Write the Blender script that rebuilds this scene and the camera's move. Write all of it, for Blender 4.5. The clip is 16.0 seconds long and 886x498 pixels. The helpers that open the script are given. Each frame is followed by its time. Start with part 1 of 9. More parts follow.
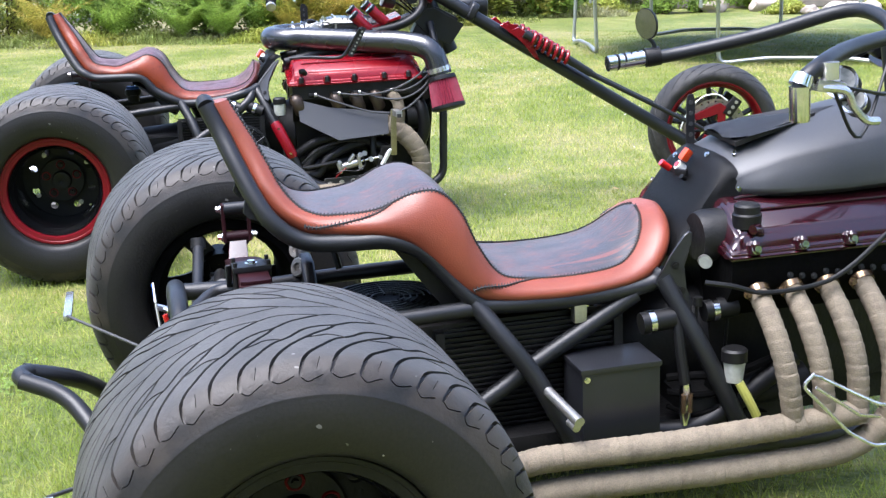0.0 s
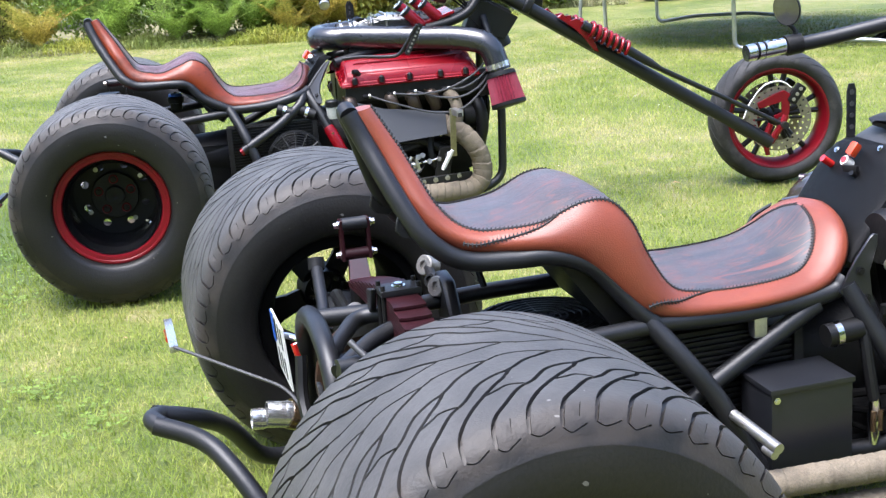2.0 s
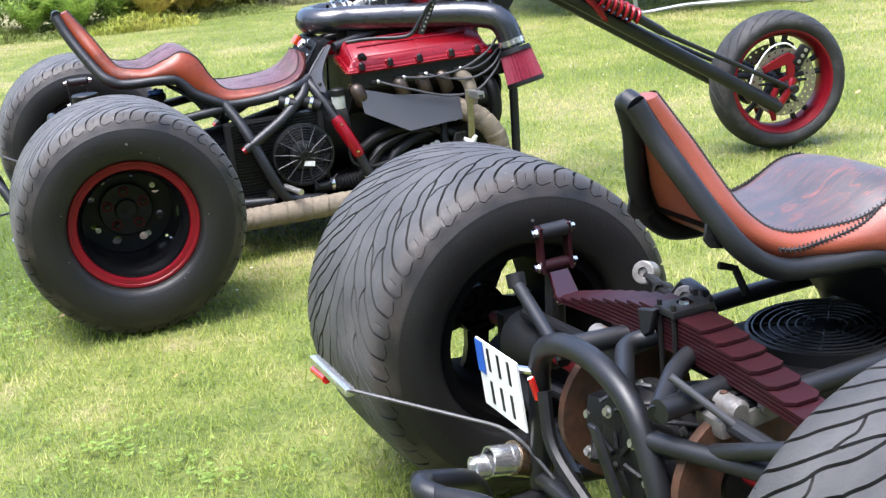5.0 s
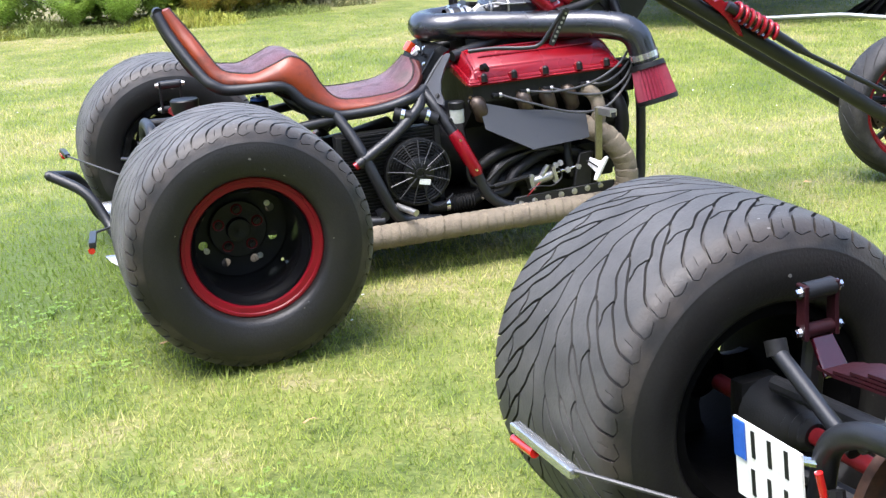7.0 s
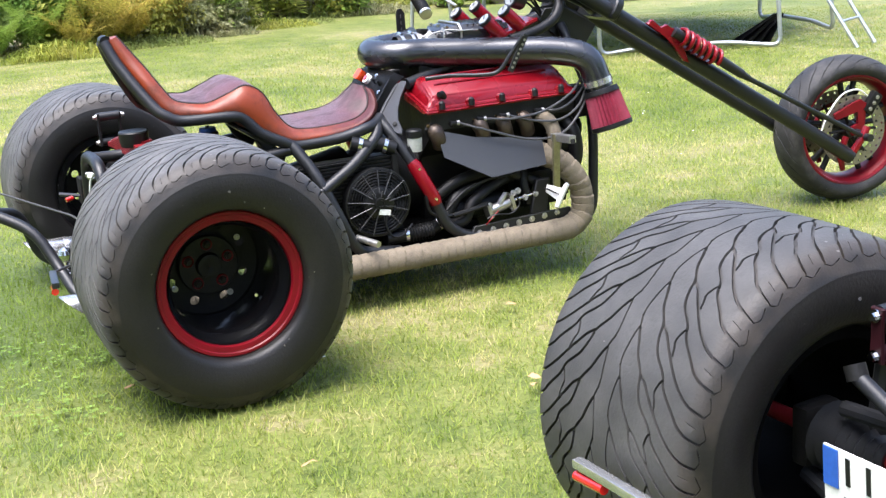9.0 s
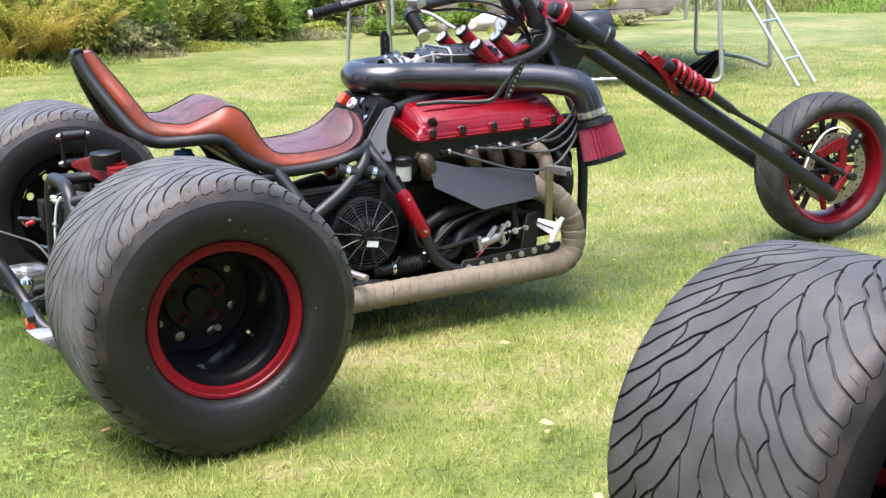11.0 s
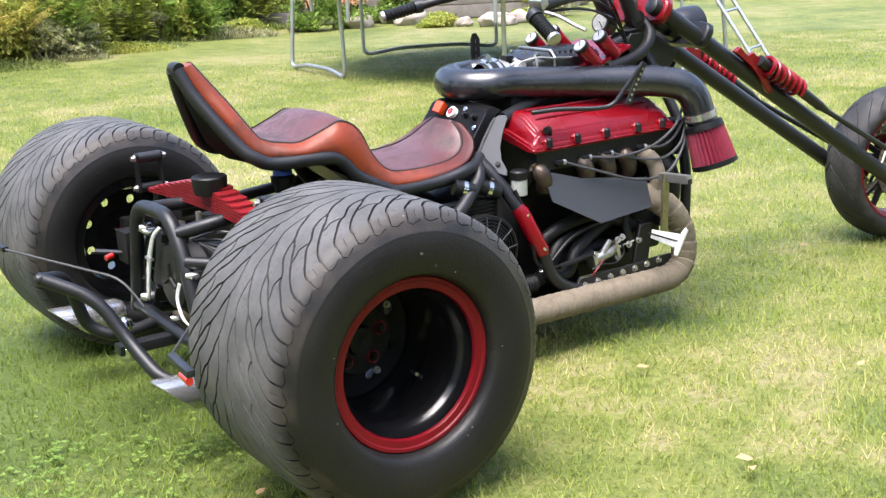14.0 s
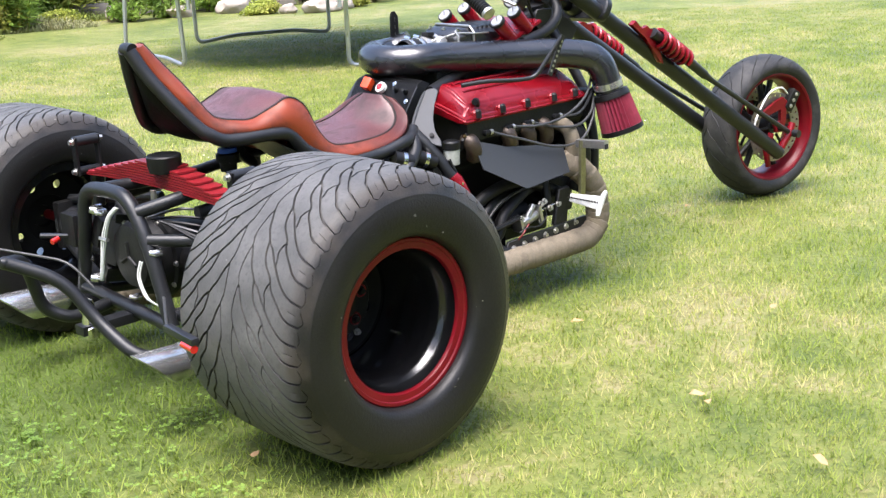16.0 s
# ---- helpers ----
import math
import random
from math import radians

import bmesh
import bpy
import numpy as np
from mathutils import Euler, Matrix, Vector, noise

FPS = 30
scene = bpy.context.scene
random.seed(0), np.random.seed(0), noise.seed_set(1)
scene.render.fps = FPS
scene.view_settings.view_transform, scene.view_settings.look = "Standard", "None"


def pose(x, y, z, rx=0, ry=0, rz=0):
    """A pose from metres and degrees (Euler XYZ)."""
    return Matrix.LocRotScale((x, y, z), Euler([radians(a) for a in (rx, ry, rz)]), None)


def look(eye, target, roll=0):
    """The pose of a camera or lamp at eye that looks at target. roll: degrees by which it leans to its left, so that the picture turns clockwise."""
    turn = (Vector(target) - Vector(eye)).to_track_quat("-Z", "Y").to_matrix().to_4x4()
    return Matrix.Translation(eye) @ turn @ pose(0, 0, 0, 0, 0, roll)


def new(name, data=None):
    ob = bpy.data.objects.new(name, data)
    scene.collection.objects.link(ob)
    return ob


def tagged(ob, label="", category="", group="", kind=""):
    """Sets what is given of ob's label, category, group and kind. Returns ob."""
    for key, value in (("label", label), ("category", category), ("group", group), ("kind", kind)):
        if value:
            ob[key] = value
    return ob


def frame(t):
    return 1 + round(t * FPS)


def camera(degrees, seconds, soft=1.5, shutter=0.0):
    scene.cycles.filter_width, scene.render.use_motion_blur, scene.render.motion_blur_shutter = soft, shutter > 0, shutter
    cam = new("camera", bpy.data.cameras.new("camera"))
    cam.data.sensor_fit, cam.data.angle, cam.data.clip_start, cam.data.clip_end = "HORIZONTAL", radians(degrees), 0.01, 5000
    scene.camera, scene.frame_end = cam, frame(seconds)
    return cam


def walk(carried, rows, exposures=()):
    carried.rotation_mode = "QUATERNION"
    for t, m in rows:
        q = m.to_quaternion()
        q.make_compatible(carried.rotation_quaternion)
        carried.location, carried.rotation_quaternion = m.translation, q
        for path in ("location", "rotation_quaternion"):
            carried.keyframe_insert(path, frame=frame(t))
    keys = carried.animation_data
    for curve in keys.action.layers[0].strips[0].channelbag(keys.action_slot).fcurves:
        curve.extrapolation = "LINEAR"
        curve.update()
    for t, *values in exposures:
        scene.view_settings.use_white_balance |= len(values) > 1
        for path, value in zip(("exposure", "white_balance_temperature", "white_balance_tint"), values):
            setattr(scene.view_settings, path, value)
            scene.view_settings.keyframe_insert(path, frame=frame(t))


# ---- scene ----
from mathutils import geometry

cam = camera(38.0, 16.0, soft=1.35)
EXPOSURE = 2.52
METRES, EYE, TILT, LEAN, TURN = 4.19, 1.395, 0.0, 0.0, 0.0
ROWS = [
    (0.0, 0.0, 0.0, 0.0, -0.64, -14.91, 2.42),
    (0.5, -0.0174, 0.0135, -0.0012, 0.5, -15.27, 2.79),
    (1.0, -0.0406, 0.0364, -0.0018, -0.13, -15.35, 4.46),
    (1.5, -0.0583, 0.0498, 0.0001, 0.27, -15.77, 3.96),
    (2.0, -0.0918, 0.0646, -0.0001, -2.13, -15.24, 4.16),
    (2.5, -0.1375, 0.0767, -0.0006, -5.08, -15.34, 5.26),
    (3.0, -0.1735, 0.0908, 0.0013, -4.99, -17.16, 5.59),
    (5.5, -0.3037, 0.2194, 0.0062, -11.48, -16.98, 5.76),
    (6.0, -0.3262, 0.2491, 0.0041, -9.74, -17.22, 4.35),
    (6.5, -0.3478, 0.2795, 0.0069, -10.72, -15.94, 4.82),
    (7.0, -0.3609, 0.3068, 0.0062, -9.81, -16.74, 4.27),
    (7.5, -0.3783, 0.3225, 0.0041, -13.27, -16.19, 3.57),
    (8.0, -0.4073, 0.3363, 0.0049, -15.23, -16.3, 4.77),
    (8.5, -0.4251, 0.3426, 0.007, -14.78, -15.26, 4.15),
    (9.0, -0.4401, 0.3492, 0.006, -16.11, -15.84, 3.83),
    (11.5, -0.5177, 0.4512, -0.0024, -21.16, -14.52, 2.22),
    (12.0, -0.5549, 0.4771, -0.0012, -23.51, -14.91, 3.5),
    (12.5, -0.5861, 0.4936, 0.0005, -24.97, -15.27, 3.5),
    (13.0, -0.605, 0.5177, -0.0007, -22.93, -15.16, 2.47),
    (13.5, -0.6178, 0.5486, 0.0005, -25.92, -14.49, 2.93),
    (14.0, -0.6297, 0.5717, 0.0056, -25.56, -15.26, 2.43),
    (14.5, -0.6422, 0.579, 0.007, -27.71, -14.65, 1.56),
    (15.0, -0.6792, 0.5863, 0.0087, -31.37, -14.54, 2.15),
    (15.5, -0.7113, 0.5871, 0.0061, -33.98, -14.99, 1.79),
    (16.0, -0.7429, 0.5859, 0.0062, -34.71, -16.17, 2.6),
]
walk(cam, [(t, pose(0, 0, EYE, TILT, LEAN, TURN) @ pose(METRES * x, METRES * y, METRES * z, 90 + pitch, roll, yaw)) for t, x, y, z, yaw, pitch, roll in ROWS], exposures=[(0.0, EXPOSURE + 0.05, 5960, 14), (3.0, EXPOSURE + 0.02, 6060, 14), (6.0, EXPOSURE + 0.12, 6130, 14), (8.5, EXPOSURE + 0.06, 6240, 14), (12.0, EXPOSURE - 0.01, 6420, 14), (13.5, EXPOSURE - 0.03, 6490, 14), (16.0, EXPOSURE - 0.02, 6410, 14)])

# ---- light ----
SUN_EL, SUN_AZ = 72.0, 230.0
world = bpy.data.worlds.new("sky")
scene.world = world
world.use_nodes = True
_n, _l = world.node_tree.nodes, world.node_tree.links
_sky = _n.new("ShaderNodeTexSky")
_sky.sky_type, _sky.sun_disc = "NISHITA", False
_sky.sun_elevation, _sky.sun_rotation = radians(SUN_EL), radians(SUN_AZ)
_sky.air_density, _sky.dust_density, _sky.ozone_density = 1.0, 3.2, 1.5
_n["Background"].inputs["Strength"].default_value = 0.1
_l.new(_sky.outputs["Color"], _n["Background"].inputs["Color"])
sun = new("sun", bpy.data.lights.new("sun", "SUN"))
sun.data.energy, sun.data.angle, sun.data.color = 1.45, radians(40), (1.0, 0.99, 0.98)
_az = radians(SUN_AZ)
sun.matrix_world = look((0, 0, 0), (-math.sin(_az) * math.cos(radians(SUN_EL)), -math.cos(_az) * math.cos(radians(SUN_EL)), -math.sin(radians(SUN_EL))))


# ---- materials ----
def mat(name, base, rough=0.5, metal=0.0, alt=None, scale=20.0, amount=0.5, bump=0.0, bump_scale=120.0, fine=None, coat=0.0, spec=0.5, rand=0.0):
    """Two-scale noise between base and alt, with fine grain, bump and a roughness that varies with it."""
    m = bpy.data.materials.new(name)
    m.use_nodes = True
    nt = m.node_tree
    n, l = nt.nodes, nt.links
    b = n["Principled BSDF"]
    b.inputs["Metallic"].default_value = metal
    b.inputs["Coat Weight"].default_value = coat
    b.inputs["Specular IOR Level"].default_value = spec
    b.inputs["Coat Roughness"].default_value = 0.08
    alt = alt or tuple(c * 0.7 for c in base)
    geo = n.new("ShaderNodeTexCoord")
    t1 = n.new("ShaderNodeTexNoise")
    t1.inputs["Scale"].default_value, t1.inputs["Detail"].default_value = scale, 4
    t2 = n.new("ShaderNodeTexNoise")
    t2.inputs["Scale"].default_value, t2.inputs["Detail"].default_value = bump_scale, 3
    for t in (t1, t2):
        l.new(geo.outputs["Object"], t.inputs["Vector"])
    ramp = n.new("ShaderNodeValToRGB")
    ramp.color_ramp.elements[0].position, ramp.color_ramp.elements[1].position = 0.5 - amount / 2, 0.5 + amount / 2
    ramp.color_ramp.elements[0].color, ramp.color_ramp.elements[1].color = (*base, 1), (*alt, 1)
    l.new(t1.outputs["Fac"], ramp.inputs["Fac"])
    colour = ramp.outputs["Color"]
    mix = n.new("ShaderNodeMix")
    mix.data_type = "RGBA"
    mix.inputs["Factor"].default_value = 0.5
    mr = n.new("ShaderNodeMapRange")
    mr.inputs["From Min"].default_value, mr.inputs["From Max"].default_value = 0.35, 0.65
    l.new(t2.outputs["Fac"], mr.inputs["Value"])
    l.new(mr.outputs["Result"], mix.inputs["Factor"])
    l.new(colour, mix.inputs["A"])
    f = n.new("ShaderNodeMix")
    f.data_type, f.blend_type = "RGBA", "MULTIPLY"
    f.inputs["Factor"].default_value = 1.0
    g = fine if fine is not None else 0.88
    f.inputs["B"].default_value = (g, g, g, 1)
    l.new(colour, f.inputs["A"])
    l.new(f.outputs["Result"], mix.inputs["B"])
    last = mix.outputs["Result"]
    if rand:
        info = n.new("ShaderNodeNewGeometry")
        hs = n.new("ShaderNodeHueSaturation")
        r2 = n.new("ShaderNodeMapRange")
        r2.inputs["To Min"].default_value, r2.inputs["To Max"].default_value = 1 - rand, 1 + rand
        l.new(info.outputs["Random Per Island"], r2.inputs["Value"])
        l.new(r2.outputs["Result"], hs.inputs["Value"])
        l.new(last, hs.inputs["Color"])
        last = hs.outputs["Color"]
    l.new(last, b.inputs["Base Color"])
    rr = n.new("ShaderNodeMapRange")
    rr.inputs["To Min"].default_value, rr.inputs["To Max"].default_value = max(rough - 0.1, 0.03), min(rough + 0.1, 1)
    l.new(t1.outputs["Fac"], rr.inputs["Value"])
    l.new(rr.outputs["Result"], b.inputs["Roughness"])
    if bump:
        bn = n.new("ShaderNodeBump")
        bn.inputs["Strength"].default_value, bn.inputs["Distance"].default_value = bump, 0.004
        l.new(t2.outputs["Fac"], bn.inputs["Height"])
        l.new(bn.outputs["Normal"], b.inputs["Normal"])
    return m


def dusted(m, dust, scale, low, high, amount, stretch=(1, 1, 1)):
    """Lays broken patches of dust or scuffing over a material, and dulls it there."""
    n, l = m.node_tree.nodes, m.node_tree.links
    b = n["Principled BSDF"]
    old = b.inputs["Base Color"].links[0].from_socket
    rough = b.inputs["Roughness"].links[0].from_socket
    tc = n.new("ShaderNodeTexCoord")
    mp = n.new("ShaderNodeMapping")
    mp.inputs["Scale"].default_value = stretch
    t = n.new("ShaderNodeTexNoise")
    t.inputs["Scale"].default_value, t.inputs["Detail"].default_value, t.inputs["Roughness"].default_value = scale, 8, 0.65
    l.new(tc.outputs["Object"], mp.inputs["Vector"])
    l.new(mp.outputs["Vector"], t.inputs["Vector"])
    r = n.new("ShaderNodeMapRange")
    r.inputs["From Min"].default_value, r.inputs["From Max"].default_value, r.inputs["To Max"].default_value = low, high, amount
    l.new(t.outputs["Fac"], r.inputs["Value"])
    x = n.new("ShaderNodeMix")
    x.data_type = "RGBA"
    x.inputs["B"].default_value = (*dust, 1)
    l.new(r.outputs["Result"], x.inputs["Factor"])
    l.new(old, x.inputs["A"])
    l.new(x.outputs["Result"], b.inputs["Base Color"])
    y = n.new("ShaderNodeMix")
    y.inputs["B"].default_value = 0.85
    l.new(r.outputs["Result"], y.inputs["Factor"])
    l.new(rough, y.inputs["A"])
    l.new(y.outputs["Result"], b.inputs["Roughness"])
    return m


def flame_leather(name):
    """Black leather tooled with long flame tongues: dull brown tongues with thin orange outlines."""
    m = mat(name, (0.027, 0.024, 0.023), 0.36, alt=(0.042, 0.036, 0.034), scale=9, bump=0.25, bump_scale=380, spec=0.85)
    n, l = m.node_tree.nodes, m.node_tree.links
    b = n["Principled BSDF"]
    old = b.inputs["Base Color"].links[0].from_socket
    tc, mp, t, grain = (n.new("ShaderNode" + k) for k in ("TexCoord", "Mapping", "TexNoise", "TexNoise"))
    mp.inputs["Rotation"].default_value, mp.inputs["Scale"].default_value = (0, 0, 0.12), (6.5, 38.0, 4.0)
    t.inputs["Scale"].default_value, t.inputs["Detail"].default_value, t.inputs["Distortion"].default_value = 1.0, 0.6, 0.55
    grain.inputs["Scale"].default_value = 24.0
    l.new(tc.outputs["Object"], mp.inputs["Vector"])
    l.new(mp.outputs["Vector"], t.inputs["Vector"])
    l.new(tc.outputs["Object"], grain.inputs["Vector"])
    for lo, hi, colour, share in ((0.5, 0.53, (0.06, 0.044, 0.039), 0.75), (0.475, 0.5, (0.15, 0.045, 0.027), 1.0), (0.37, 0.39, (0.13, 0.042, 0.027), 1.0), (0.59, 0.605, (0.13, 0.042, 0.027), 1.0)):
        r = n.new("ShaderNodeValToRGB")
        e = r.color_ramp.elements
        e[0].position, e[0].color, e[1].position, e[1].color = lo, (0, 0, 0, 1), hi, (share, share, share, 1)
        if share == 1.0:
            x = e.new(hi + 0.03)
            x.color = (0, 0, 0, 1)
        l.new(t.outputs["Fac"], r.inputs["Fac"])
        worn, mul, x = n.new("ShaderNodeMapRange"), n.new("ShaderNodeMath"), n.new("ShaderNodeMix")
        worn.inputs["From Min"].default_value, worn.inputs["From Max"].default_value, worn.inputs["To Min"].default_value = 0.35, 0.55, 0.35
        l.new(grain.outputs["Fac"], worn.inputs["Value"])
        mul.operation = "MULTIPLY"
        l.new(r.outputs["Color"], mul.inputs[0])
        l.new(worn.outputs["Result"], mul.inputs[1])
        x.data_type = "RGBA"
        x.inputs["B"].default_value = (*colour, 1)
        l.new(mul.outputs[0], x.inputs["Factor"])
        l.new(old, x.inputs["A"])
        old = x.outputs["Result"]
    l.new(old, b.inputs["Base Color"])
    return m


BLACK = mat("matt_black_paint", (0.0065, 0.007, 0.008), 0.42, alt=(0.012, 0.0125, 0.014), scale=9, bump=0.12, bump_scale=300, spec=0.4)
SATIN = mat("satin_black_sheet", (0.0085, 0.0095, 0.012), 0.33, alt=(0.014, 0.0145, 0.017), scale=5, bump=0.05, bump_scale=250, spec=0.5)
GRAINED = mat("grained_black_coating", (0.0055, 0.0055, 0.006), 0.46, alt=(0.009, 0.009, 0.0095), scale=9, bump=0.35, bump_scale=420, spec=0.3)
DARK = mat("oily_black_metal", (0.004, 0.004, 0.0045), 0.5, alt=(0.011, 0.0105, 0.01), scale=25, bump=0.3, bump_scale=90, spec=0.25)


def tyre_rubber(name, sheen=1.0):
    """Black sidewall that turns to grey tread towards the outer radius, wear and sky sheen in one colour, with a brown
    dusty shoulder and pale specks.
    """
    m = mat(name, (0.008, 0.0077, 0.0075), 0.44, alt=(0.016, 0.0148, 0.0135), scale=5, amount=0.5, bump=0.2, bump_scale=170, fine=0.75, spec=0.33)
    n, l = m.node_tree.nodes, m.node_tree.links
    b = n["Principled BSDF"]
    side = b.inputs["Base Color"].links[0].from_socket
    rough = b.inputs["Roughness"].links[0].from_socket
    tc = n.new("ShaderNodeTexCoord")
    flat = n.new("ShaderNodeVectorMath")
    flat.operation = "MULTIPLY"
    flat.inputs[1].default_value = (1, 0, 1)
    l.new(tc.outputs["Object"], flat.inputs[0])
    ln = n.new("ShaderNodeVectorMath")
    ln.operation = "LENGTH"
    l.new(flat.outputs["Vector"], ln.inputs[0])
    patch, grit, speck = (n.new("ShaderNodeTexNoise") for _ in range(3))
    for t, sc, d in ((patch, 11.0, 6), (grit, 90.0, 4), (speck, 60.0, 1)):
        t.inputs["Scale"].default_value, t.inputs["Detail"].default_value = sc, d
        l.new(tc.outputs["Object"], t.inputs["Vector"])

    def ranged(src, a, c, lo=0.0, hi=1.0):
        r = n.new("ShaderNodeMapRange")
        r.interpolation_type = "SMOOTHSTEP"
        for k, v in (("From Min", a), ("From Max", c), ("To Min", lo), ("To Max", hi)):
            r.inputs[k].default_value = v
        l.new(src, r.inputs["Value"])
        return r.outputs["Result"]

    def times(p, q):
        t = n.new("ShaderNodeMath")
        t.operation = "MULTIPLY"
        l.new(p, t.inputs[0])
        l.new(q, t.inputs[1])
        return t.outputs[0]

    def blend(f, p, q):
        x = n.new("ShaderNodeMix")
        x.data_type = "RGBA"
        l.new(f, x.inputs["Factor"])
        l.new(p, x.inputs["A"])
        if isinstance(q, tuple):
            x.inputs["B"].default_value = (*q, 1)
        else:
            l.new(q, x.inputs["B"])
        return x.outputs["Result"]

    wob = n.new("ShaderNodeMath")
    wob.operation = "MULTIPLY_ADD"
    wob.inputs[1].default_value = 0.014
    l.new(patch.outputs["Fac"], wob.inputs[0])
    l.new(ln.outputs["Value"], wob.inputs[2])
    # the lighter tread holds wear and the sky's sheen, both as colour
    worn = ranged(wob.outputs[0], 0.352, 0.389)
    tread = n.new("ShaderNodeValToRGB")
    e = tread.color_ramp.elements
    e[0].position, e[0].color, e[1].position, e[1].color = 0.3, (0.038 * sheen, 0.0372 * sheen, 0.036 * sheen, 1), 0.72, (0.07 * sheen, 0.068 * sheen, 0.065 * sheen, 1)
    l.new(patch.outputs["Fac"], tread.inputs["Fac"])
    worn_sheen_colour = blend(ranged(grit.outputs["Fac"], 0.48, 0.72, 0.0, 0.55), tread.outputs["Color"], (0.04, 0.039, 0.038))
    colour = blend(worn, side, worn_sheen_colour)
    dust = times(times(ranged(wob.outputs[0], 0.329, 0.342), ranged(wob.outputs[0], 0.388, 0.374)), ranged(patch.outputs["Fac"], 0.4, 0.62, 0.0, 0.7))
    colour = blend(dust, colour, (0.038, 0.031, 0.0255))
    colour = blend(ranged(speck.outputs["Fac"], 0.8, 0.81, 0.0, 0.35), colour, (0.34, 0.33, 0.31))
    l.new(colour, b.inputs["Base Color"])
    dull = n.new("ShaderNodeMix")
    dull.inputs["B"].default_value = 0.62
    l.new(worn, dull.inputs["Factor"])
    l.new(rough, dull.inputs["A"])
    l.new(dull.outputs["Result"], b.inputs["Roughness"])
    return m


# second rubber has a paler tread: dust plus painted sky sheen
RUBBER, SHEEN_RUBBER = tyre_rubber("tyre_rubber", 0.95), tyre_rubber("dusty_sheen_tyre_rubber", 1.4)
SMALL_RUBBER = dusted(mat("front_tyre_rubber", (0.018, 0.018, 0.0185), 0.6, alt=(0.034, 0.033, 0.032), scale=8, bump=0.25, bump_scale=200, fine=0.75, spec=0.28), (0.08, 0.075, 0.07), 12.0, 0.5, 0.7, 0.6)
HOSE = mat("rubber_hose", (0.006, 0.006, 0.0062), 0.47, bump=0.05, spec=0.3)
RED = mat("red_paint", (0.23, 0.003, 0.009), 0.27, 0.25, alt=(0.17, 0.0025, 0.007), scale=6, coat=0.15, bump=0.03, bump_scale=400, spec=0.4)
RIMRED = mat("red_rim_paint", (0.165, 0.004, 0.0095), 0.33, alt=(0.125, 0.0035, 0.0075), scale=14, bump=0.06, bump_scale=200, spec=0.25)
GLOSS = mat("gloss_black_dish", (0.004, 0.004, 0.0045), 0.2, alt=(0.007, 0.007, 0.0075), scale=7, bump=0.05, bump_scale=120, spec=0.6)
NET = mat("black_safety_net", (0.02, 0.02, 0.022), 0.8)
NET.node_tree.nodes["Principled BSDF"].inputs["Alpha"].default_value = 0.72
MAROON = mat("candy_maroon_paint", (0.021, 0.0022, 0.0048), 0.15, alt=(0.014, 0.0018, 0.0036), scale=6, coat=0.3)
DULLMAROON = mat("dull_maroon_paint", (0.026, 0.005, 0.0072), 0.48, alt=(0.015, 0.0035, 0.005), scale=14, bump=0.12, spec=0.2)
LEAFRED = mat("red_spring_paint", (0.22, 0.008, 0.012), 0.45, alt=(0.14, 0.006, 0.009), scale=12, bump=0.1, spec=0.35)
CHROME = mat("chrome", (0.72, 0.72, 0.72), 0.14, 1.0, alt=(0.6, 0.6, 0.6), scale=15)
ALU = mat("cast_aluminium", (0.5, 0.49, 0.47), 0.38, 0.9, alt=(0.36, 0.35, 0.33), scale=25, bump=0.2, bump_scale=150)
STEEL = mat("galvanised_steel", (0.5, 0.52, 0.53), 0.42, 0.8, alt=(0.38, 0.4, 0.41), scale=12, bump=0.1)
CAST = mat("oxidised_cast_aluminium", (0.27, 0.26, 0.24), 0.45, 0.5, alt=(0.12, 0.108, 0.095), scale=28, amount=0.6, bump=0.35, bump_scale=160)
# near-black and hardly reflecting: the shade of recesses put into the colour
SHADE_BLACK = mat("shade_black_iron", (0.002, 0.002, 0.0022), 0.8, alt=(0.004, 0.0038, 0.0036), scale=30, bump=0.3, bump_scale=90, spec=0.04)
DISC = mat("drilled_disc_steel", (0.32, 0.29, 0.25), 0.4, 0.8, alt=(0.24, 0.22, 0.19), scale=40, bump=0.3, bump_scale=90)
RUST = mat("rusty_disc", (0.11, 0.048, 0.024), 0.6, 0.3, alt=(0.05, 0.03, 0.02), scale=30, bump=0.2)
WRAP = dusted(mat("exhaust_wrap", (0.215, 0.178, 0.128), 0.92, alt=(0.15, 0.126, 0.094), scale=18, amount=0.7, bump=0.5, bump_scale=300, fine=0.8, spec=0.12), (0.085, 0.07, 0.055), 20.0, 0.52, 0.7, 0.6)
BRASS = mat("heat_stained_steel", (0.26, 0.175, 0.095), 0.2, 0.75, alt=(0.1, 0.065, 0.04), scale=30)
STUB = mat("scorched_brown_steel", (0.075, 0.052, 0.034), 0.38, 0.4, alt=(0.035, 0.025, 0.019), scale=22, bump=0.35, bump_scale=120, spec=0.5)
INTAKE = mat("glossy_black_intake", (0.0085, 0.0095, 0.012), 0.27, alt=(0.013, 0.0135, 0.016), scale=5, bump=0.04, bump_scale=250, spec=0.85)
TAN = dusted(mat("tan_leather", (0.225, 0.037, 0.009), 0.36, alt=(0.13, 0.021, 0.006), scale=5, amount=0.5, bump=0.22, bump_scale=420, spec=0.42), (0.045, 0.01, 0.005), 9.0, 0.48, 0.68, 0.8)


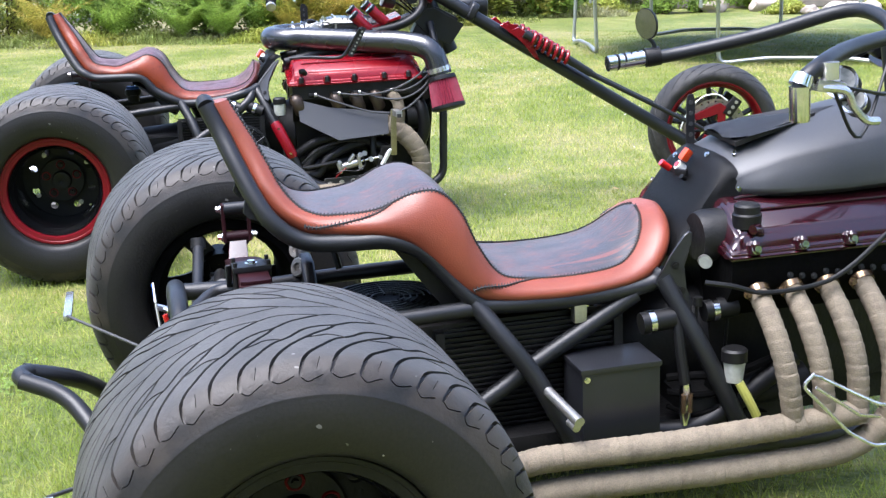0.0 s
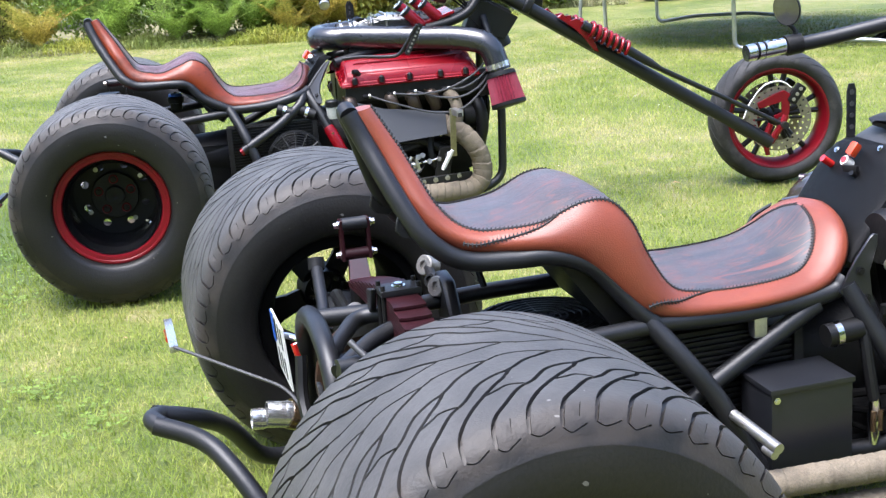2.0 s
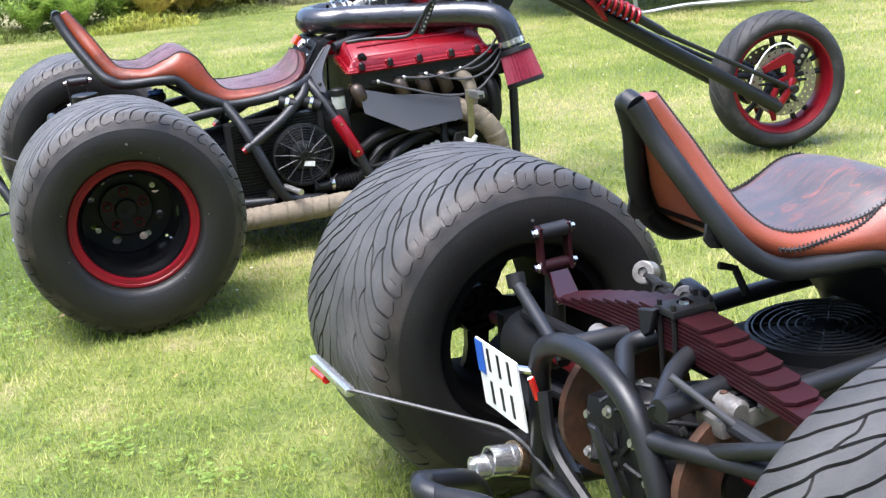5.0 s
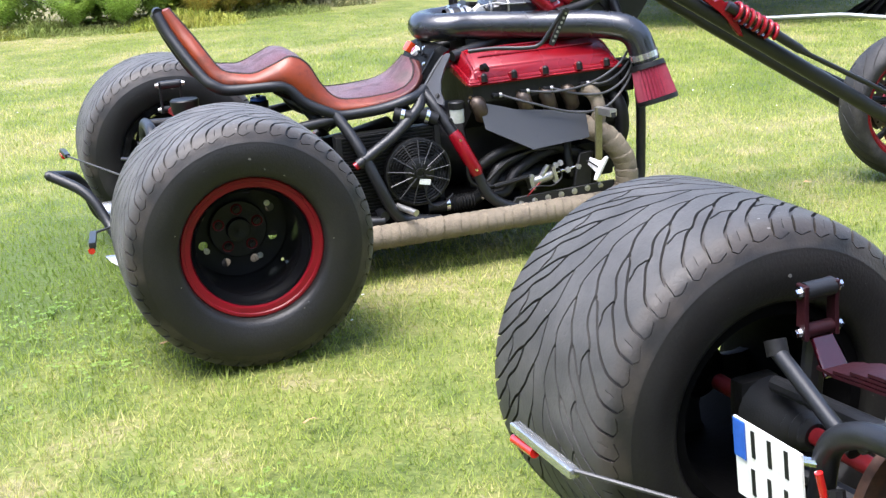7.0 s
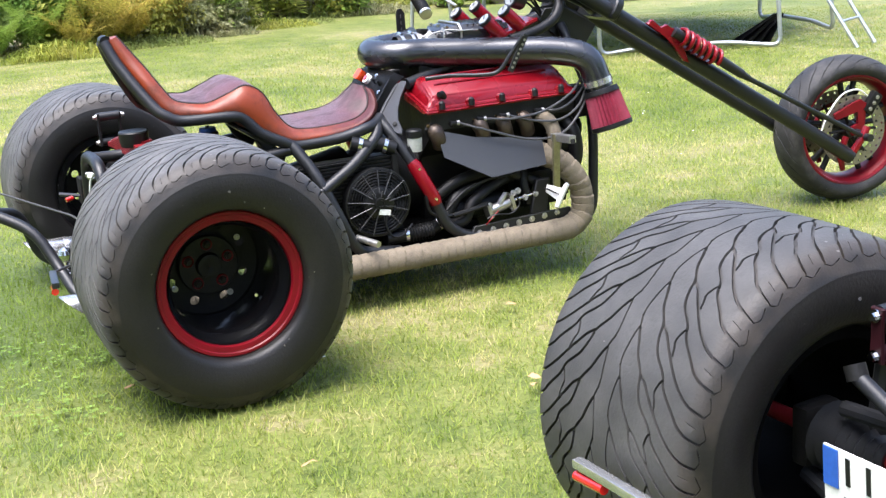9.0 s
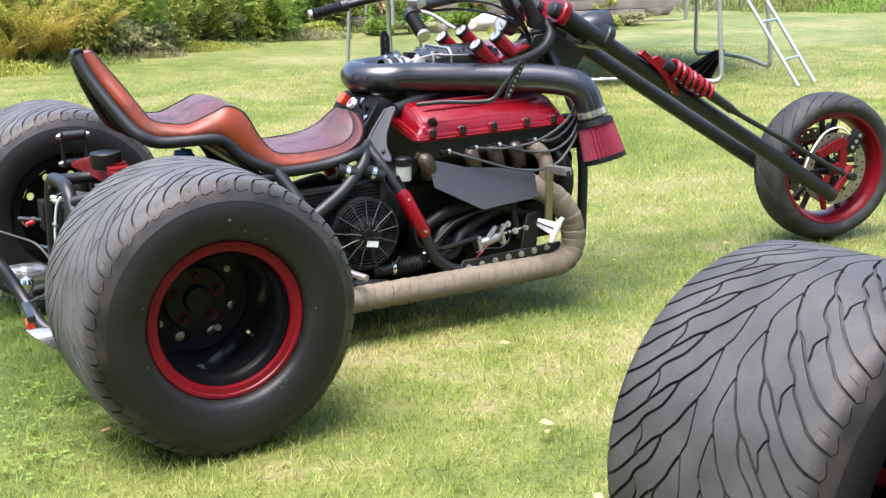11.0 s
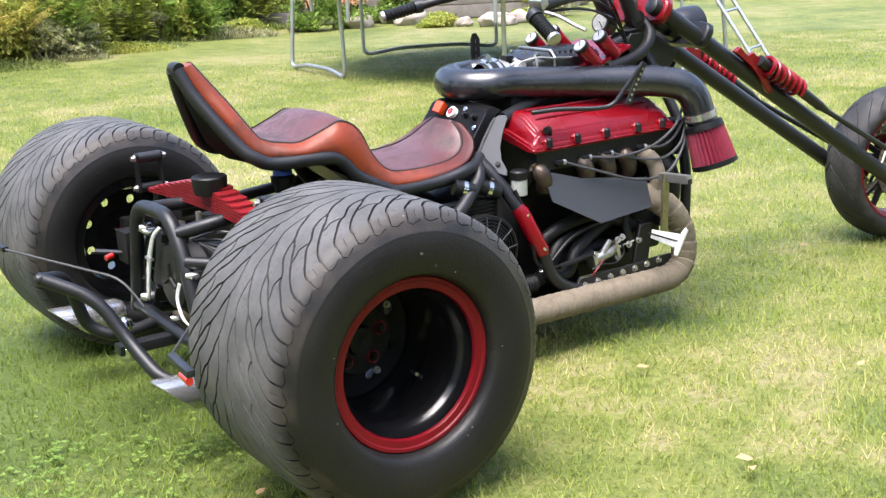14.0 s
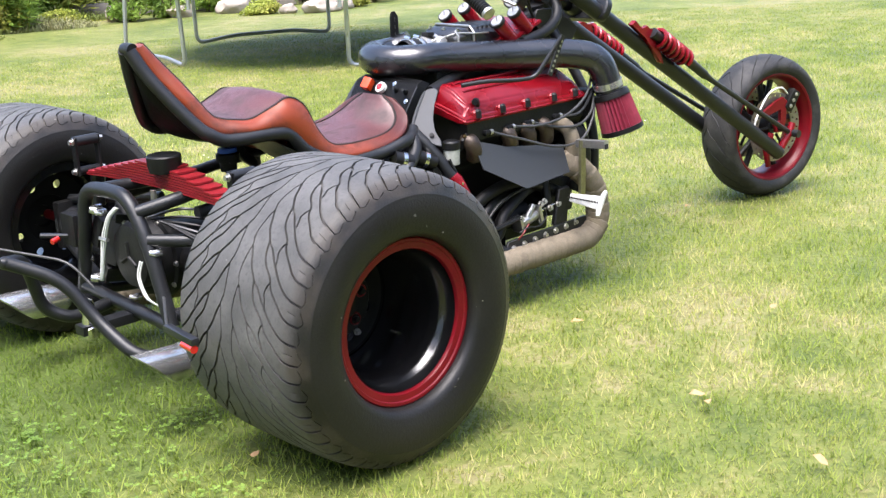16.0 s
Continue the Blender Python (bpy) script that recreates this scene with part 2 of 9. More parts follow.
def dyed(m, dye, axis, start, end):
    """Lets a darker dye take over along one axis of the piece, as on burst-finished leather."""
    n, l = m.node_tree.nodes, m.node_tree.links
    b = n["Principled BSDF"]
    old = b.inputs["Base Color"].links[0].from_socket
    tc, sp, t, add, r, x = (n.new("ShaderNode" + k) for k in ("TexCoord", "SeparateXYZ", "TexNoise", "Math", "MapRange", "Mix"))
    t.inputs["Scale"].default_value, t.inputs["Detail"].default_value = 14.0, 5
    l.new(tc.outputs["Object"], sp.inputs["Vector"])
    l.new(tc.outputs["Object"], t.inputs["Vector"])
    add.operation = "MULTIPLY_ADD"
    add.inputs[1].default_value = 0.16
    l.new(t.outputs["Fac"], add.inputs[0])
    l.new(sp.outputs[axis], add.inputs[2])
    r.interpolation_type = "SMOOTHSTEP"
    r.inputs["From Min"].default_value, r.inputs["From Max"].default_value = start, end
    l.new(add.outputs[0], r.inputs["Value"])
    x.data_type = "RGBA"
    x.inputs["B"].default_value = (*dye, 1)
    l.new(r.outputs["Result"], x.inputs["Factor"])
    l.new(old, x.inputs["A"])
    l.new(x.outputs["Result"], b.inputs["Base Color"])
    return m


dyed(TAN, (0.06, 0.012, 0.009), "X", 0.62, 0.9)
BROWN = dusted(mat("red_brown_leather", (0.1, 0.021, 0.0125), 0.34, alt=(0.06, 0.014, 0.01), scale=8, amount=0.6, bump=0.25, bump_scale=420, spec=0.85), (0.018, 0.007, 0.007), 7.0, 0.47, 0.66, 0.8)
TAN_A = mat("russet_leather", (0.265, 0.062, 0.03), 0.34, alt=(0.13, 0.03, 0.016), scale=6, amount=0.75, bump=0.25, bump_scale=380, spec=0.45)
FLAME = flame_leather("flame_tooled_leather")
THREAD = mat("black_thread", (0.012, 0.011, 0.011), 0.7)
MESHRED = mat("filter_gauze", (0.22, 0.018, 0.04), 0.55, alt=(0.165, 0.013, 0.03), scale=30)
ORANGE = mat("orange_lens", (0.75, 0.07, 0.012), 0.2, coat=0.6)
REDLENS = mat("red_lens", (0.55, 0.015, 0.012), 0.18, coat=0.8)
WHITE = mat("white_plastic", (0.74, 0.74, 0.7), 0.45, alt=(0.62, 0.62, 0.56), scale=30)
CLOUDY = mat("clouded_white_plastic", (0.46, 0.47, 0.43), 0.4, alt=(0.3, 0.31, 0.27), scale=45)
CREAM = mat("white_plate_enamel", (0.78, 0.78, 0.74), 0.35, alt=(0.68, 0.68, 0.64), scale=20)
BLUE = mat("blue_plastic", (0.03, 0.12, 0.5), 0.4)
PADBLUE = mat("blue_vinyl_pad", (0.035, 0.07, 0.4), 0.45, alt=(0.03, 0.055, 0.3), scale=4, bump=0.1, bump_scale=30)
MIRROR = mat("dark_mirror_glass", (0.2, 0.2, 0.2), 0.08, 0.9, alt=(0.16, 0.16, 0.16), scale=8)
SILVER = mat("bright_silver_metal", (0.62, 0.62, 0.61), 0.2, 0.85, alt=(0.5, 0.5, 0.49), scale=20)
TANK = mat("satin_black_tank", (0.022, 0.0235, 0.0275), 0.52, alt=(0.029, 0.0305, 0.034), scale=4, bump=0.04, bump_scale=250, spec=0.6)
FLUID = mat("yellow_green_tube", (0.4, 0.4, 0.09), 0.35)
WIRE = mat("dark_ignition_wire", (0.048, 0.048, 0.05), 0.42)
GLASS = mat("dial_face", (0.38, 0.38, 0.36), 0.12, alt=(0.2, 0.2, 0.2), scale=60, coat=1.0)
BRUSHED = mat("brushed_pale_aluminium", (0.66, 0.66, 0.65), 0.5, 0.3, alt=(0.55, 0.55, 0.54), scale=30, bump=0.15)
ZINC = mat("yellow_zinc_steel", (0.3, 0.28, 0.17), 0.38, 0.8, alt=(0.22, 0.2, 0.11), scale=30, bump=0.1)
STONE = mat("weathered_granite", (0.45, 0.39, 0.33), 0.85, alt=(0.24, 0.2, 0.17), scale=4, amount=0.6, bump=0.6, bump_scale=40)
BARK = mat("shrub_bark", (0.12, 0.085, 0.06), 0.9, bump=0.5, bump_scale=60)
TIMBER = mat("grey_weathered_timber", (0.28, 0.24, 0.21), 0.85, alt=(0.16, 0.14, 0.12), scale=5, bump=0.4, bump_scale=60)
SOIL = mat("dry_border_soil", (0.2, 0.17, 0.08), 0.95, alt=(0.13, 0.13, 0.055), scale=6, bump=0.8, bump_scale=25)
BLOSSOM = mat("orange_cream_petals", (0.7, 0.5, 0.3), 0.6, alt=(0.68, 0.3, 0.12), scale=5, amount=0.3, rand=0.15)
FALLEN = mat("fallen_leaf", (0.42, 0.27, 0.13), 0.7, alt=(0.34, 0.18, 0.09), scale=8)


def leaf_material(name, base, alt, rand=0.35):
    """Leaves that let a part of the light through."""
    m = mat(name, base, 0.5, alt=alt, scale=1.6, amount=0.5, rand=rand, bump_scale=9, fine=0.75, spec=0.35)
    n, l = m.node_tree.nodes, m.node_tree.links
    b = n["Principled BSDF"]
    tr = n.new("ShaderNodeBsdfTranslucent")
    mx = n.new("ShaderNodeMixShader")
    mx.inputs["Fac"].default_value = 0.45
    l.new(b.inputs["Base Color"].links[0].from_socket, tr.inputs["Color"])
    l.new(b.outputs["BSDF"], mx.inputs[1])
    l.new(tr.outputs["BSDF"], mx.inputs[2])
    l.new(mx.outputs["Shader"], n["Material Output"].inputs["Surface"])
    return m


LEAF_A = leaf_material("hedge_leaves", (0.185, 0.325, 0.057), (0.31, 0.4, 0.075))
LEAF_B = leaf_material("feathery_leaves", (0.31, 0.41, 0.065), (0.44, 0.4, 0.09))
BRACKEN = leaf_material("bracken_fronds", (0.4, 0.42, 0.075), (0.5, 0.31, 0.085))
LEAF_C = leaf_material("pale_leaves", (0.22, 0.26, 0.1), (0.4, 0.37, 0.2))
LEAF_DRY = leaf_material("dry_tuft_blades", (0.3, 0.31, 0.105), (0.22, 0.29, 0.07))
LEAF_CLOVER = leaf_material("clover_leaves", (0.19, 0.31, 0.06), (0.26, 0.36, 0.075), 0.2)
LEAF_D = leaf_material("dark_leaves", (0.17, 0.31, 0.065), (0.27, 0.38, 0.08))


def lawn_material(name, blade):
    """Short mown grass: green with straw-coloured patches at two scales."""
    m = bpy.data.materials.new(name)
    m.use_nodes = True
    n, l = m.node_tree.nodes, m.node_tree.links
    b = n["Principled BSDF"]
    b.inputs["Roughness"].default_value, b.inputs["Specular IOR Level"].default_value = 0.6, 0.25
    tc = n.new("ShaderNodeTexCoord")
    big, mid, small = (n.new("ShaderNodeTexNoise") for _ in range(3))
    for t, s, d in ((big, 0.7, 3), (mid, 4.0, 7), (small, 40.0, 4)):
        t.inputs["Scale"].default_value, t.inputs["Detail"].default_value = s, d
        l.new(tc.outputs["Object"], t.inputs["Vector"])
    add = n.new("ShaderNodeMath")
    add.operation = "MULTIPLY_ADD"
    add.inputs[1].default_value = 0.9
    l.new(mid.outputs["Fac"], add.inputs[0])
    half = n.new("ShaderNodeMath")
    half.operation = "MULTIPLY"
    half.inputs[1].default_value = 0.97
    l.new(big.outputs["Fac"], half.inputs[0])
    l.new(half.outputs[0], add.inputs[2])
    add2 = n.new("ShaderNodeMath")
    add2.operation = "MULTIPLY_ADD"
    add2.inputs[1].default_value = 0.7 if not blade else 0.42
    if blade:
        geo = n.new("ShaderNodeNewGeometry")
        l.new(geo.outputs["Random Per Island"], add2.inputs[0])
        half.inputs[1].default_value = 1.05
    else:
        l.new(small.outputs["Fac"], add2.inputs[0])
    low = n.new("ShaderNodeMath")
    low.operation = "SUBTRACT"
    low.inputs[1].default_value = 0.375 if blade else 0.465
    l.new(add.outputs[0], low.inputs[0])
    # lusher, greener patches round the parked trikes' tails
    level = low.outputs[0]
    for px, py, size, depth in ((-2.65, 6.1, 1.75, 0.7), (-1.65, 3.55, 1.15, 0.3)):
        off = n.new("ShaderNodeMapping")
        off.inputs["Location"].default_value, off.inputs["Scale"].default_value = (-px / size, -py / size, 0), (1 / size, 1 / size, 0)
        lush = n.new("ShaderNodeTexGradient")
        lush.gradient_type = "SPHERICAL"
        l.new(tc.outputs["Object"], off.inputs["Vector"])
        l.new(off.outputs["Vector"], lush.inputs["Vector"])
        less = n.new("ShaderNodeMath")
        less.operation = "MULTIPLY_ADD"
        less.inputs[1].default_value = -depth
        l.new(lush.outputs["Fac"], less.inputs[0])
        l.new(level, less.inputs[2])
        level = less.outputs[0]
    l.new(level, add2.inputs[2])
    r = n.new("ShaderNodeValToRGB")
    e = r.color_ramp.elements
    e[0].position, e[0].color = 0.3, (0.105, 0.152, 0.027, 1)
    z = e.new(0.56)
    z.color = (*(GREEN_BLADE if blade else GREEN_DARK), 1)
    e[-1].color = (*STRAW, 1)
    x = e.new(0.8)
    x.color = (*GREEN, 1)
    y = e.new(0.93)
    y.color = (*GREEN_PALE, 1)
    e[-1].position = 1.0
    l.new(add2.outputs[0], r.inputs["Fac"])
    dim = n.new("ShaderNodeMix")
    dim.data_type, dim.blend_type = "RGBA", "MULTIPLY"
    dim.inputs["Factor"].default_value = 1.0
    # blade self-shading put into colour: bare turf dimmed, blades lifted to match
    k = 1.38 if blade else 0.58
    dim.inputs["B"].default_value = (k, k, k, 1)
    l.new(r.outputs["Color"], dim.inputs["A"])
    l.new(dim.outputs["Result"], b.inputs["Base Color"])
    if blade:
        tr = n.new("ShaderNodeBsdfTranslucent")
        mx = n.new("ShaderNodeMixShader")
        mx.inputs["Fac"].default_value = 0.5
        l.new(dim.outputs["Result"], tr.inputs["Color"])
        l.new(b.outputs["BSDF"], mx.inputs[1])
        l.new(tr.outputs["BSDF"], mx.inputs[2])
        l.new(mx.outputs["Shader"], n["Material Output"].inputs["Surface"])
    if not blade:
        bn = n.new("ShaderNodeBump")
        bn.inputs["Strength"].default_value, bn.inputs["Distance"].default_value = 0.8, 0.02
        l.new(small.outputs["Fac"], bn.inputs["Height"])
        l.new(bn.outputs["Normal"], b.inputs["Normal"])
    return m


GREEN_BLADE, GREEN_DARK, GREEN, GREEN_PALE, STRAW = (0.16, 0.208, 0.04), (0.122, 0.165, 0.033), (0.212, 0.246, 0.056), (0.27, 0.28, 0.082), (0.34, 0.31, 0.14)
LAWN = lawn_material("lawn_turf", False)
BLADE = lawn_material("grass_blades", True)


# ---- builders ----
def shade(me, angle=35):
    me.polygons.foreach_set("use_smooth", [True] * len(me.polygons))
    me.set_sharp_from_angle(angle=radians(angle))


def part(name, bm, material, parent=None, label="", angle=35):
    """Links a bmesh as one mesh object under a thing or a part."""
    bmesh.ops.recalc_face_normals(bm, faces=bm.faces)
    me = bpy.data.meshes.new(name)
    bm.to_mesh(me)
    bm.free()
    shade(me, angle)
    me.materials.append(material)
    ob = new(name, me)
    ob.parent = parent
    if label:
        ob["label"] = label
    return ob


def arrays(name, verts, faces, material, parent=None, label="", smooth=True):
    me = bpy.data.meshes.new(name)
    me.from_pydata(verts, [], faces)
    me.polygons.foreach_set("use_smooth", [smooth] * len(me.polygons))
    me.materials.append(material)
    ob = new(name, me)
    ob.parent = parent
    if label:
        ob["label"] = label
    return ob


def thing(name, m, label, category, group="", kind=""):
    ob = new(name)
    ob.matrix_basis = m
    ob.empty_display_size = 0.1
    return tagged(ob, label, category, group, kind)


def smooth_line(pts, steps=6, closed=False):
    """A Catmull-Rom line through the points."""
    p = [Vector(q) for q in pts]
    if len(p) < 3 or steps < 2:
        return p
    out = []
    k = len(p)
    for i in range(k if closed else k - 1):
        a = p[(i - 1) % k] if closed or i else p[0] * 2 - p[1]
        b, c = p[i], p[(i + 1) % k]
        d = p[(i + 2) % k] if closed or i + 2 < k else c * 2 - b
        for s in range(steps):
            u = s / steps
            out.append(0.5 * ((2 * b) + (c - a) * u + (2 * a - 5 * b + 4 * c - d) * u * u + (3 * b - a - 3 * c + d) * u ** 3))
    if not closed:
        out.append(p[-1])
    return out


def rounded(pts, r, n=5):
    """A line with its corners rounded by a radius, as bent tube has."""
    p = [Vector(q) for q in pts]
    out = [p[0]]
    for a, b, c in zip(p, p[1:], p[2:]):
        u, v = (a - b), (c - b)
        k = min(r, u.length * 0.48, v.length * 0.48)
        s, e = b + u.normalized() * k, b + v.normalized() * k
        for i in range(n + 1):
            f = i / n
            out.append(s * (1 - f) ** 2 + b * 2 * f * (1 - f) + e * f * f)
    out.append(p[-1])
    return out


def add_tube(bm, line, r, seg=12, caps=True, closed=False, ribs=None):
    """Sweeps a circle along a line; r may be a list."""
    line = [Vector(q) for q in line]
    rs = r if isinstance(r, (list, tuple)) else [r] * len(line)
    rings = []
    up = None
    k = len(line)
    for i, q in enumerate(line):
        if closed:
            d = (line[(i + 1) % k] - line[i - 1]).normalized()
        else:
            d = (line[min(i + 1, k - 1)] - line[max(i - 1, 0)]).normalized()
        if up is None:
            up = d.orthogonal().normalized()
        up = (up - d * up.dot(d)).normalized()
        side = d.cross(up)
        rings.append([bm.verts.new(q + (up * math.cos(a) + side * math.sin(a)) * rs[i]) for a in (2 * math.pi * j / seg for j in range(seg))])
    for i in range(k if closed else k - 1):
        a, b = rings[i], rings[(i + 1) % k]
        off = 0
        if closed and i == k - 1:
            off = min(range(seg), key=lambda o: (a[0].co - b[o].co).length)
        for j in range(seg):
            bm.faces.new((a[j], a[(j + 1) % seg], b[(j + 1 + off) % seg], b[(j + off) % seg]))
    if caps and not closed:
        bm.faces.new(rings[0][::-1])
        bm.faces.new(rings[-1])
    return bm


def tube(line, r, seg=12, caps=True, closed=False):
    return add_tube(bmesh.new(), line, r, seg, caps, closed)


def rod(a, b, r, r2=None, seg=14):
    return tube([a, b], [r, r if r2 is None else r2], seg)


def add_box(bm, centre, size, rot=(0, 0, 0), bevel=0.0):
    m = pose(*centre, *rot) @ Matrix.Diagonal((*size, 1))
    g = bmesh.ops.create_cube(bm, size=1, matrix=m)
    if bevel:
        edges = list({e for v in g["verts"] for e in v.link_edges})
        bmesh.ops.bevel(bm, geom=edges, offset=bevel, segments=2, affect="EDGES", profile=0.7)
    return bm


def box(centre, size, rot=(0, 0, 0), bevel=0.004):
    return add_box(bmesh.new(), centre, size, rot, bevel)


def lathe(profile, centre=(0, 0, 0), axis="y", seg=48, bm=None):
    """Turns (offset along the axis, radius) pairs round the axis through the centre."""
    bm = bm or bmesh.new()
    c = Vector(centre)
    rings = []
    for o, r in profile:
        ring = []
        for j in range(seg):
            a = 2 * math.pi * j / seg
            v = {"y": (r * math.cos(a), o, r * math.sin(a)), "x": (o, r * math.cos(a), r * math.sin(a)), "z": (r * math.cos(a), r * math.sin(a), o)}[axis]
            ring.append(bm.verts.new(c + Vector(v)))
        rings.append(ring)
    for a, b in zip(rings, rings[1:]):
        for j in range(seg):
            bm.faces.new((a[j], a[(j + 1) % seg], b[(j + 1) % seg], b[j]))
    return bm


def along(bm, a, b):
    """Moves a bmesh built on the z axis so that z runs from a to b, with its origin at a."""
    a, b = Vector(a), Vector(b)
    q = (b - a).to_track_quat("Z", "Y").to_matrix().to_4x4()
    bmesh.ops.transform(bm, matrix=Matrix.Translation(a) @ q, verts=bm.verts)
    return bm


def plate(poly, normal, thick, bevel=0.0):
    """A flat sheet with the given outline and thickness."""
    bm = bmesh.new()
    n = Vector(normal).normalized() * thick / 2
    f = [bm.verts.new(Vector(p) + n) for p in poly]
    g = [bm.verts.new(Vector(p) - n) for p in poly]
    bm.faces.new(f)
    bm.faces.new(g[::-1])
    k = len(poly)
    for i in range(k):
        bm.faces.new((f[i], g[i], g[(i + 1) % k], f[(i + 1) % k]))
    if bevel:
        bmesh.ops.bevel(bm, geom=bm.edges[:], offset=bevel, segments=1, affect="EDGES")
    return bm


def hexbolt(parent, p, d, r=0.008, h=0.008, material=None, name="bolt"):
    p, d = Vector(p), Vector(d).normalized()
    bm = tube([p, p + d * h], r, 6)
    add_tube(bm, [p, p + d * h * 0.3], r * 1.5, 12)
    return part(name, bm, material or CHROME, parent)


def hose_clamp(parent, p, d, r):
    p, d = Vector(p), Vector(d).normalized()
    return part("hose_clamp", tube([p - d * 0.007, p + d * 0.007], r, 16), CHROME, parent)


def spiral(a, b, r, turns, per=14):
    a, b = Vector(a), Vector(b)
    d = b - a
    u = d.orthogonal().normalized()
    v = d.normalized().cross(u)
    k = int(turns * per)
    return [a + d * (i / k) + (u * math.cos(2 * math.pi * i / per) + v * math.sin(2 * math.pi * i / per)) * r for i in range(k + 1)]


def wrapped(line, r, seg=14, pitch=0.026, rough=0.5):
    """A pipe bound with tape that winds round it: each turn laps over the last one, with loose and tight places."""
    line = [Vector(q) for q in line]
    acc = [0.0]
    for a, b in zip(line, line[1:]):
        acc.append(acc[-1] + (b - a).length)
    total = acc[-1]
    k = max(4, int(total / (pitch / 7)))

    def at(s):
        for i in range(len(line) - 1):
            if acc[i + 1] >= s or i == len(line) - 2:
                return line[i].lerp(line[i + 1], (s - acc[i]) / max(acc[i + 1] - acc[i], 1e-6))
    rng = random.Random(int(total * 1000) + int(r * 1e5))
    slack = [rng.uniform(-0.001, 0.0013) * rough for _ in range(int(total / pitch) + 4)]
    verts, faces, up = [], [], None
    pts = [at(total * i / k) for i in range(k + 1)]
    for i, q in enumerate(pts):
        d = (pts[min(i + 1, k)] - pts[max(i - 1, 0)]).normalized()
        up = d.orthogonal().normalized() if up is None else (up - d * up.dot(d)).normalized()
        side = d.cross(up)
        for j in range(seg):
            a = 2 * math.pi * j / seg
            turn = total * i / k / pitch + a / (2 * math.pi) + 0.05 * math.sin(2 * a + i * 0.03) + 1
            f = turn - math.floor(turn)
            lift = 0.0026 * rough * (1 - f) - (0.0015 * rough if f > 0.85 else 0) + slack[min(int(turn), len(slack) - 1)]
            verts.append(q + (up * math.cos(a) + side * math.sin(a)) * (r + lift))
    for i in range(k):
        for j in range(seg):
            faces.append((i * seg + j, i * seg + (j + 1) % seg, (i + 1) * seg + (j + 1) % seg, (i + 1) * seg + j))
    faces += [tuple(range(seg))[::-1], tuple(range(k * seg, (k + 1) * seg))]
    bm = bmesh.new()
    vs = [bm.verts.new(v) for v in verts]
    for f in faces:
        bm.faces.new([vs[q] for q in f])
    return bm


# ---- ground ----
def ground_z(x, y):
    """The lawn falls a little away from the walk, and levels out further off."""
    u, v = max(-25.0, min(25.0, x + 1.558)), max(-10.0, min(22.0, y - 5.209))
    return -0.013 - 0.01436 * u - 0.0156 * v


def build_ground():
    xs = [-400, -150, -60] + [-25 + 1.0 * i for i in range(56)] + [60, 150, 400]
    ys = [-400, -150, -60, -25] + [-12 + 1.0 * i for i in range(48)] + [60, 150, 400]
    verts = [(x, y, ground_z(x, y) - 0.006 + 0.012 * noise.noise((x * 0.4, y * 0.4, 3)) * (1 if abs(x) < 30 and abs(y) < 40 else 0)) for y in ys for x in xs]
    w = len(xs)
    faces = [(j * w + i, j * w + i + 1, (j + 1) * w + i + 1, (j + 1) * w + i) for j in range(len(ys) - 1) for i in range(w - 1)]
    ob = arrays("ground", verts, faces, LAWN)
    return tagged(ob, "short mown garden lawn with dry straw-coloured patches", "lawn", kind="structure")


build_ground()


def build_grass():
    rng = np.random.default_rng(4)
    # most blades on the part of the lawn that lies beside the trikes, a thin scatter on the rest
    k1, k2 = 690000, 120000
    r1 = 2.3 + 15.5 * rng.random(k1) ** 1.08
    a1 = np.radians(rng.uniform(-32, 66, k1))
    r2, a2 = 17.0 * np.sqrt(rng.random(k2)), rng.random(k2) * 2 * math.pi
    x = np.concatenate([-1.5 + r1 * np.sin(a1), -1.0 + r2 * np.sin(a2)])
    y = np.concatenate([-0.5 + r1 * np.cos(a1), 4.0 + r2 * np.cos(a2)])
    r = np.hypot(x + 1.5, y + 0.5)
    k = len(x)
    z = -0.013 - 0.01436 * (x + 1.558) - 0.0156 * (y - 5.209)
    h = rng.uniform(0.008, 0.026, k) * (1.12 + 0.25 * np.sin(x * 1.7) * np.cos(y * 1.3) + 0.35 * np.sin(x * 23 + 3 * np.sin(y * 7)) * np.sin(y * 19 + 3 * np.sin(x * 8))) * np.clip((20 - r) / 8, 0.3, 1)
    w = rng.uniform(0.0011, 0.0024, k) * (0.8 + 0.09 * r)
    d = rng.random(k) * 2 * math.pi
    lean = rng.uniform(0.2, 1.5, k) * h
    ld = d + math.pi / 2 + rng.uniform(-0.5, 0.5, k)
    v = np.zeros((k, 3, 3))
    v[:, 0] = np.stack([x - np.cos(d) * w, y - np.sin(d) * w, z - 0.004], 1)
    v[:, 1] = np.stack([x + np.cos(d) * w, y + np.sin(d) * w, z - 0.004], 1)
    v[:, 2] = np.stack([x + np.cos(ld) * lean, y + np.sin(ld) * lean, z + h], 1)
    me = bpy.data.meshes.new("grass")
    me.vertices.add(3 * k)
    me.vertices.foreach_set("co", v.reshape(-1))
    me.loops.add(3 * k)
    me.loops.foreach_set("vertex_index", np.arange(3 * k, dtype=np.int32))
    me.polygons.add(k)
    me.polygons.foreach_set("loop_start", np.arange(0, 3 * k, 3, dtype=np.int32))
    me.update(calc_edges=True)
    me.materials.append(BLADE)
    tagged(new("grass", me), "blades of short mown grass, green mixed with dry straw", "grass", kind="stuff")


build_grass()


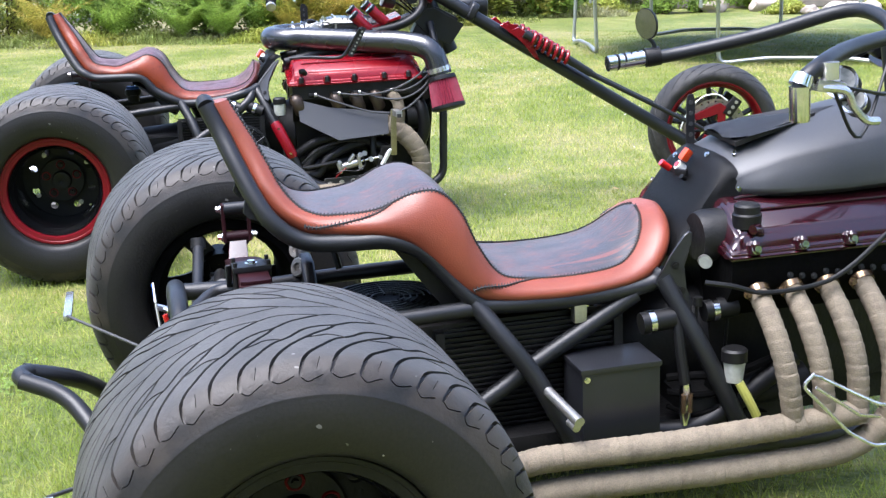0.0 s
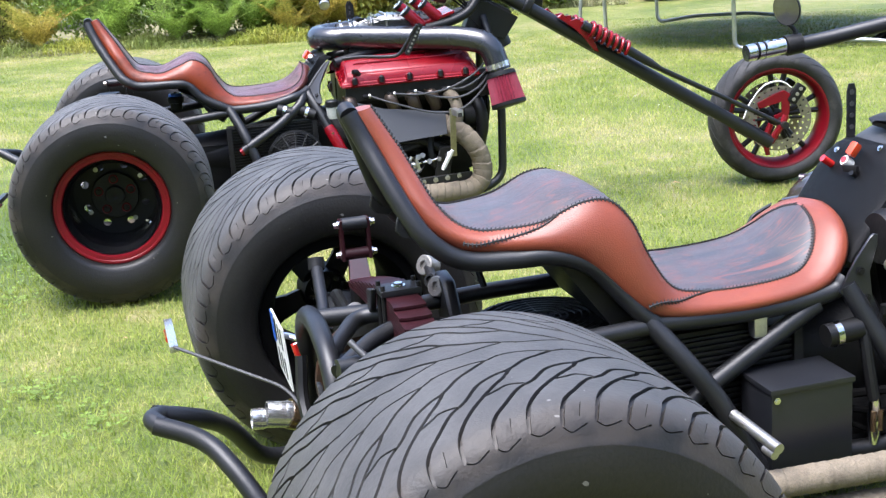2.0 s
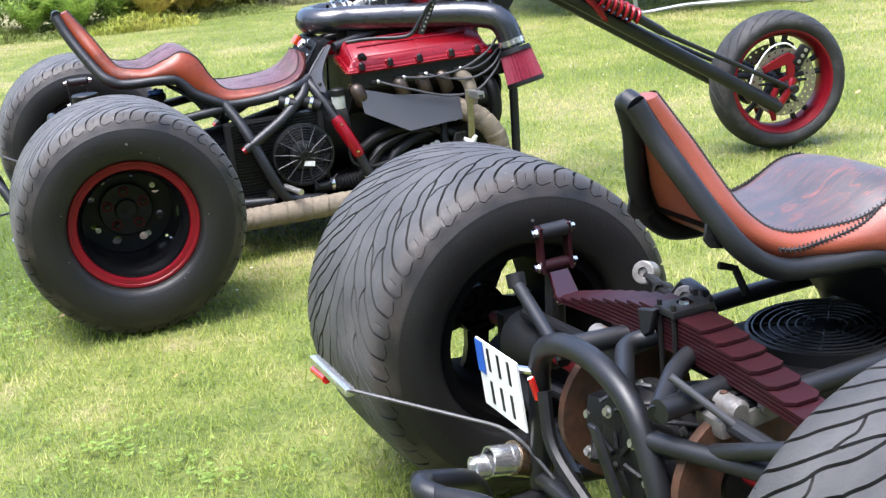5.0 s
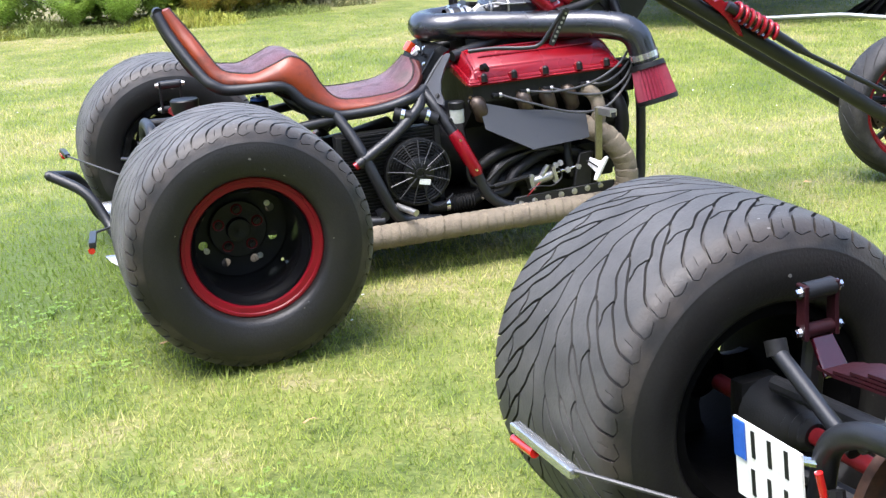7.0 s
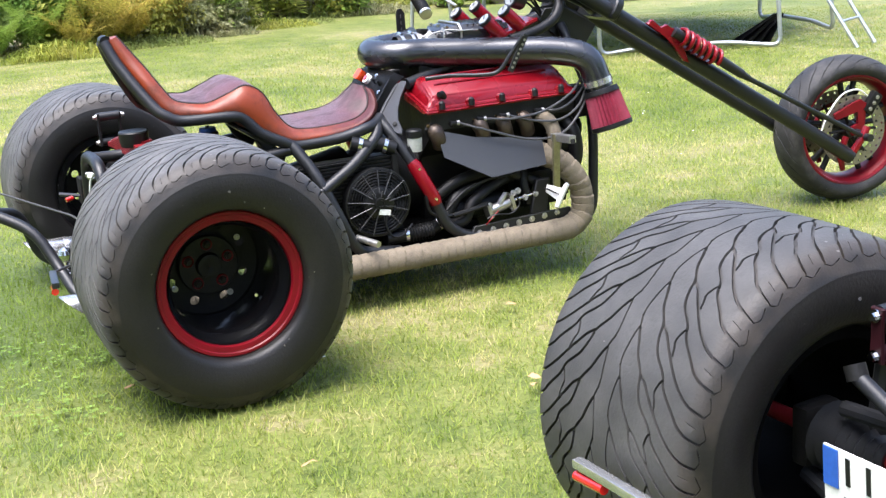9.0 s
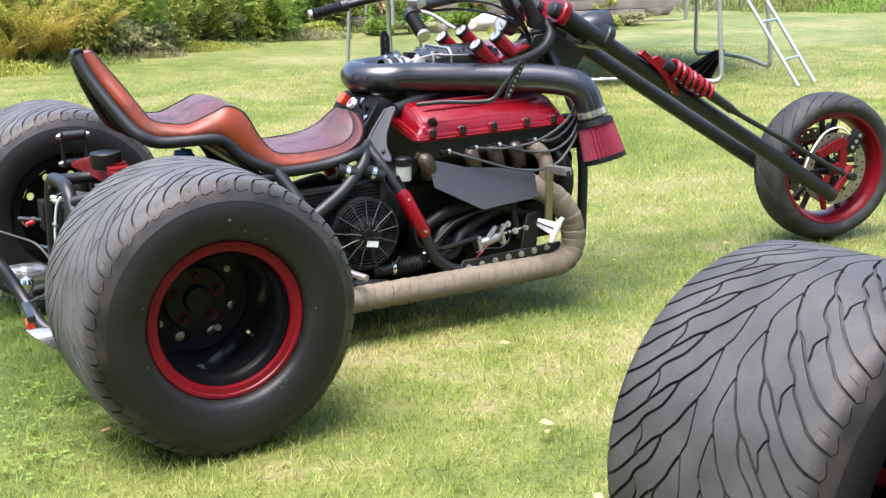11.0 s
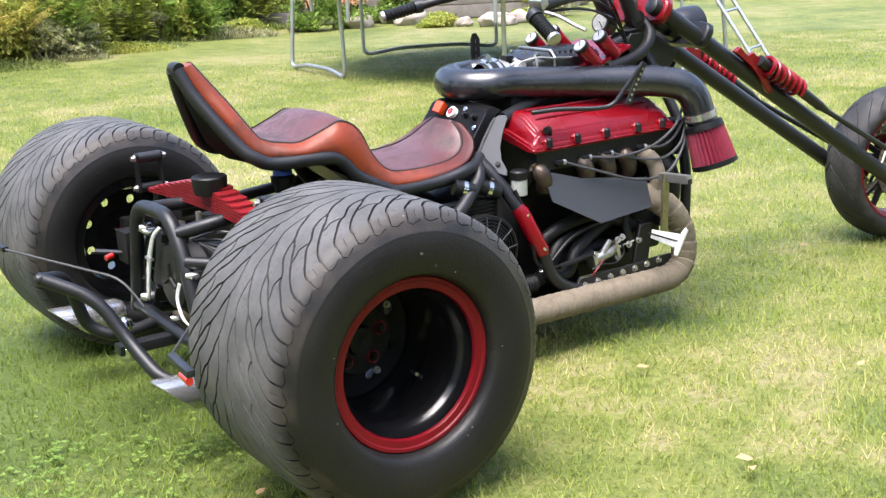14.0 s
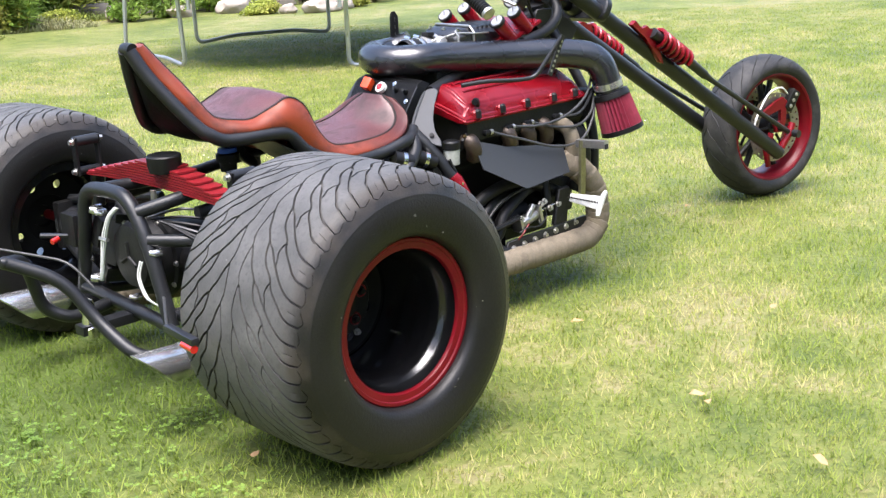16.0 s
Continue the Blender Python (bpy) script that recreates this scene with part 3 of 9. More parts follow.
# ---- wheels ----
def profile_at(prof, a):
    """Place and outward normal (across, radius) at a length along a profile."""
    for (p, q) in zip(prof, prof[1:]):
        d = math.hypot(q[0] - p[0], q[1] - p[1])
        if a <= d or q is prof[-1]:
            f = a / d
            return p[0] + (q[0] - p[0]) * f, p[1] + (q[1] - p[1]) * f, -(q[1] - p[1]) / d, (q[0] - p[0]) / d
        a -= d


def tyre_mesh(R=0.382, half=0.212, bead=0.2137, face=0.21, pitches=24):
    """A wide balloon tyre. The tread of one pitch is cut out of a flat strip: a zigzag groove near the middle,
    from each of its corners an S-shaped groove that forks on its way to the shoulder, and short ties between the forks.
    The strip is then rolled round the wheel; the two halves of the tread stand a little over half a pitch apart."""
    side = [(0.2225, 0.3655), (0.232, 0.356), (0.241, 0.343), (0.2482, 0.327), (0.2494, 0.3255), (0.2499, 0.324), (0.2501, 0.3225), (0.2515, 0.318), (0.2545, 0.305), (0.2562, 0.289), (0.2553, 0.272), (0.253, 0.2575), (0.2512, 0.2515), (0.2484, 0.241), (0.244, 0.2295), (0.2355, 0.2205), (0.224, 0.2165), (face + 0.002, bead + 0.001), (face - 0.02, bead - 0.004)]
    crown = [(half * i / 16, R - 0.004 * (i / 16) ** 2 - 0.006 * (i / 16) ** 6) for i in range(17)]
    prof = crown + side[:4]
    reach = sum(math.hypot(q[0] - p[0], q[1] - p[1]) for p, q in zip(prof, prof[1:]))
    L, cols, turn = 2 * math.pi * R / pitches, 12, 1.2
    grooves = [
        ([(0.13, 0.0), (0.1, 0.24), (0.105, 0.55), (0.13, 0.8333)], 0.002),
        ([(0.14, -0.03), (0.105, 0.09), (0.085, 0.17)], 0.002),
        ([(0.13, 0.0), (0.2, -0.22), (0.27, -0.44), (0.36, -0.67), (0.41, -0.9), (0.48, -1.14), (0.61, -1.38), (0.7, -1.6), (0.83, -1.84), (0.93, -2.02), (1.03, -2.13), (1.16, -2.2)], 0.0032),
        ([(0.36, -0.67), (0.47, -0.8), (0.55, -0.98), (0.68, -1.2), (0.78, -1.42), (0.92, -1.6), (1.02, -1.7), (1.15, -1.77)], 0.0032),
        ([(1.15, -2.2), (1.185, -2.1), (1.18, -1.98), (1.15, -1.88)], 0.001),
        ([(1.14, -1.77), (1.175, -1.66), (1.17, -1.54), (1.14, -1.44)], 0.001),
        ([(1.0, -1.9), (1.1, -1.96)], 0.0016),
        ([(0.655, -1.16), (0.62, -0.98), (0.61, -0.84), (0.64, -0.64)], 0.0025),
    ]
    verts, edges, faces = [], [], []

    def chain(pts):
        n0 = len(verts)
        verts.extend(pts)
        edges.extend((n0 + i, n0 + i + 1) for i in range(len(pts) - 1))

    ny = 36
    rows = [-reach + 2 * reach * i / ny for i in range(ny + 1)]
    for x in (0.0, L):
        chain([Vector((x, y)) for y in rows])
    for y in (-reach, reach):
        chain([Vector((L * i / cols, y)) for i in range(cols + 1)])
    for y in rows[1:-1]:
        for i in range(1, 8):
            verts.append(Vector((L * (i + 0.31 * math.sin(y * 60)) / 8, y)))
    for sign in (1, -1):
        for line, hw in grooves:
            pts = smooth_line([(u * turn * L, (v + 0.011 * math.sin(17 * u) * math.sin(math.pi * i / (len(line) - 1))) * half, 0) for i, (v, u) in enumerate(line)], 5)
            for k in range(-3, 6):
                off = (k + (0.0 if sign > 0 else 0.57)) * L
                xs = [q.x + off for q in pts]
                if max(xs) < -0.01 or min(xs) > L + 0.01:
                    continue
                lft, rgt = [], []
                for i, q in enumerate(pts):
                    d = (pts[min(i + 1, len(pts) - 1)] - pts[max(i - 1, 0)]).normalized()
                    w = hw * (0.35 if i in (0, len(pts) - 1) else 1.0)
                    c = Vector((q.x + off, q.y * sign))
                    o = Vector((-d.y, d.x * sign)) * w
                    lft.append(c + o)
                    rgt.append(c - o)
                loop = lft + rgt[::-1]
                if sum(a.x * b.y - b.x * a.y for a, b in zip(loop, loop[1:] + loop[:1])) < 0:
                    loop.reverse()
                n0 = len(verts)
                verts.extend(loop)
                faces.append(list(range(n0, len(verts))))
    v2, _, f2, _, _, of = geometry.delaunay_2d_cdt(verts, edges, faces, 0, 1e-6, True)
    top, floor, co, tris, cut = {}, {}, [], [], {}

    def vert(i, low):
        store = floor if low else top
        if i not in store:
            x, y = v2[i]
            w, r, nw, nr = profile_at(prof, min(abs(y), reach - 1e-9))
            s = abs(y) / half
            d = 0.0085 * max(0.0, 1 - max(0.0, s - 1.06) / 0.22) if low else 0.0
            w, r = w - nw * d, r - nr * d
            store[i] = len(co)
            co.append((x / R, w if y >= 0 else -w, r))
        return store[i]

    for f, o in zip(f2, of):
        cx = sum(v2[i].x for i in f) / len(f)
        cy = sum(v2[i].y for i in f) / len(f)
        if not (0 < cx < L and abs(cy) < reach):
            continue
        low = bool(o)
        tris.append([vert(i, low) for i in f])
        for a, b in zip(f, list(f[1:]) + [f[0]]):
            cut.setdefault((min(a, b), max(a, b)), []).append(low)
    for (a, b), sides in cut.items():
        if len(sides) == 2 and sides[0] != sides[1]:
            tris.append([vert(a, False), vert(b, False), vert(b, True), vert(a, True)])
    bm = bmesh.new()
    for k in range(pitches):
        vs = [bm.verts.new((-r * math.cos(b + k * L / R), w, r * math.sin(b + k * L / R))) for b, w, r in co]
        for t in tris:
            bm.faces.new([vs[i] for i in t])
    n = pitches * cols
    for sign in (1, -1):
        rings = [[bm.verts.new((-r * math.cos(2 * math.pi * j / n), sign * w, r * math.sin(2 * math.pi * j / n))) for j in range(n)] for w, r in side[3:]]
        for a, b in zip(rings, rings[1:]):
            for j in range(n):
                bm.faces.new((a[j], a[(j + 1) % n], b[(j + 1) % n], b[j]))
    bmesh.ops.remove_doubles(bm, verts=bm.verts, dist=3e-5)
    bmesh.ops.recalc_face_normals(bm, faces=bm.faces)
    me = bpy.data.meshes.new("tyre")
    bm.to_mesh(me)
    bm.free()
    me.materials.append(RUBBER)
    shade(me, 40)
    return me


TYRE = tyre_mesh()


def steel_wheel(parent, centre, out, ring_paint, steer=0):
    """Deep-dish steel wheel; out is +1 when its face looks to the trike's left, -1 to the right."""
    s = out
    prof = [(0.205, 0.181), (0.196, 0.1802), (0.184, 0.1775), (0.174, 0.172), (0.166, 0.1655), (0.156, 0.161), (0.13, 0.1575), (0.06, 0.155), (0.0, 0.156), (-0.12, 0.166), (-0.17, 0.178), (-0.205, 0.19), (-0.212, 0.2137), (-0.216, 0.2137), (-0.216, 0.186), (-0.18, 0.172), (-0.12, 0.160), (-0.045, 0.158)]
    bm = lathe([(o * s, r) for o, r in prof], seg=64)
    w = part("rear_wheel", bm, GLOSS, parent, "deep-dish black steel wheel with balloon tyre")
    w.matrix_basis = pose(*centre)
    ring = lathe([(o * s, r) for o, r in [(0.195, 0.2137), (0.2145, 0.2155), (0.219, 0.212), (0.2185, 0.2045), (0.215, 0.2015), (0.2142, 0.191), (0.2132, 0.186), (0.207, 0.1825), (0.19, 0.1805)]], seg=64)
    part("rim_ring", ring, ring_paint, w)
    # the disc with its ring of round holes, far in the dish
    bm = bmesh.new()
    holes, k = 8, 8
    y0, y1 = -0.055 * s, -0.067 * s
    for y in (y0, y1):
        for h in range(holes):
            a0 = 2 * math.pi * (h + 0.5) / holes
            c = (0.121 * math.cos(a0), 0.121 * math.sin(a0))
            inner = [bm.verts.new((c[0] + 0.0155 * math.cos(a0 + 2 * math.pi * q / 16), y, c[1] + 0.0155 * math.sin(a0 + 2 * math.pi * q / 16))) for q in range(16)]
            outer = []
            for q in range(16):
                a = 2 * math.pi * q / 16
                u, v = math.cos(a), math.sin(a)
                m = max(abs(u), abs(v))
                u, v = u / m, v / m
                rr = 0.121 + 0.041 * u
                aa = a0 + v * math.pi / holes
                outer.append(bm.verts.new((rr * math.cos(aa), y, rr * math.sin(aa))))
            for q in range(16):
                bm.faces.new((inner[q], inner[(q + 1) % 16], outer[(q + 1) % 16], outer[q]))
    bmesh.ops.remove_doubles(bm, verts=bm.verts, dist=0.0004)
    part("wheel_disc", bm, DARK, w)
    hub = lathe([(-0.07 * s, 0.082), (-0.03 * s, 0.092), (-0.026 * s, 0.088), (-0.026 * s, 0.04), (-0.006 * s, 0.036), (-0.004 * s, 0.028), (-0.012 * s, 0.001)], seg=32)
    part("hub", hub, DARK, w)
    for i in range(5):
        a = 2 * math.pi * i / 5 + 0.3
        p = Vector((0.064 * math.cos(a), -0.026 * s, 0.064 * math.sin(a)))
        hexbolt(w, p, (0, s, 0), 0.008, 0.014, DARK, "lug_nut")
        part("lug_washer", lathe([(-0.0255 * s, 0.013), (-0.022 * s, 0.0145), (-0.021 * s, 0.0165), (-0.0255 * s, 0.0185)], (p.x, 0, p.z), "y", 18), LEAFRED, w, "red painted lug washer")
    for i in range(4):
        a = 2 * math.pi * i / 4 + 0.55
        hexbolt(w, (0.121 * math.cos(a), -0.055 * s, 0.121 * math.sin(a)), (0, s, 0), 0.0065, 0.012, ALU, "hub_bolt")
    for i in range(5):
        a = 2 * math.pi * (i + 0.25 * math.sin(i * 3.7)) / 5
        part("bead_mark", lathe([(0.246 * s, 0.0022), (0.249 * s, 0.0016), (0.2495 * s, 0.0001)], (0.239 * math.cos(a), 0, 0.239 * math.sin(a)), "y", 8), DISC, w)
    part("valve_stem", rod((0.12, 0.02 * s, -0.1), (0.112, 0.06 * s, -0.095), 0.005), CHROME, w)
    t = new("tyre", TYRE)
    t.parent = w
    t["label"] = "wide worn black tyre with swept tread grooves"
    t.material_slots[0].link = "OBJECT"
    t.material_slots[0].material = SHEEN_RUBBER if ring_paint is RIMRED else RUBBER
    return w


def spoke_wheel(parent, centre, out, ring_paint):
    """Black alloy wheel with five broad spokes and openings between them."""
    s = out
    prof = [(0.205, 0.2137), (0.216, 0.2137), (0.216, 0.196), (0.195, 0.19), (0.17, 0.178), (0.12, 0.168), (-0.12, 0.17), (-0.17, 0.18), (-0.205, 0.19), (-0.212, 0.2137), (-0.216, 0.2137), (-0.216, 0.19), (-0.18, 0.176), (-0.12, 0.163), (0.1, 0.163), (0.17, 0.17), (0.19, 0.182)]
    # shade inside the barrel is part of its colour
    w = part("rear_wheel", lathe([(o * s, r) for o, r in prof], seg=64), SHADE_BLACK, parent, "black five-spoke wheel with balloon tyre")
    w.matrix_basis = pose(*centre)
    part("rim_ring", lathe([(o * s, r) for o, r in [(0.214, 0.2137), (0.2185, 0.211), (0.2185, 0.204), (0.2165, 0.199)]], seg=64), ring_paint, w)
    for i in range(5):
        a = 2 * math.pi * i / 5 + 0.95
        c, d = math.cos(a), math.sin(a)

        def at(r, t, y):
            return (r * c - t * d, y * s, r * d + t * c)
        bm = bmesh.new()
        rows = []
        for r, t, y in ((0.05, 0.03, 0.09), (0.1, 0.028, 0.1), (0.14, 0.036, 0.105), (0.168, 0.052, 0.11)):
            rows.append([bm.verts.new(at(r, t * 0.8, y)), bm.verts.new(at(r, -t * 0.8, y)), bm.verts.new(at(r, -t, y - 0.035)), bm.verts.new(at(r, t, y - 0.035))])
        for p, q in zip(rows, rows[1:]):
            for j in range(4):
                bm.faces.new((p[j], p[(j + 1) % 4], q[(j + 1) % 4], q[j]))
        bm.faces.new(rows[0])
        bm.faces.new(rows[-1][::-1])
        part("spoke", bm, BLACK, w)
    part("hub", lathe([(0.02 * s, 0.06), (0.1 * s, 0.07), (0.105 * s, 0.064), (0.105 * s, 0.03), (0.12 * s, 0.028), (0.122 * s, 0.001)], seg=32), DARK, w)
    for i in range(5):
        a = 2 * math.pi * i / 5 + 0.3
        hexbolt(w, (0.05 * math.cos(a), 0.105 * s, 0.05 * math.sin(a)), (0, s, 0), 0.009, 0.018, CHROME, "lug_nut")
    t = new("tyre", TYRE)
    t.parent = w
    t["label"] = "wide worn black tyre with swept tread grooves"
    return w


def drilled_disc(r0, r1, y, thick, cells):
    """Flat brake disc with two staggered rings of round holes."""
    bm = bmesh.new()
    mid = (r0 + r1) / 2
    for ring, (ra, rb) in enumerate(((r0, mid), (mid, r1))):
        rc, hr = (ra + rb) / 2, (rb - ra) * 0.24
        for h in range(cells):
            a0 = 2 * math.pi * (h + 0.5 * ring) / cells
            layers = []
            for yy in (y, y + thick):
                inner, outer = [], []
                for q in range(8):
                    t = 2 * math.pi * q / 8
                    u, v = math.cos(t), math.sin(t)
                    inner.append(bm.verts.new(((rc + hr * u) * math.cos(a0) - hr * v * math.sin(a0), yy, (rc + hr * u) * math.sin(a0) + hr * v * math.cos(a0))))
                    m = max(abs(u), abs(v))
                    rr, aa = rc + (rb - ra) / 2 * u / m, a0 + v / m * math.pi / cells
                    outer.append(bm.verts.new((rr * math.cos(aa), yy, rr * math.sin(aa))))
                for q in range(8):
                    bm.faces.new((inner[q], inner[(q + 1) % 8], outer[(q + 1) % 8], outer[q]))
                layers.append(inner)
            for q in range(8):
                bm.faces.new((layers[0][q], layers[0][(q + 1) % 8], layers[1][(q + 1) % 8], layers[1][q]))
    bmesh.ops.remove_doubles(bm, verts=bm.verts, dist=0.0003)
    return bm


def front_wheel(parent, centre, yaw, paint, R=0.326):
    """Motorcycle front wheel with brake disc and calliper."""
    bm = lathe([(-0.08, 0.25), (-0.082, 0.241), (-0.078, 0.234), (-0.066, 0.23), (-0.058, 0.222), (-0.03, 0.211), (0.03, 0.211), (0.058, 0.222), (0.066, 0.23), (0.078, 0.234), (0.082, 0.241), (0.08, 0.25), (0.066, 0.244), (0.0, 0.225), (-0.066, 0.244), (-0.08, 0.25)], seg=64)
    w = part("front_wheel", bm, paint, parent, "red-rimmed motorcycle front wheel")
    w.matrix_basis = pose(*centre, 0, 0, yaw)
    # tread with slanting sipes
    rows = [(-0.08, 0.244), (-0.089, 0.254), (-0.095, 0.268), (-0.096, 0.28), (-0.089, 0.294), (-0.073, 0.307), (-0.05, 0.318), (-0.024, 0.324), (0, 0.326)]
    rows = rows + [(-a, b) for a, b in rows[-2::-1]]
    k, per = 22, 8
    verts, n = [], k * per
    for wd, r in rows:
        s = abs(wd) / 0.094
        inside = 0.15 < s < 0.96 and r > 0.275
        for j in range(k):
            for i, u in enumerate((-0.06, -0.035, 0.035, 0.06, 0.3, 0.5, 0.7, 0.85)):
                b = (j + u + (0.5 if wd > 0 else 0)) * 2 * math.pi / k - 0.5 * s ** 1.6
                rr = r - (0.005 if inside and i in (1, 2) else 0)
                verts.append((-rr * math.cos(b), wd, rr * math.sin(b)))
    faces = [(q * n + j, q * n + (j + 1) % n, (q + 1) * n + (j + 1) % n, (q + 1) * n + j) for q in range(len(rows) - 1) for j in range(n)]
    t = arrays("tyre", verts, faces, SMALL_RUBBER, w)
    shade(t.data, 40)
    part("hub", lathe([(-0.07, 0.001), (-0.07, 0.028), (-0.05, 0.04), (0.05, 0.04), (0.07, 0.028), (0.07, 0.001)], seg=24), BLACK, w)
    for i in range(5):
        a = 2 * math.pi * i / 5 + 0.25
        bm = bmesh.new()
        for da in (-0.13, 0.13):
            add_tube(bm, [(0.036 * math.cos(a), 0, 0.036 * math.sin(a)), (0.12 * math.cos(a + da), 0, 0.12 * math.sin(a + da)), (0.216 * math.cos(a + da * 1.3), 0, 0.216 * math.sin(a + da * 1.3))], [0.018, 0.013, 0.014], 8)
        part("spoke", bm, BLACK, w)
    for s in (-1, 1):
        d = part("brake_disc", drilled_disc(0.106, 0.158, s * 0.074, s * 0.005, 26), DISC, w, "drilled steel brake disc")
        for i in range(6):
            a = 2 * math.pi * i / 6
            part("disc_arm", rod((0.04 * math.cos(a), s * 0.07, 0.04 * math.sin(a)), (0.114 * math.cos(a), s * 0.0765, 0.114 * math.sin(a)), 0.007, seg=8), DARK, d)
        br = part("calliper_bracket", plate([(-0.11, s * 0.098, 0.085), (-0.02, s * 0.098, 0.125), (0.02, s * 0.098, 0.14), (0.05, s * 0.098, 0.12), (0.045, s * 0.098, 0.03), (0.03, s * 0.098, -0.02), (-0.02, s * 0.098, -0.02), (-0.03, s * 0.098, 0.02), (0.012, s * 0.098, 0.03), (0.01, s * 0.098, 0.09), (-0.1, s * 0.098, 0.055)], (0, 1, 0), 0.016, 0.003), paint, w, "red painted calliper bracket")
        cp = part("calliper", box((0.08, s * 0.094, 0.118), (0.05, 0.04, 0.1), (0, 35, 0), 0.012), DARK, br)
        for q in (-0.03, 0.0, 0.03):
            hexbolt(cp, (0.08 + q * 0.57, s * 0.114, 0.118 + q * 0.82), (0, s, 0), 0.006, 0.006, ALU)
        part("torque_arm", tube([(-0.045, s * 0.1, -0.02), (-0.075, s * 0.1, -0.09), (-0.06, s * 0.1, -0.17)], [0.014, 0.017, 0.012], 10), paint, w)
        part("brake_hose", tube(smooth_line([(0.055, s * 0.1, 0.15), (0.0, s * 0.11, 0.185), (-0.08, s * 0.115, 0.17), (-0.15, s * 0.12, 0.09), (-0.18, s * 0.12, 0.02)], 6), 0.0042, 8), WHITE, w, "white braided brake hose")
    part("axle", rod((0, -0.16, 0), (0, 0.16, 0), 0.012), BLACK, w)
    return w


# ---- shared trike pieces ----
def lacing(parent, line, normals, pitch=0.0085):
    """A dark cord along a seam, and the short crossed stitches that bind it, lying on the leather."""
    bm = bmesh.new()
    add_tube(bm, [p + n * 0.0008 for p, n in zip(line, normals)], 0.0021, 6)
    carry, flip = 0.0, 1
    for a, b, na, nb in zip(line, line[1:], normals, normals[1:]):
        seg = b - a
        if seg.length < 1e-6:
            continue
        d = seg.normalized()
        s = carry
        while s < seg.length:
            f = s / seg.length
            c, nn = a.lerp(b, f), na.lerp(nb, f).normalized()
            o = d.cross(nn).normalized()
            for k in (-1, 1):
                add_tube(bm, [c + nn * 0.0022, c + o * (k * 0.0056) + d * 0.0028 + nn * 0.0008], [0.0018, 0.0014], 4)
            s += pitch
        carry = s - seg.length
    ob = part("lacing", bm, THREAD, parent)
    return tagged(ob, kind="stuff")


def seat(parent, stations, side_mat, top_mat, mid=lambda x: 0.0, seams=()):
    """Stepped two-up seat: side roll, tooled top panel and a laced seam. A station is
    (x, z, half width) of the lower edge and (x, z, half width) of the seam, then how far the middle stands over the seam.
    seams: further laced lines that climb over the roll, from a place x on its lower part to a place x at its upper edge."""
    n = 5
    low = smooth_line([(a, b, c) for a, b, c, *_ in stations], n)
    seam = smooth_line([s[3:6] for s in stations], n)
    crown = [v.x for v in smooth_line([(s[6], 0, 0) for s in stations], n)]
    k = len(low)
    bm = bmesh.new()
    rings, ups = [], []
    for i in range(k):
        p, s = low[i], seam[i]
        d = (low[min(i + 1, k - 1)] - low[max(i - 1, 0)])
        t = Vector((d.x, d.y)).normalized()
        nx, nz = -t.y, t.x
        ups.append((nx, nz))
        e = s - p
        rings.append([(p.x - nx * 0.018, p.y - nz * 0.018, p.z - 0.022), (p.x - nx * 0.012, p.y - nz * 0.012, p.z - 0.004), (p.x, p.y, p.z + 0.004),
                      (p.x + e.x * 0.3, p.y + e.y * 0.3, p.z + e.z * 0.12 + 0.009), (p.x + e.x * 0.58, p.y + e.y * 0.58, p.z + e.z * 0.36 + 0.01),
                      (p.x + e.x * 0.84, p.y + e.y * 0.84, p.z + e.z * 0.7 + 0.007), (s.x, s.y, s.z)])
    m = len(rings[0])
    sides = []
    for side in (1, -1):
        vs = [[bm.verts.new((x, mid(x) + side * w, z)) for x, z, w in ring] for ring in rings]
        for a, b in zip(vs, vs[1:]):
            for j in range(m - 1):
                bm.faces.new((a[j], a[j + 1], b[j + 1], b[j]))
        sides.append(vs)
    left, right = sides
    for e in (0, -1):
        for j in range(m - 1):
            bm.faces.new((left[e][j], right[e][j], right[e][j + 1], left[e][j + 1]))
    for i in range(k - 1):
        bm.faces.new((left[i][0], right[i][0], right[i + 1][0], left[i + 1][0]))
    body = part("seat", bm, side_mat, parent, "", 60)
    bm = bmesh.new()
    cols = 12
    grid = []
    for i in range(k):
        s = seam[i]
        d = seam[min(i + 1, k - 1)] - seam[max(i - 1, 0)]
        t = Vector((d.x, d.y)).normalized()
        row = []
        for j in range(cols + 1):
            u = -1 + 2 * j / cols
            h = crown[i] * (1 - abs(u) ** 2.2) - (0.002 if abs(u) == 1 else 0)
            row.append(bm.verts.new((s.x - t.y * h, mid(s.x) + u * (s.z + 0.001), s.y + t.x * h + 0.001)))
        grid.append(row)
    for a, b in zip(grid, grid[1:]):
        for j in range(cols):
            bm.faces.new((a[j], a[j + 1], b[j + 1], b[j]))
    part("seat_top", bm, top_mat, body, angle=60)
    for side in (1, -1):
        normals = [Vector((nx * 0.8, side * 0.6, nz * 0.8)).normalized() for nx, nz in ups]
        lacing(body, [Vector((s.x, mid(s.x) + side * s.z, s.y)) for s in seam], normals)
        for xa, xb in seams:
            ids = [i for i in range(k) if xa <= seam[i].x <= xb]
            line = []
            for q, i in enumerate(ids):
                f = 2.0 + (m - 3.0) * q / (len(ids) - 1)
                j = min(int(f), m - 2)
                a, b = Vector(rings[i][j]), Vector(rings[i][j + 1])
                x, z, w = a.lerp(b, f - j)
                line.append(Vector((x, mid(x) + side * (w + 0.0012), z)))
            lacing(body, line, [Vector((ups[i][0] * 0.5, side * 0.85, ups[i][1] * 0.5)).normalized() for i in ids])
    return body


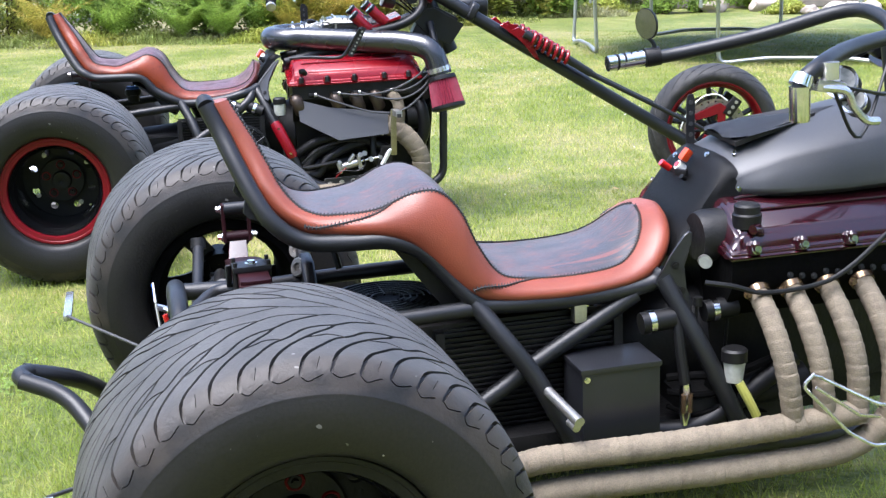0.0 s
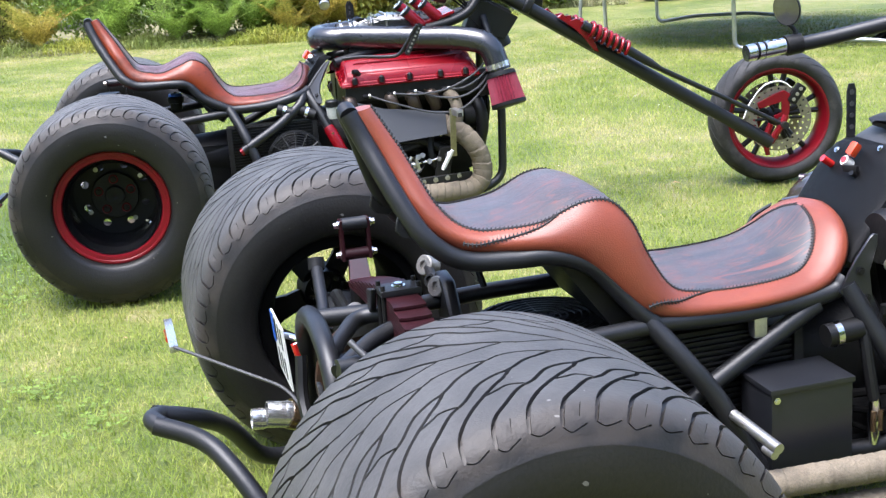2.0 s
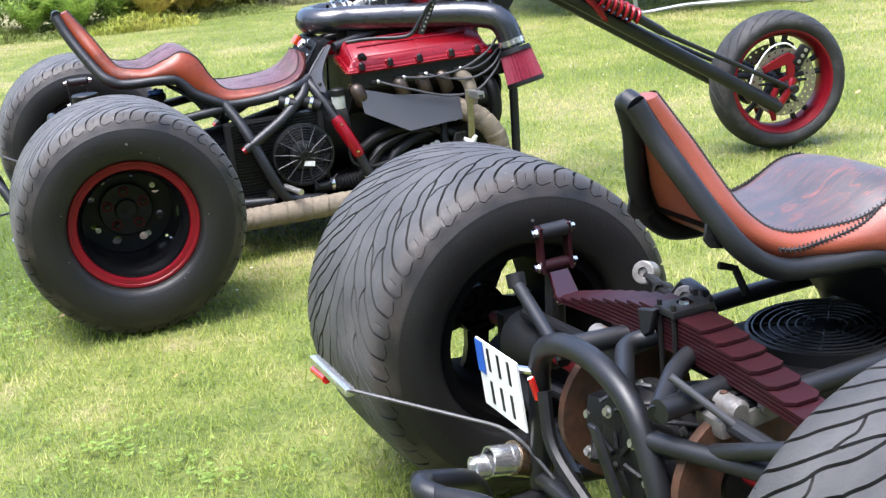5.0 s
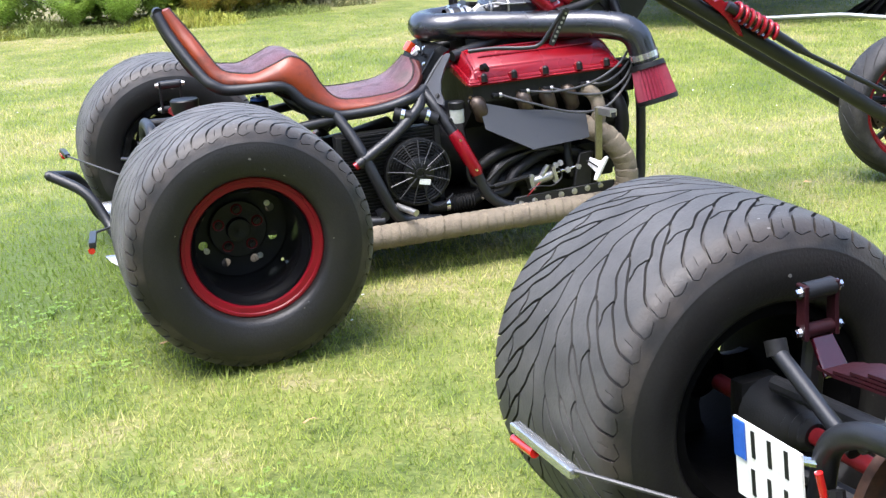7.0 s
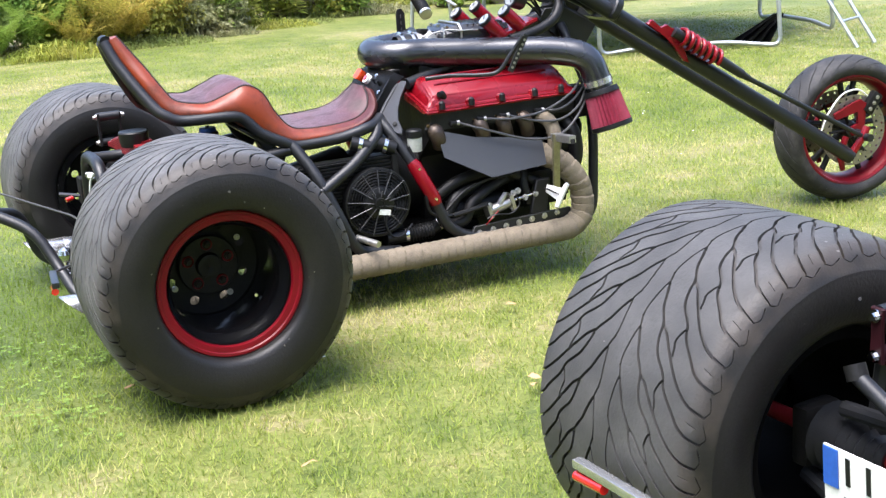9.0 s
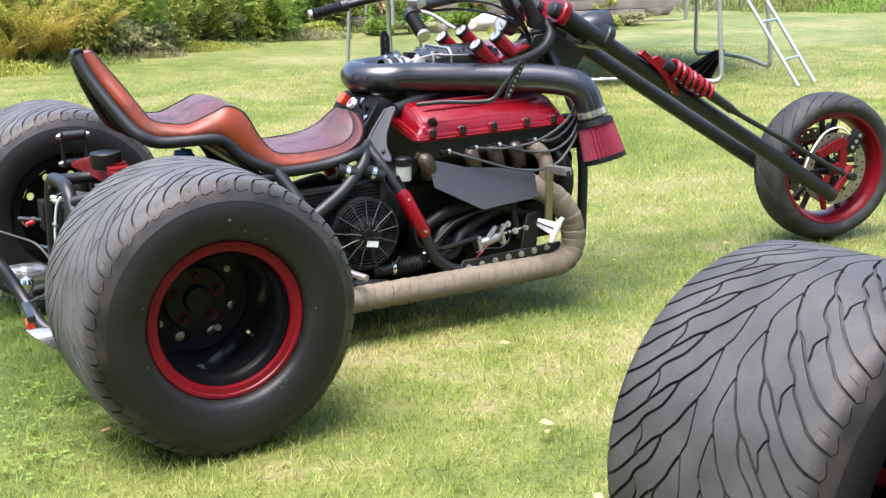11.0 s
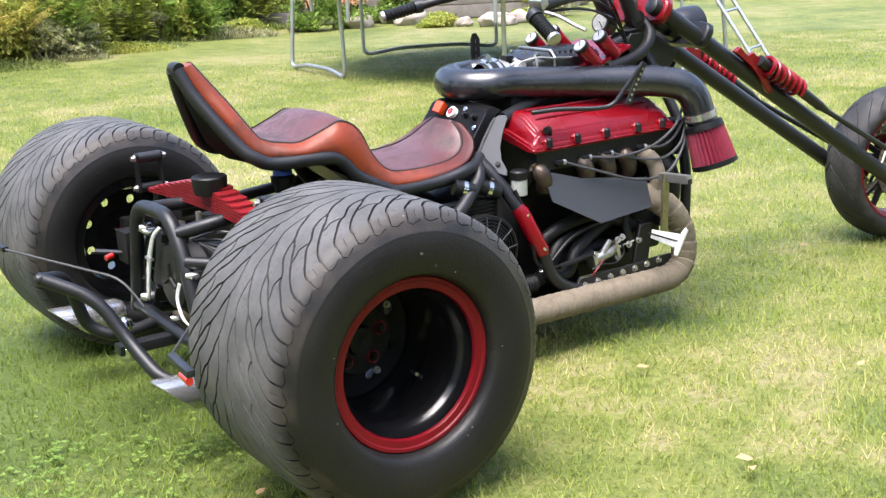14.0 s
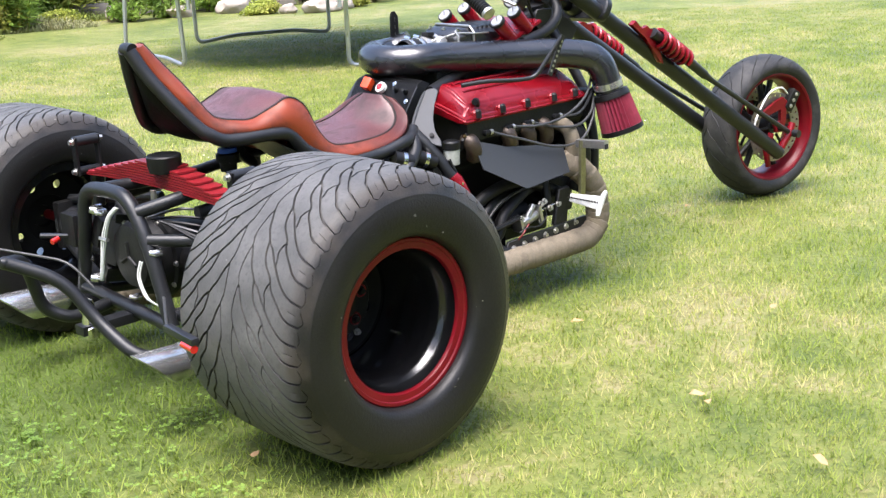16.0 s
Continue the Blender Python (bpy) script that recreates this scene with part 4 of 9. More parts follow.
def leaf_spring(parent, x, z, half, paint, droop=0.04, leaves=9, bolted=True):
    """Transverse spring of stepped leaves, with a clamp at its middle and shackles at its ends."""
    top = None
    for i in range(leaves):
        h = half * (1 - i * 0.098)
        th = 0.0058
        bm = bmesh.new()
        k = 14
        rows = []
        for j in range(k + 3 if i else k + 1):
            u = (-1, -0.965, *(-1 + 2 * q / k for q in range(1, k)), 0.965, 1)[j] if i else -1 + 2 * j / k
            y = u * h
            zz = z + 0.008 * i - droop * (y / half) ** 2
            w = 0.034 - (0.014 if abs(u) == 1 else 0)
            rows.append([bm.verts.new((x - w, y, zz)), bm.verts.new((x + w, y, zz)), bm.verts.new((x + w, y, zz + th)), bm.verts.new((x - w, y, zz + th))])
        for a, b in zip(rows, rows[1:]):
            for j in range(4):
                bm.faces.new((a[j], a[(j + 1) % 4], b[(j + 1) % 4], b[j]))
        bm.faces.new(rows[0])
        bm.faces.new(rows[-1][::-1])
        if top is None:
            top = part("leaf_spring", bm, paint, parent, "painted leaf spring laid across the frame")
        else:
            part("spring_leaf", bm, paint, top)
    zc = z + 0.008 * leaves
    if not bolted:
        part("spring_core", box((x, 0, (z + zc) / 2), (0.05, half * 0.3, zc - z - 0.006), (0, 0, 0), 0.002), DARK, top)
        c = part("spring_clamp", lathe([(-0.018, 0.046), (0.0, 0.05), (0.03, 0.052), (0.034, 0.048), (0.03, 0.03), (0.03, 0.001)], (x - 0.02, -0.05, zc - 0.004), "z", 28), HOSE, parent, "round black rubber bump stop")
        part("clamp_stud", rod((x - 0.05, -0.02, z - 0.05), (x - 0.05, -0.02, z - 0.005), 0.009), ALU, c)
        return top
    sc = part("spring_clamp", box((x, 0, zc + 0.005), (0.088, 0.062, 0.014)), BLACK, parent)
    hexbolt(sc, (x, 0, zc + 0.011), (0, 0, 1), 0.01, 0.008, CHROME)
    part("clamp_ear", plate([(x - 0.05, 0.01, zc + 0.01), (x - 0.05, 0.07, zc - 0.005), (x - 0.05, 0.06, zc - 0.06), (x - 0.05, 0.03, zc - 0.04)], (1, 0, 0), 0.012, 0.003), BLACK, sc)
    for sx in (-1, 1):
        for sy in (-1, 1):
            part("clamp_bolt", rod((x + sx * 0.038, sy * 0.022, z - 0.05), (x + sx * 0.038, sy * 0.022, zc + 0.022), 0.005, seg=8), DARK, parent)
    return top


def shackle(parent, x, y, z0, z1, side, mat_link, bolts, wide=0.04):
    """Two stout links with an upper and a lower pin that hang the spring's end."""
    for sx in (-1, 1):
        part("shackle_link", plate([(x + sx * wide, y - 0.016, z0 - 0.014), (x + sx * wide, y + 0.016, z0 - 0.014), (x + sx * wide, y + 0.011, (z0 + z1) / 2), (x + sx * wide, y + 0.015, z1 + 0.014), (x + sx * wide, y - 0.015, z1 + 0.014), (x + sx * wide, y - 0.011, (z0 + z1) / 2)], (1, 0, 0), 0.009, 0.002), mat_link, parent)
        for z in (z0, z1):
            hexbolt(parent, (x + sx * (wide + 0.005), y, z), (sx, 0, 0), 0.008, 0.013, bolts)
    part("shackle_pin", rod((x - wide + 0.002, y, z0), (x + wide - 0.002, y, z0), 0.014), mat_link, parent)
    part("shackle_bush", rod((x - wide + 0.002, y, z1), (x + wide - 0.002, y, z1), 0.017), BLACK, parent)


def springer_fork(parent, top, wheel, yaw, paint, spread=0.11, foot=(-0.03, 0, -0.07)):
    """Two long legs with their sprung rods and red shock brackets."""
    w = Vector(wheel)
    lat = Vector((math.sin(radians(-yaw)) * 1, math.cos(radians(yaw)), 0))
    lat = Vector((-math.sin(radians(yaw)), math.cos(radians(yaw)), 0))
    for s in (-1, 1):
        a = Vector(top) + lat * s * spread
        b = w + lat * s * spread + Vector(foot)
        d = (b - a).normalized()
        up = lat.cross(d) * 1.0
        if up.z < 0:
            up = -up
        leg = part("fork_leg", tube([a - d * 0.02, b], 0.031, 20), BLACK, parent)
        p0 = a + d * 0.5 + up * 0.052 + lat * s * 0.05
        p1 = p0 + d * 0.2
        p2 = p1 + d * 0.14 - up * 0.002
        ax = w + lat * s * (spread + 0.035) + Vector((-0.03, 0, -0.01))
        part("shock_spring", tube(spiral(p0, p1, 0.032, 6.5), 0.009, 8), paint, parent)
        part("shock_body", tube([p0 - d * 0.04, p1, p2], [0.021, 0.021, 0.019], 14), BLACK, parent)
        part("inner_spring", tube(spiral(p0 + d * 0.01, p1, 0.025, 5.5), 0.0035, 6), BRASS, parent, "thin gold-coloured inner spring")
        part("push_rod", tube([p2, p2 + d * 0.05, ax], [0.017, 0.011, 0.011], 10), BLACK, parent)
        br = [a + d * 0.36 + up * 0.024, a + d * 0.375 + up * 0.052, a + d * 0.4 + up * 0.045, a + d * 0.425 + up * 0.036, a + d * 0.445 + up * 0.066, a + d * 0.468 + up * 0.056, a + d * 0.495 + up * 0.078, a + d * 0.515 + up * 0.045, a + d * 0.55 + up * 0.024, a + d * 0.615 - up * 0.02, a + d * 0.59 - up * 0.026, a + d * 0.51 + up * 0.006, a + d * 0.455 + up * 0.018]
        part("shock_bracket", plate([q - d * 0.02 + lat * s * 0.035 for q in br], lat, 0.022, 0.003), paint, parent)
        part("rod_end", rod(ax - lat * 0.02, ax + lat * s * 0.05, 0.017), BLACK, parent)
        part("rocker", tube([b + up * 0.0, ax, ax + Vector((0.02, 0, 0.04))], 0.017, 10), paint, parent)
    d = (w - Vector(top)).normalized()
    n = lat.cross(d)
    if n.z < 0:
        n = -n
    for k, colour, wide in ((-0.015, paint, 0.06), (0.2, BLACK, 0.048)):
        c = Vector(top) + d * k
        poly = []
        for u, v in ((-spread - 0.045, -0.02), (-spread - 0.03, -0.045), (-spread + 0.03, -0.045), (-0.05, -wide), (0.05, -wide), (spread - 0.03, -0.045), (spread + 0.03, -0.045), (spread + 0.045, -0.02), (spread + 0.045, 0.02), (spread + 0.03, 0.045), (spread - 0.03, 0.045), (0.05, wide), (-0.05, wide), (-spread + 0.03, 0.045), (-spread - 0.03, 0.045), (-spread - 0.045, 0.02)):
            poly.append(c + lat * u + n * v)
        cl = part("fork_clamp", plate(poly, d, 0.036, 0.006), colour, parent)
        for u in (-spread, 0.0, spread):
            if k < 0:
                q = c + lat * u - d * 0.018
                part("clamp_cap", tube([q, q - d * 0.028, q - d * 0.034], [0.031, 0.029, 0.02], 18), BLACK, cl)
    part("steering_stem", rod(Vector(top) - (w - Vector(top)).normalized() * 0.02, Vector(top) + (w - Vector(top)).normalized() * 0.24, 0.03), BLACK, parent)


def cowl(parent, rows, label):
    """Folded sheet between seat and tank: a sloping face, a rounded fold and a side that runs back.
    A row is (x, z) of the face, (x, y, z) of the fold and (x, y, z) of the side's rear edge."""
    bm = bmesh.new()
    grid = []
    for (x, z), (fx, fy, fz), (bx, by, bz) in rows:
        half = [(bx, by, bz), ((bx + 2 * fx) / 3, (by + 2 * fy) / 3 + 0.001, (bz + 2 * fz) / 3), (fx, fy, fz), (fx * 0.72 + x * 0.28, fy * 0.9, fz * 0.6 + z * 0.4), (fx * 0.3 + x * 0.7, fy * 0.72, fz * 0.18 + z * 0.82), (x, fy * 0.4, z)]
        grid.append([bm.verts.new((a, -b, c)) for a, b, c in half] + [bm.verts.new((x, 0, z))] + [bm.verts.new(q) for q in reversed(half)])
    for a, c in zip(grid, grid[1:]):
        for q in range(len(a) - 1):
            bm.faces.new((a[q], a[q + 1], c[q + 1], c[q]))
    bmesh.ops.solidify(bm, geom=bm.faces[:], thickness=0.004)
    return part("cowl", bm, GRAINED, parent, label, angle=50)


def mirrored(pts):
    return [(x, -y, z) for x, y, z in pts]


def both(name, line, r, material, parent, seg=14, bend=0.05):
    for m in (False, True):
        p = mirrored(line) if m else line
        part(name, tube(rounded(p, bend) if len(p) > 2 else p, r, seg), material, parent)


def valve_cover(parent, x0, x1, side, dz, paint, knobs):
    """Cast rocker cover: flange, steep side, long sloping top; bolt bosses stand in scallops along the side."""
    s = side
    prof = [(0.292, 0.622), (0.303, 0.624), (0.303, 0.636), (0.29, 0.641), (0.279, 0.68), (0.268, 0.69), (0.21, 0.727), (0.16, 0.742), (0.11, 0.735), (0.1, 0.66)]
    xs = [(x0, 0.0), (x0 + 0.012, 0.0), (x0 + 0.03, 0.8), (x0 + 0.045, 1.0), (x1 - 0.06, 1.0), (x1 - 0.03, 0.75), (x1 - 0.012, 0.0), (x1, 0.0)]
    bm = bmesh.new()
    rings = []
    for x, k in xs:
        ring = []
        for j, (y, z) in enumerate(prof):
            lim = 0.637 + (0.303 - y) * 0.28
            zz = z if j < 3 else min(z, lim) * (1 - k) + z * k
            ring.append(bm.verts.new((x, s * y, zz + dz)))
        rings.append(ring)
    for p, q in zip(rings, rings[1:]):
        for j in range(len(prof) - 1):
            bm.faces.new((p[j], p[j + 1], q[j + 1], q[j]))
    bm.faces.new(rings[0])
    bm.faces.new(rings[-1][::-1])
    bmesh.ops.recalc_face_normals(bm, faces=bm.faces)
    bmesh.ops.bevel(bm, geom=[e for e in bm.edges if e.calc_face_angle(0) > 0.3], offset=0.006, segments=3, affect="EDGES")
    cover = part("valve_cover", bm, paint, parent)
    for k, (y, z) in enumerate(((0.225, 0.7195), (0.175, 0.7405))):
        part("cover_rib", tube([(x0 + 0.07, s * y, z + dz - 0.003), (x0 + 0.09, s * y, z + dz), (x1 - 0.11, s * y, z + dz), (x1 - 0.09, s * y, z + dz - 0.003)], 0.0042, 8), paint, cover)
    for t in (0.1, 0.29, 0.49, 0.71, 0.89):
        x = x0 + (x1 - x0) * t
        p = Vector((x, s * 0.291, 0.638 + dz))
        part("scallop", tube([p + Vector((0, -s * 0.004, -0.002)), p + Vector((0, -s * 0.004, 0.018)), p + Vector((0, -s * 0.006, 0.024))], [0.02, 0.018, 0.012], 16), paint, cover)
        part("boss", tube([p + Vector((0, s * 0.009, 0.0)), p + Vector((0, s * 0.008, 0.022)), p + Vector((0, s * 0.006, 0.028))], [0.0125, 0.012, 0.007], 12), knobs, cover)
        if knobs is paint:
            hexbolt(cover, p + Vector((0, s * 0.014, 0.01)), (0, s, 0.4), 0.008, 0.01, CHROME)
    part("filler_stub", tube([(x0 + 0.085, s * 0.27, 0.675 + dz), (x0 + 0.075, s * 0.28, 0.69 + dz), (x0 + 0.06, s * 0.29, 0.69 + dz)], [0.014, 0.013, 0.011], 12), knobs, cover)
    return cover


def radiator_fan(parent, c, r, axis_y=-1):
    """Ribbed electric fan in its shroud, in front of a finned radiator core."""
    c = Vector(c)
    f = part("cooling_fan", lathe([(0.03, r * 1.03), (-0.012, r * 1.06), (-0.014, r * 1.0), (0.03, r * 0.98)], c, "y", 40), HOSE, parent, "black electric cooling fan with wire guard")
    for k in range(7):
        rr = r * (0.42 + 0.09 * k)
        part("guard_ring", tube([c + Vector((rr * math.cos(t), -0.014, rr * math.sin(t))) for t in (2 * math.pi * i / 40 for i in range(40))], 0.0022, 5, closed=True), HOSE, f)
    for k in range(13):
        a = 2 * math.pi * k / 13 + 0.1
        part("guard_spoke", tube([c + Vector((r * 0.3 * math.cos(a), -0.03, r * 0.3 * math.sin(a))), c + Vector((r * 0.5 * math.cos(a), -0.023, r * 0.5 * math.sin(a))), c + Vector((r * 1.02 * math.cos(a), -0.017, r * 1.02 * math.sin(a)))], 0.0021, 6), WIRE, f)
    part("fan_motor", lathe([(0.0, r * 0.5), (-0.02, r * 0.48), (-0.024, r * 0.42), (-0.026, r * 0.17), (-0.036, r * 0.16), (-0.036, r * 0.1), (-0.031, r * 0.09), (-0.031, 0.001)], c, "y", 28), HOSE, f)
    for k in range(7):
        a = 2 * math.pi * k / 7 + 0.4
        part("motor_rib", rod(c + Vector((r * 0.2 * math.cos(a), -0.027, r * 0.2 * math.sin(a))), c + Vector((r * 0.38 * math.cos(a), -0.026, r * 0.38 * math.sin(a))), 0.0022, seg=6), WIRE, f)
    part("fan_lead", tube(smooth_line([c + Vector((0.02, -0.03, -0.045)), c + Vector((0.014, -0.034, -0.085)), c + Vector((0.035, -0.036, -0.125)), c + Vector((0.075, -0.03, -0.13)), c + Vector((0.125, -0.01, -0.1))], 5), 0.0038, 7), HOSE, f)
    part("sticker", box(c + Vector((0.014, -0.032, -0.034)), (0.042, 0.003, 0.02), (0, 12, 0), 0.0), WHITE, f)
    for k in range(8):
        a = 2 * math.pi * k / 8 + 0.2
        q, p = c + Vector((r * 0.38 * math.cos(a), 0.012, r * 0.38 * math.sin(a))), c + Vector((r * 0.95 * math.cos(a + 0.3), 0.012, r * 0.95 * math.sin(a + 0.3)))
        d = Vector((-math.sin(a), 0.6, math.cos(a))).normalized() * 0.018
        part("fan_blade", plate([q - d, q + d, p + d, p - d], d.cross(p - q), 0.003), HOSE, f)
    return f


def radiator(parent, x0, x1, z0, z1, y):
    r = part("radiator", box(((x0 + x1) / 2, y + 0.035, (z0 + z1) / 2), (x1 - x0, 0.05, z1 - z0)), HOSE, parent, "black finned radiator core")
    k = int((z1 - z0) / 0.0125)
    for i in range(k):
        z = z0 + 0.008 + (z1 - z0 - 0.016) * i / (k - 1)
        part("fin", box(((x0 + x1) / 2, y + 0.006, z), (x1 - x0 - 0.03, 0.012, 0.0042), (0, 0, 0), 0.0), DARK, r)
    for x in (x0 + 0.008, x1 - 0.008):
        part("tank_rail", box((x, y + 0.005, (z0 + z1) / 2), (0.022, 0.03, z1 - z0)), DARK, r)
    return r


def cardan(parent, s, z, y0, y1):
    """Half shaft with its ribbed rubber boot."""
    part("half_shaft", rod((0, s * y0, z), (0, s * y1, z), 0.017), LEAFRED, parent)
    line, rs = [], []
    for i in range(17):
        u = i / 16
        line.append((0, s * (y0 + 0.26 + 0.15 * u), z))
        rs.append((0.032 + 0.038 * u) * (1.0 if i % 2 else 0.76))
    part("shaft_boot", tube(line, rs, 18), BLACK, parent, "ribbed black rubber boot")


def differential(parent, z):
    """The rear drive: round cover with ribs, bolts, brake discs and callipers at its sides."""
    d = part("differential", lathe([(-0.13, 0.001), (-0.125, 0.08), (-0.1, 0.105), (-0.06, 0.112), (-0.055, 0.125), (-0.035, 0.125), (-0.03, 0.11), (0.12, 0.085), (0.16, 0.05), (0.2, 0.045)], (0, 0, z), "x", 32), DARK, parent, "oily black final drive housing")
    for i in range(10):
        a = 2 * math.pi * i / 10
        hexbolt(d, (-0.055, 0.116 * math.cos(a), z + 0.116 * math.sin(a)), (-1, 0, 0), 0.007, 0.008, ALU)
    for i in range(6):
        a = 2 * math.pi * i / 6 + 0.2
        part("cooling_rib", tube([(-0.06, 0.1 * math.cos(a), z + 0.1 * math.sin(a)), (-0.128, 0.06 * math.cos(a), z + 0.06 * math.sin(a)), (-0.133, 0.02 * math.cos(a), z + 0.02 * math.sin(a))], 0.006, 6), DARK, d)
    part("axle_housing", rod((0, -0.2, z), (0, 0.2, z), 0.05), DARK, d)
    return d


def brake(parent, s, z, y):
    b = part("brake_disc", lathe([(s * (y - 0.01), 0.06), (s * (y - 0.01), 0.145), (s * (y + 0.01), 0.145), (s * (y + 0.01), 0.06), (s * (y - 0.01), 0.06)], (0, 0, z), "y", 40), RUST, parent, "rusty ventilated brake disc")
    c = part("calliper", box((-0.005, s * y, z + 0.128), (0.135, 0.075, 0.034), (0, -6, 0), 0.012), CAST, b, "cast aluminium brake calliper")
    for q in (-0.035, 0.025):
        part("piston_housing", tube([(q, s * (y - 0.03), z + 0.143 - q * 0.1), (q, s * (y + 0.034), z + 0.143 - q * 0.1), (q, s * (y + 0.04), z + 0.143 - q * 0.1)], [0.021, 0.021, 0.015], 16), CAST, c)
        hexbolt(c, (q, s * (y - 0.006), z + 0.163), (0, 0, 1), 0.007, 0.006, RUST)
    part("calliper_bridge", box((-0.005, s * (y - 0.01), z + 0.152), (0.1, 0.02, 0.02), (0, -6, 0), 0.006), DARK, c)
    part("bleed_nipple", tube([(0.055, s * y, z + 0.14), (0.062, s * y, z + 0.165), (0.0622, s * y, z + 0.166), (0.064, s * y, z + 0.175)], [0.007, 0.006, 0.004, 0.004], 8), CHROME, c)
    part("pad_pin", rod((-0.06, s * (y - 0.02), z + 0.15), (0.05, s * (y - 0.02), z + 0.162), 0.004, seg=8), RUST, c)
    return b


def tailpipe(parent, a, b, r, cut, material=None):
    """A polished pipe end, cut on the slant, open and hollow."""
    a, b = Vector(a), Vector(b)
    d = (b - a).normalized()
    u = Vector((0, 0, 1))
    bm = bmesh.new()
    seg, rings = 28, []
    side = d.cross(u).normalized()
    up = side.cross(d)
    for base, rr, k in ((a, r * 0.8, 0), (a + d * 0.02, r, 0), (b, r, cut), (b, r * 0.9, cut), (a + d * 0.03, r * 0.86, 0)):
        rings.append([bm.verts.new(base + (up * math.cos(t) + side * math.sin(t)) * rr + d * k * math.cos(t)) for t in (2 * math.pi * j / seg for j in range(seg))])
    for p, q in zip(rings, rings[1:]):
        for j in range(seg):
            bm.faces.new((p[j], p[(j + 1) % seg], q[(j + 1) % seg], q[j]))
    bm.faces.new(rings[-1])
    t = part("tailpipe", bm, material or CHROME, parent, "polished metal tailpipe")
    part("pipe_ring", tube([a.lerp(b, 0.42), a.lerp(b, 0.5)], r * 1.03, 24), material or CHROME, t)
    return t


def indicator(parent, root, tip, lamp_dir, length, shell=None):
    """A slim lamp in a bright housing at the end of a thin, nearly straight arm that clears the tyre."""
    root, tip = Vector(root), Vector(tip)
    part("lamp_arm", tube(rounded([(root.x + 0.06, root.y * 0.6, root.z - 0.13), root, tip], 0.05), 0.0042, 8), WIRE, parent)
    d = Vector(lamp_dir).normalized()
    h = part("lamp_housing", box(tip + d * length / 2, (0.022, length, 0.018), (0, 0, math.degrees(math.atan2(-d.x, d.y))), 0.005), shell or STEEL, parent, "slim tail lamp housing")
    part("lamp_lens", tube([tip + d * (length * 0.62) + Vector((-0.004, 0, -0.018)), tip + d * (length * 0.98) + Vector((-0.004, 0, -0.018))], 0.0105, 12), REDLENS, h, "red lamp lens")


def gauge(parent, p, d, r, length, shell, bezel=None):
    p, d = Vector(p), Vector(d).normalized()
    g = part("gauge_pod", tube([p, p + d * length * 0.95, p + d * length], [r, r, r * 0.92], 20), shell, parent, "gauge pod with dark dial")
    part("bezel", tube([p + d * length * 0.94, p + d * (length + 0.006)], r * 1.05, 20), bezel or DARK, g)
    part("dial", tube([p + d * (length + 0.0065), p + d * (length + 0.0085)], r * 0.86, 20), GLASS, g)
    u = d.orthogonal().normalized()
    part("needle", rod(p + d * (length + 0.0095) - u * r * 0.1, p + d * (length + 0.0095) + u * r * 0.7, 0.0018, seg=5), BLACK, g)


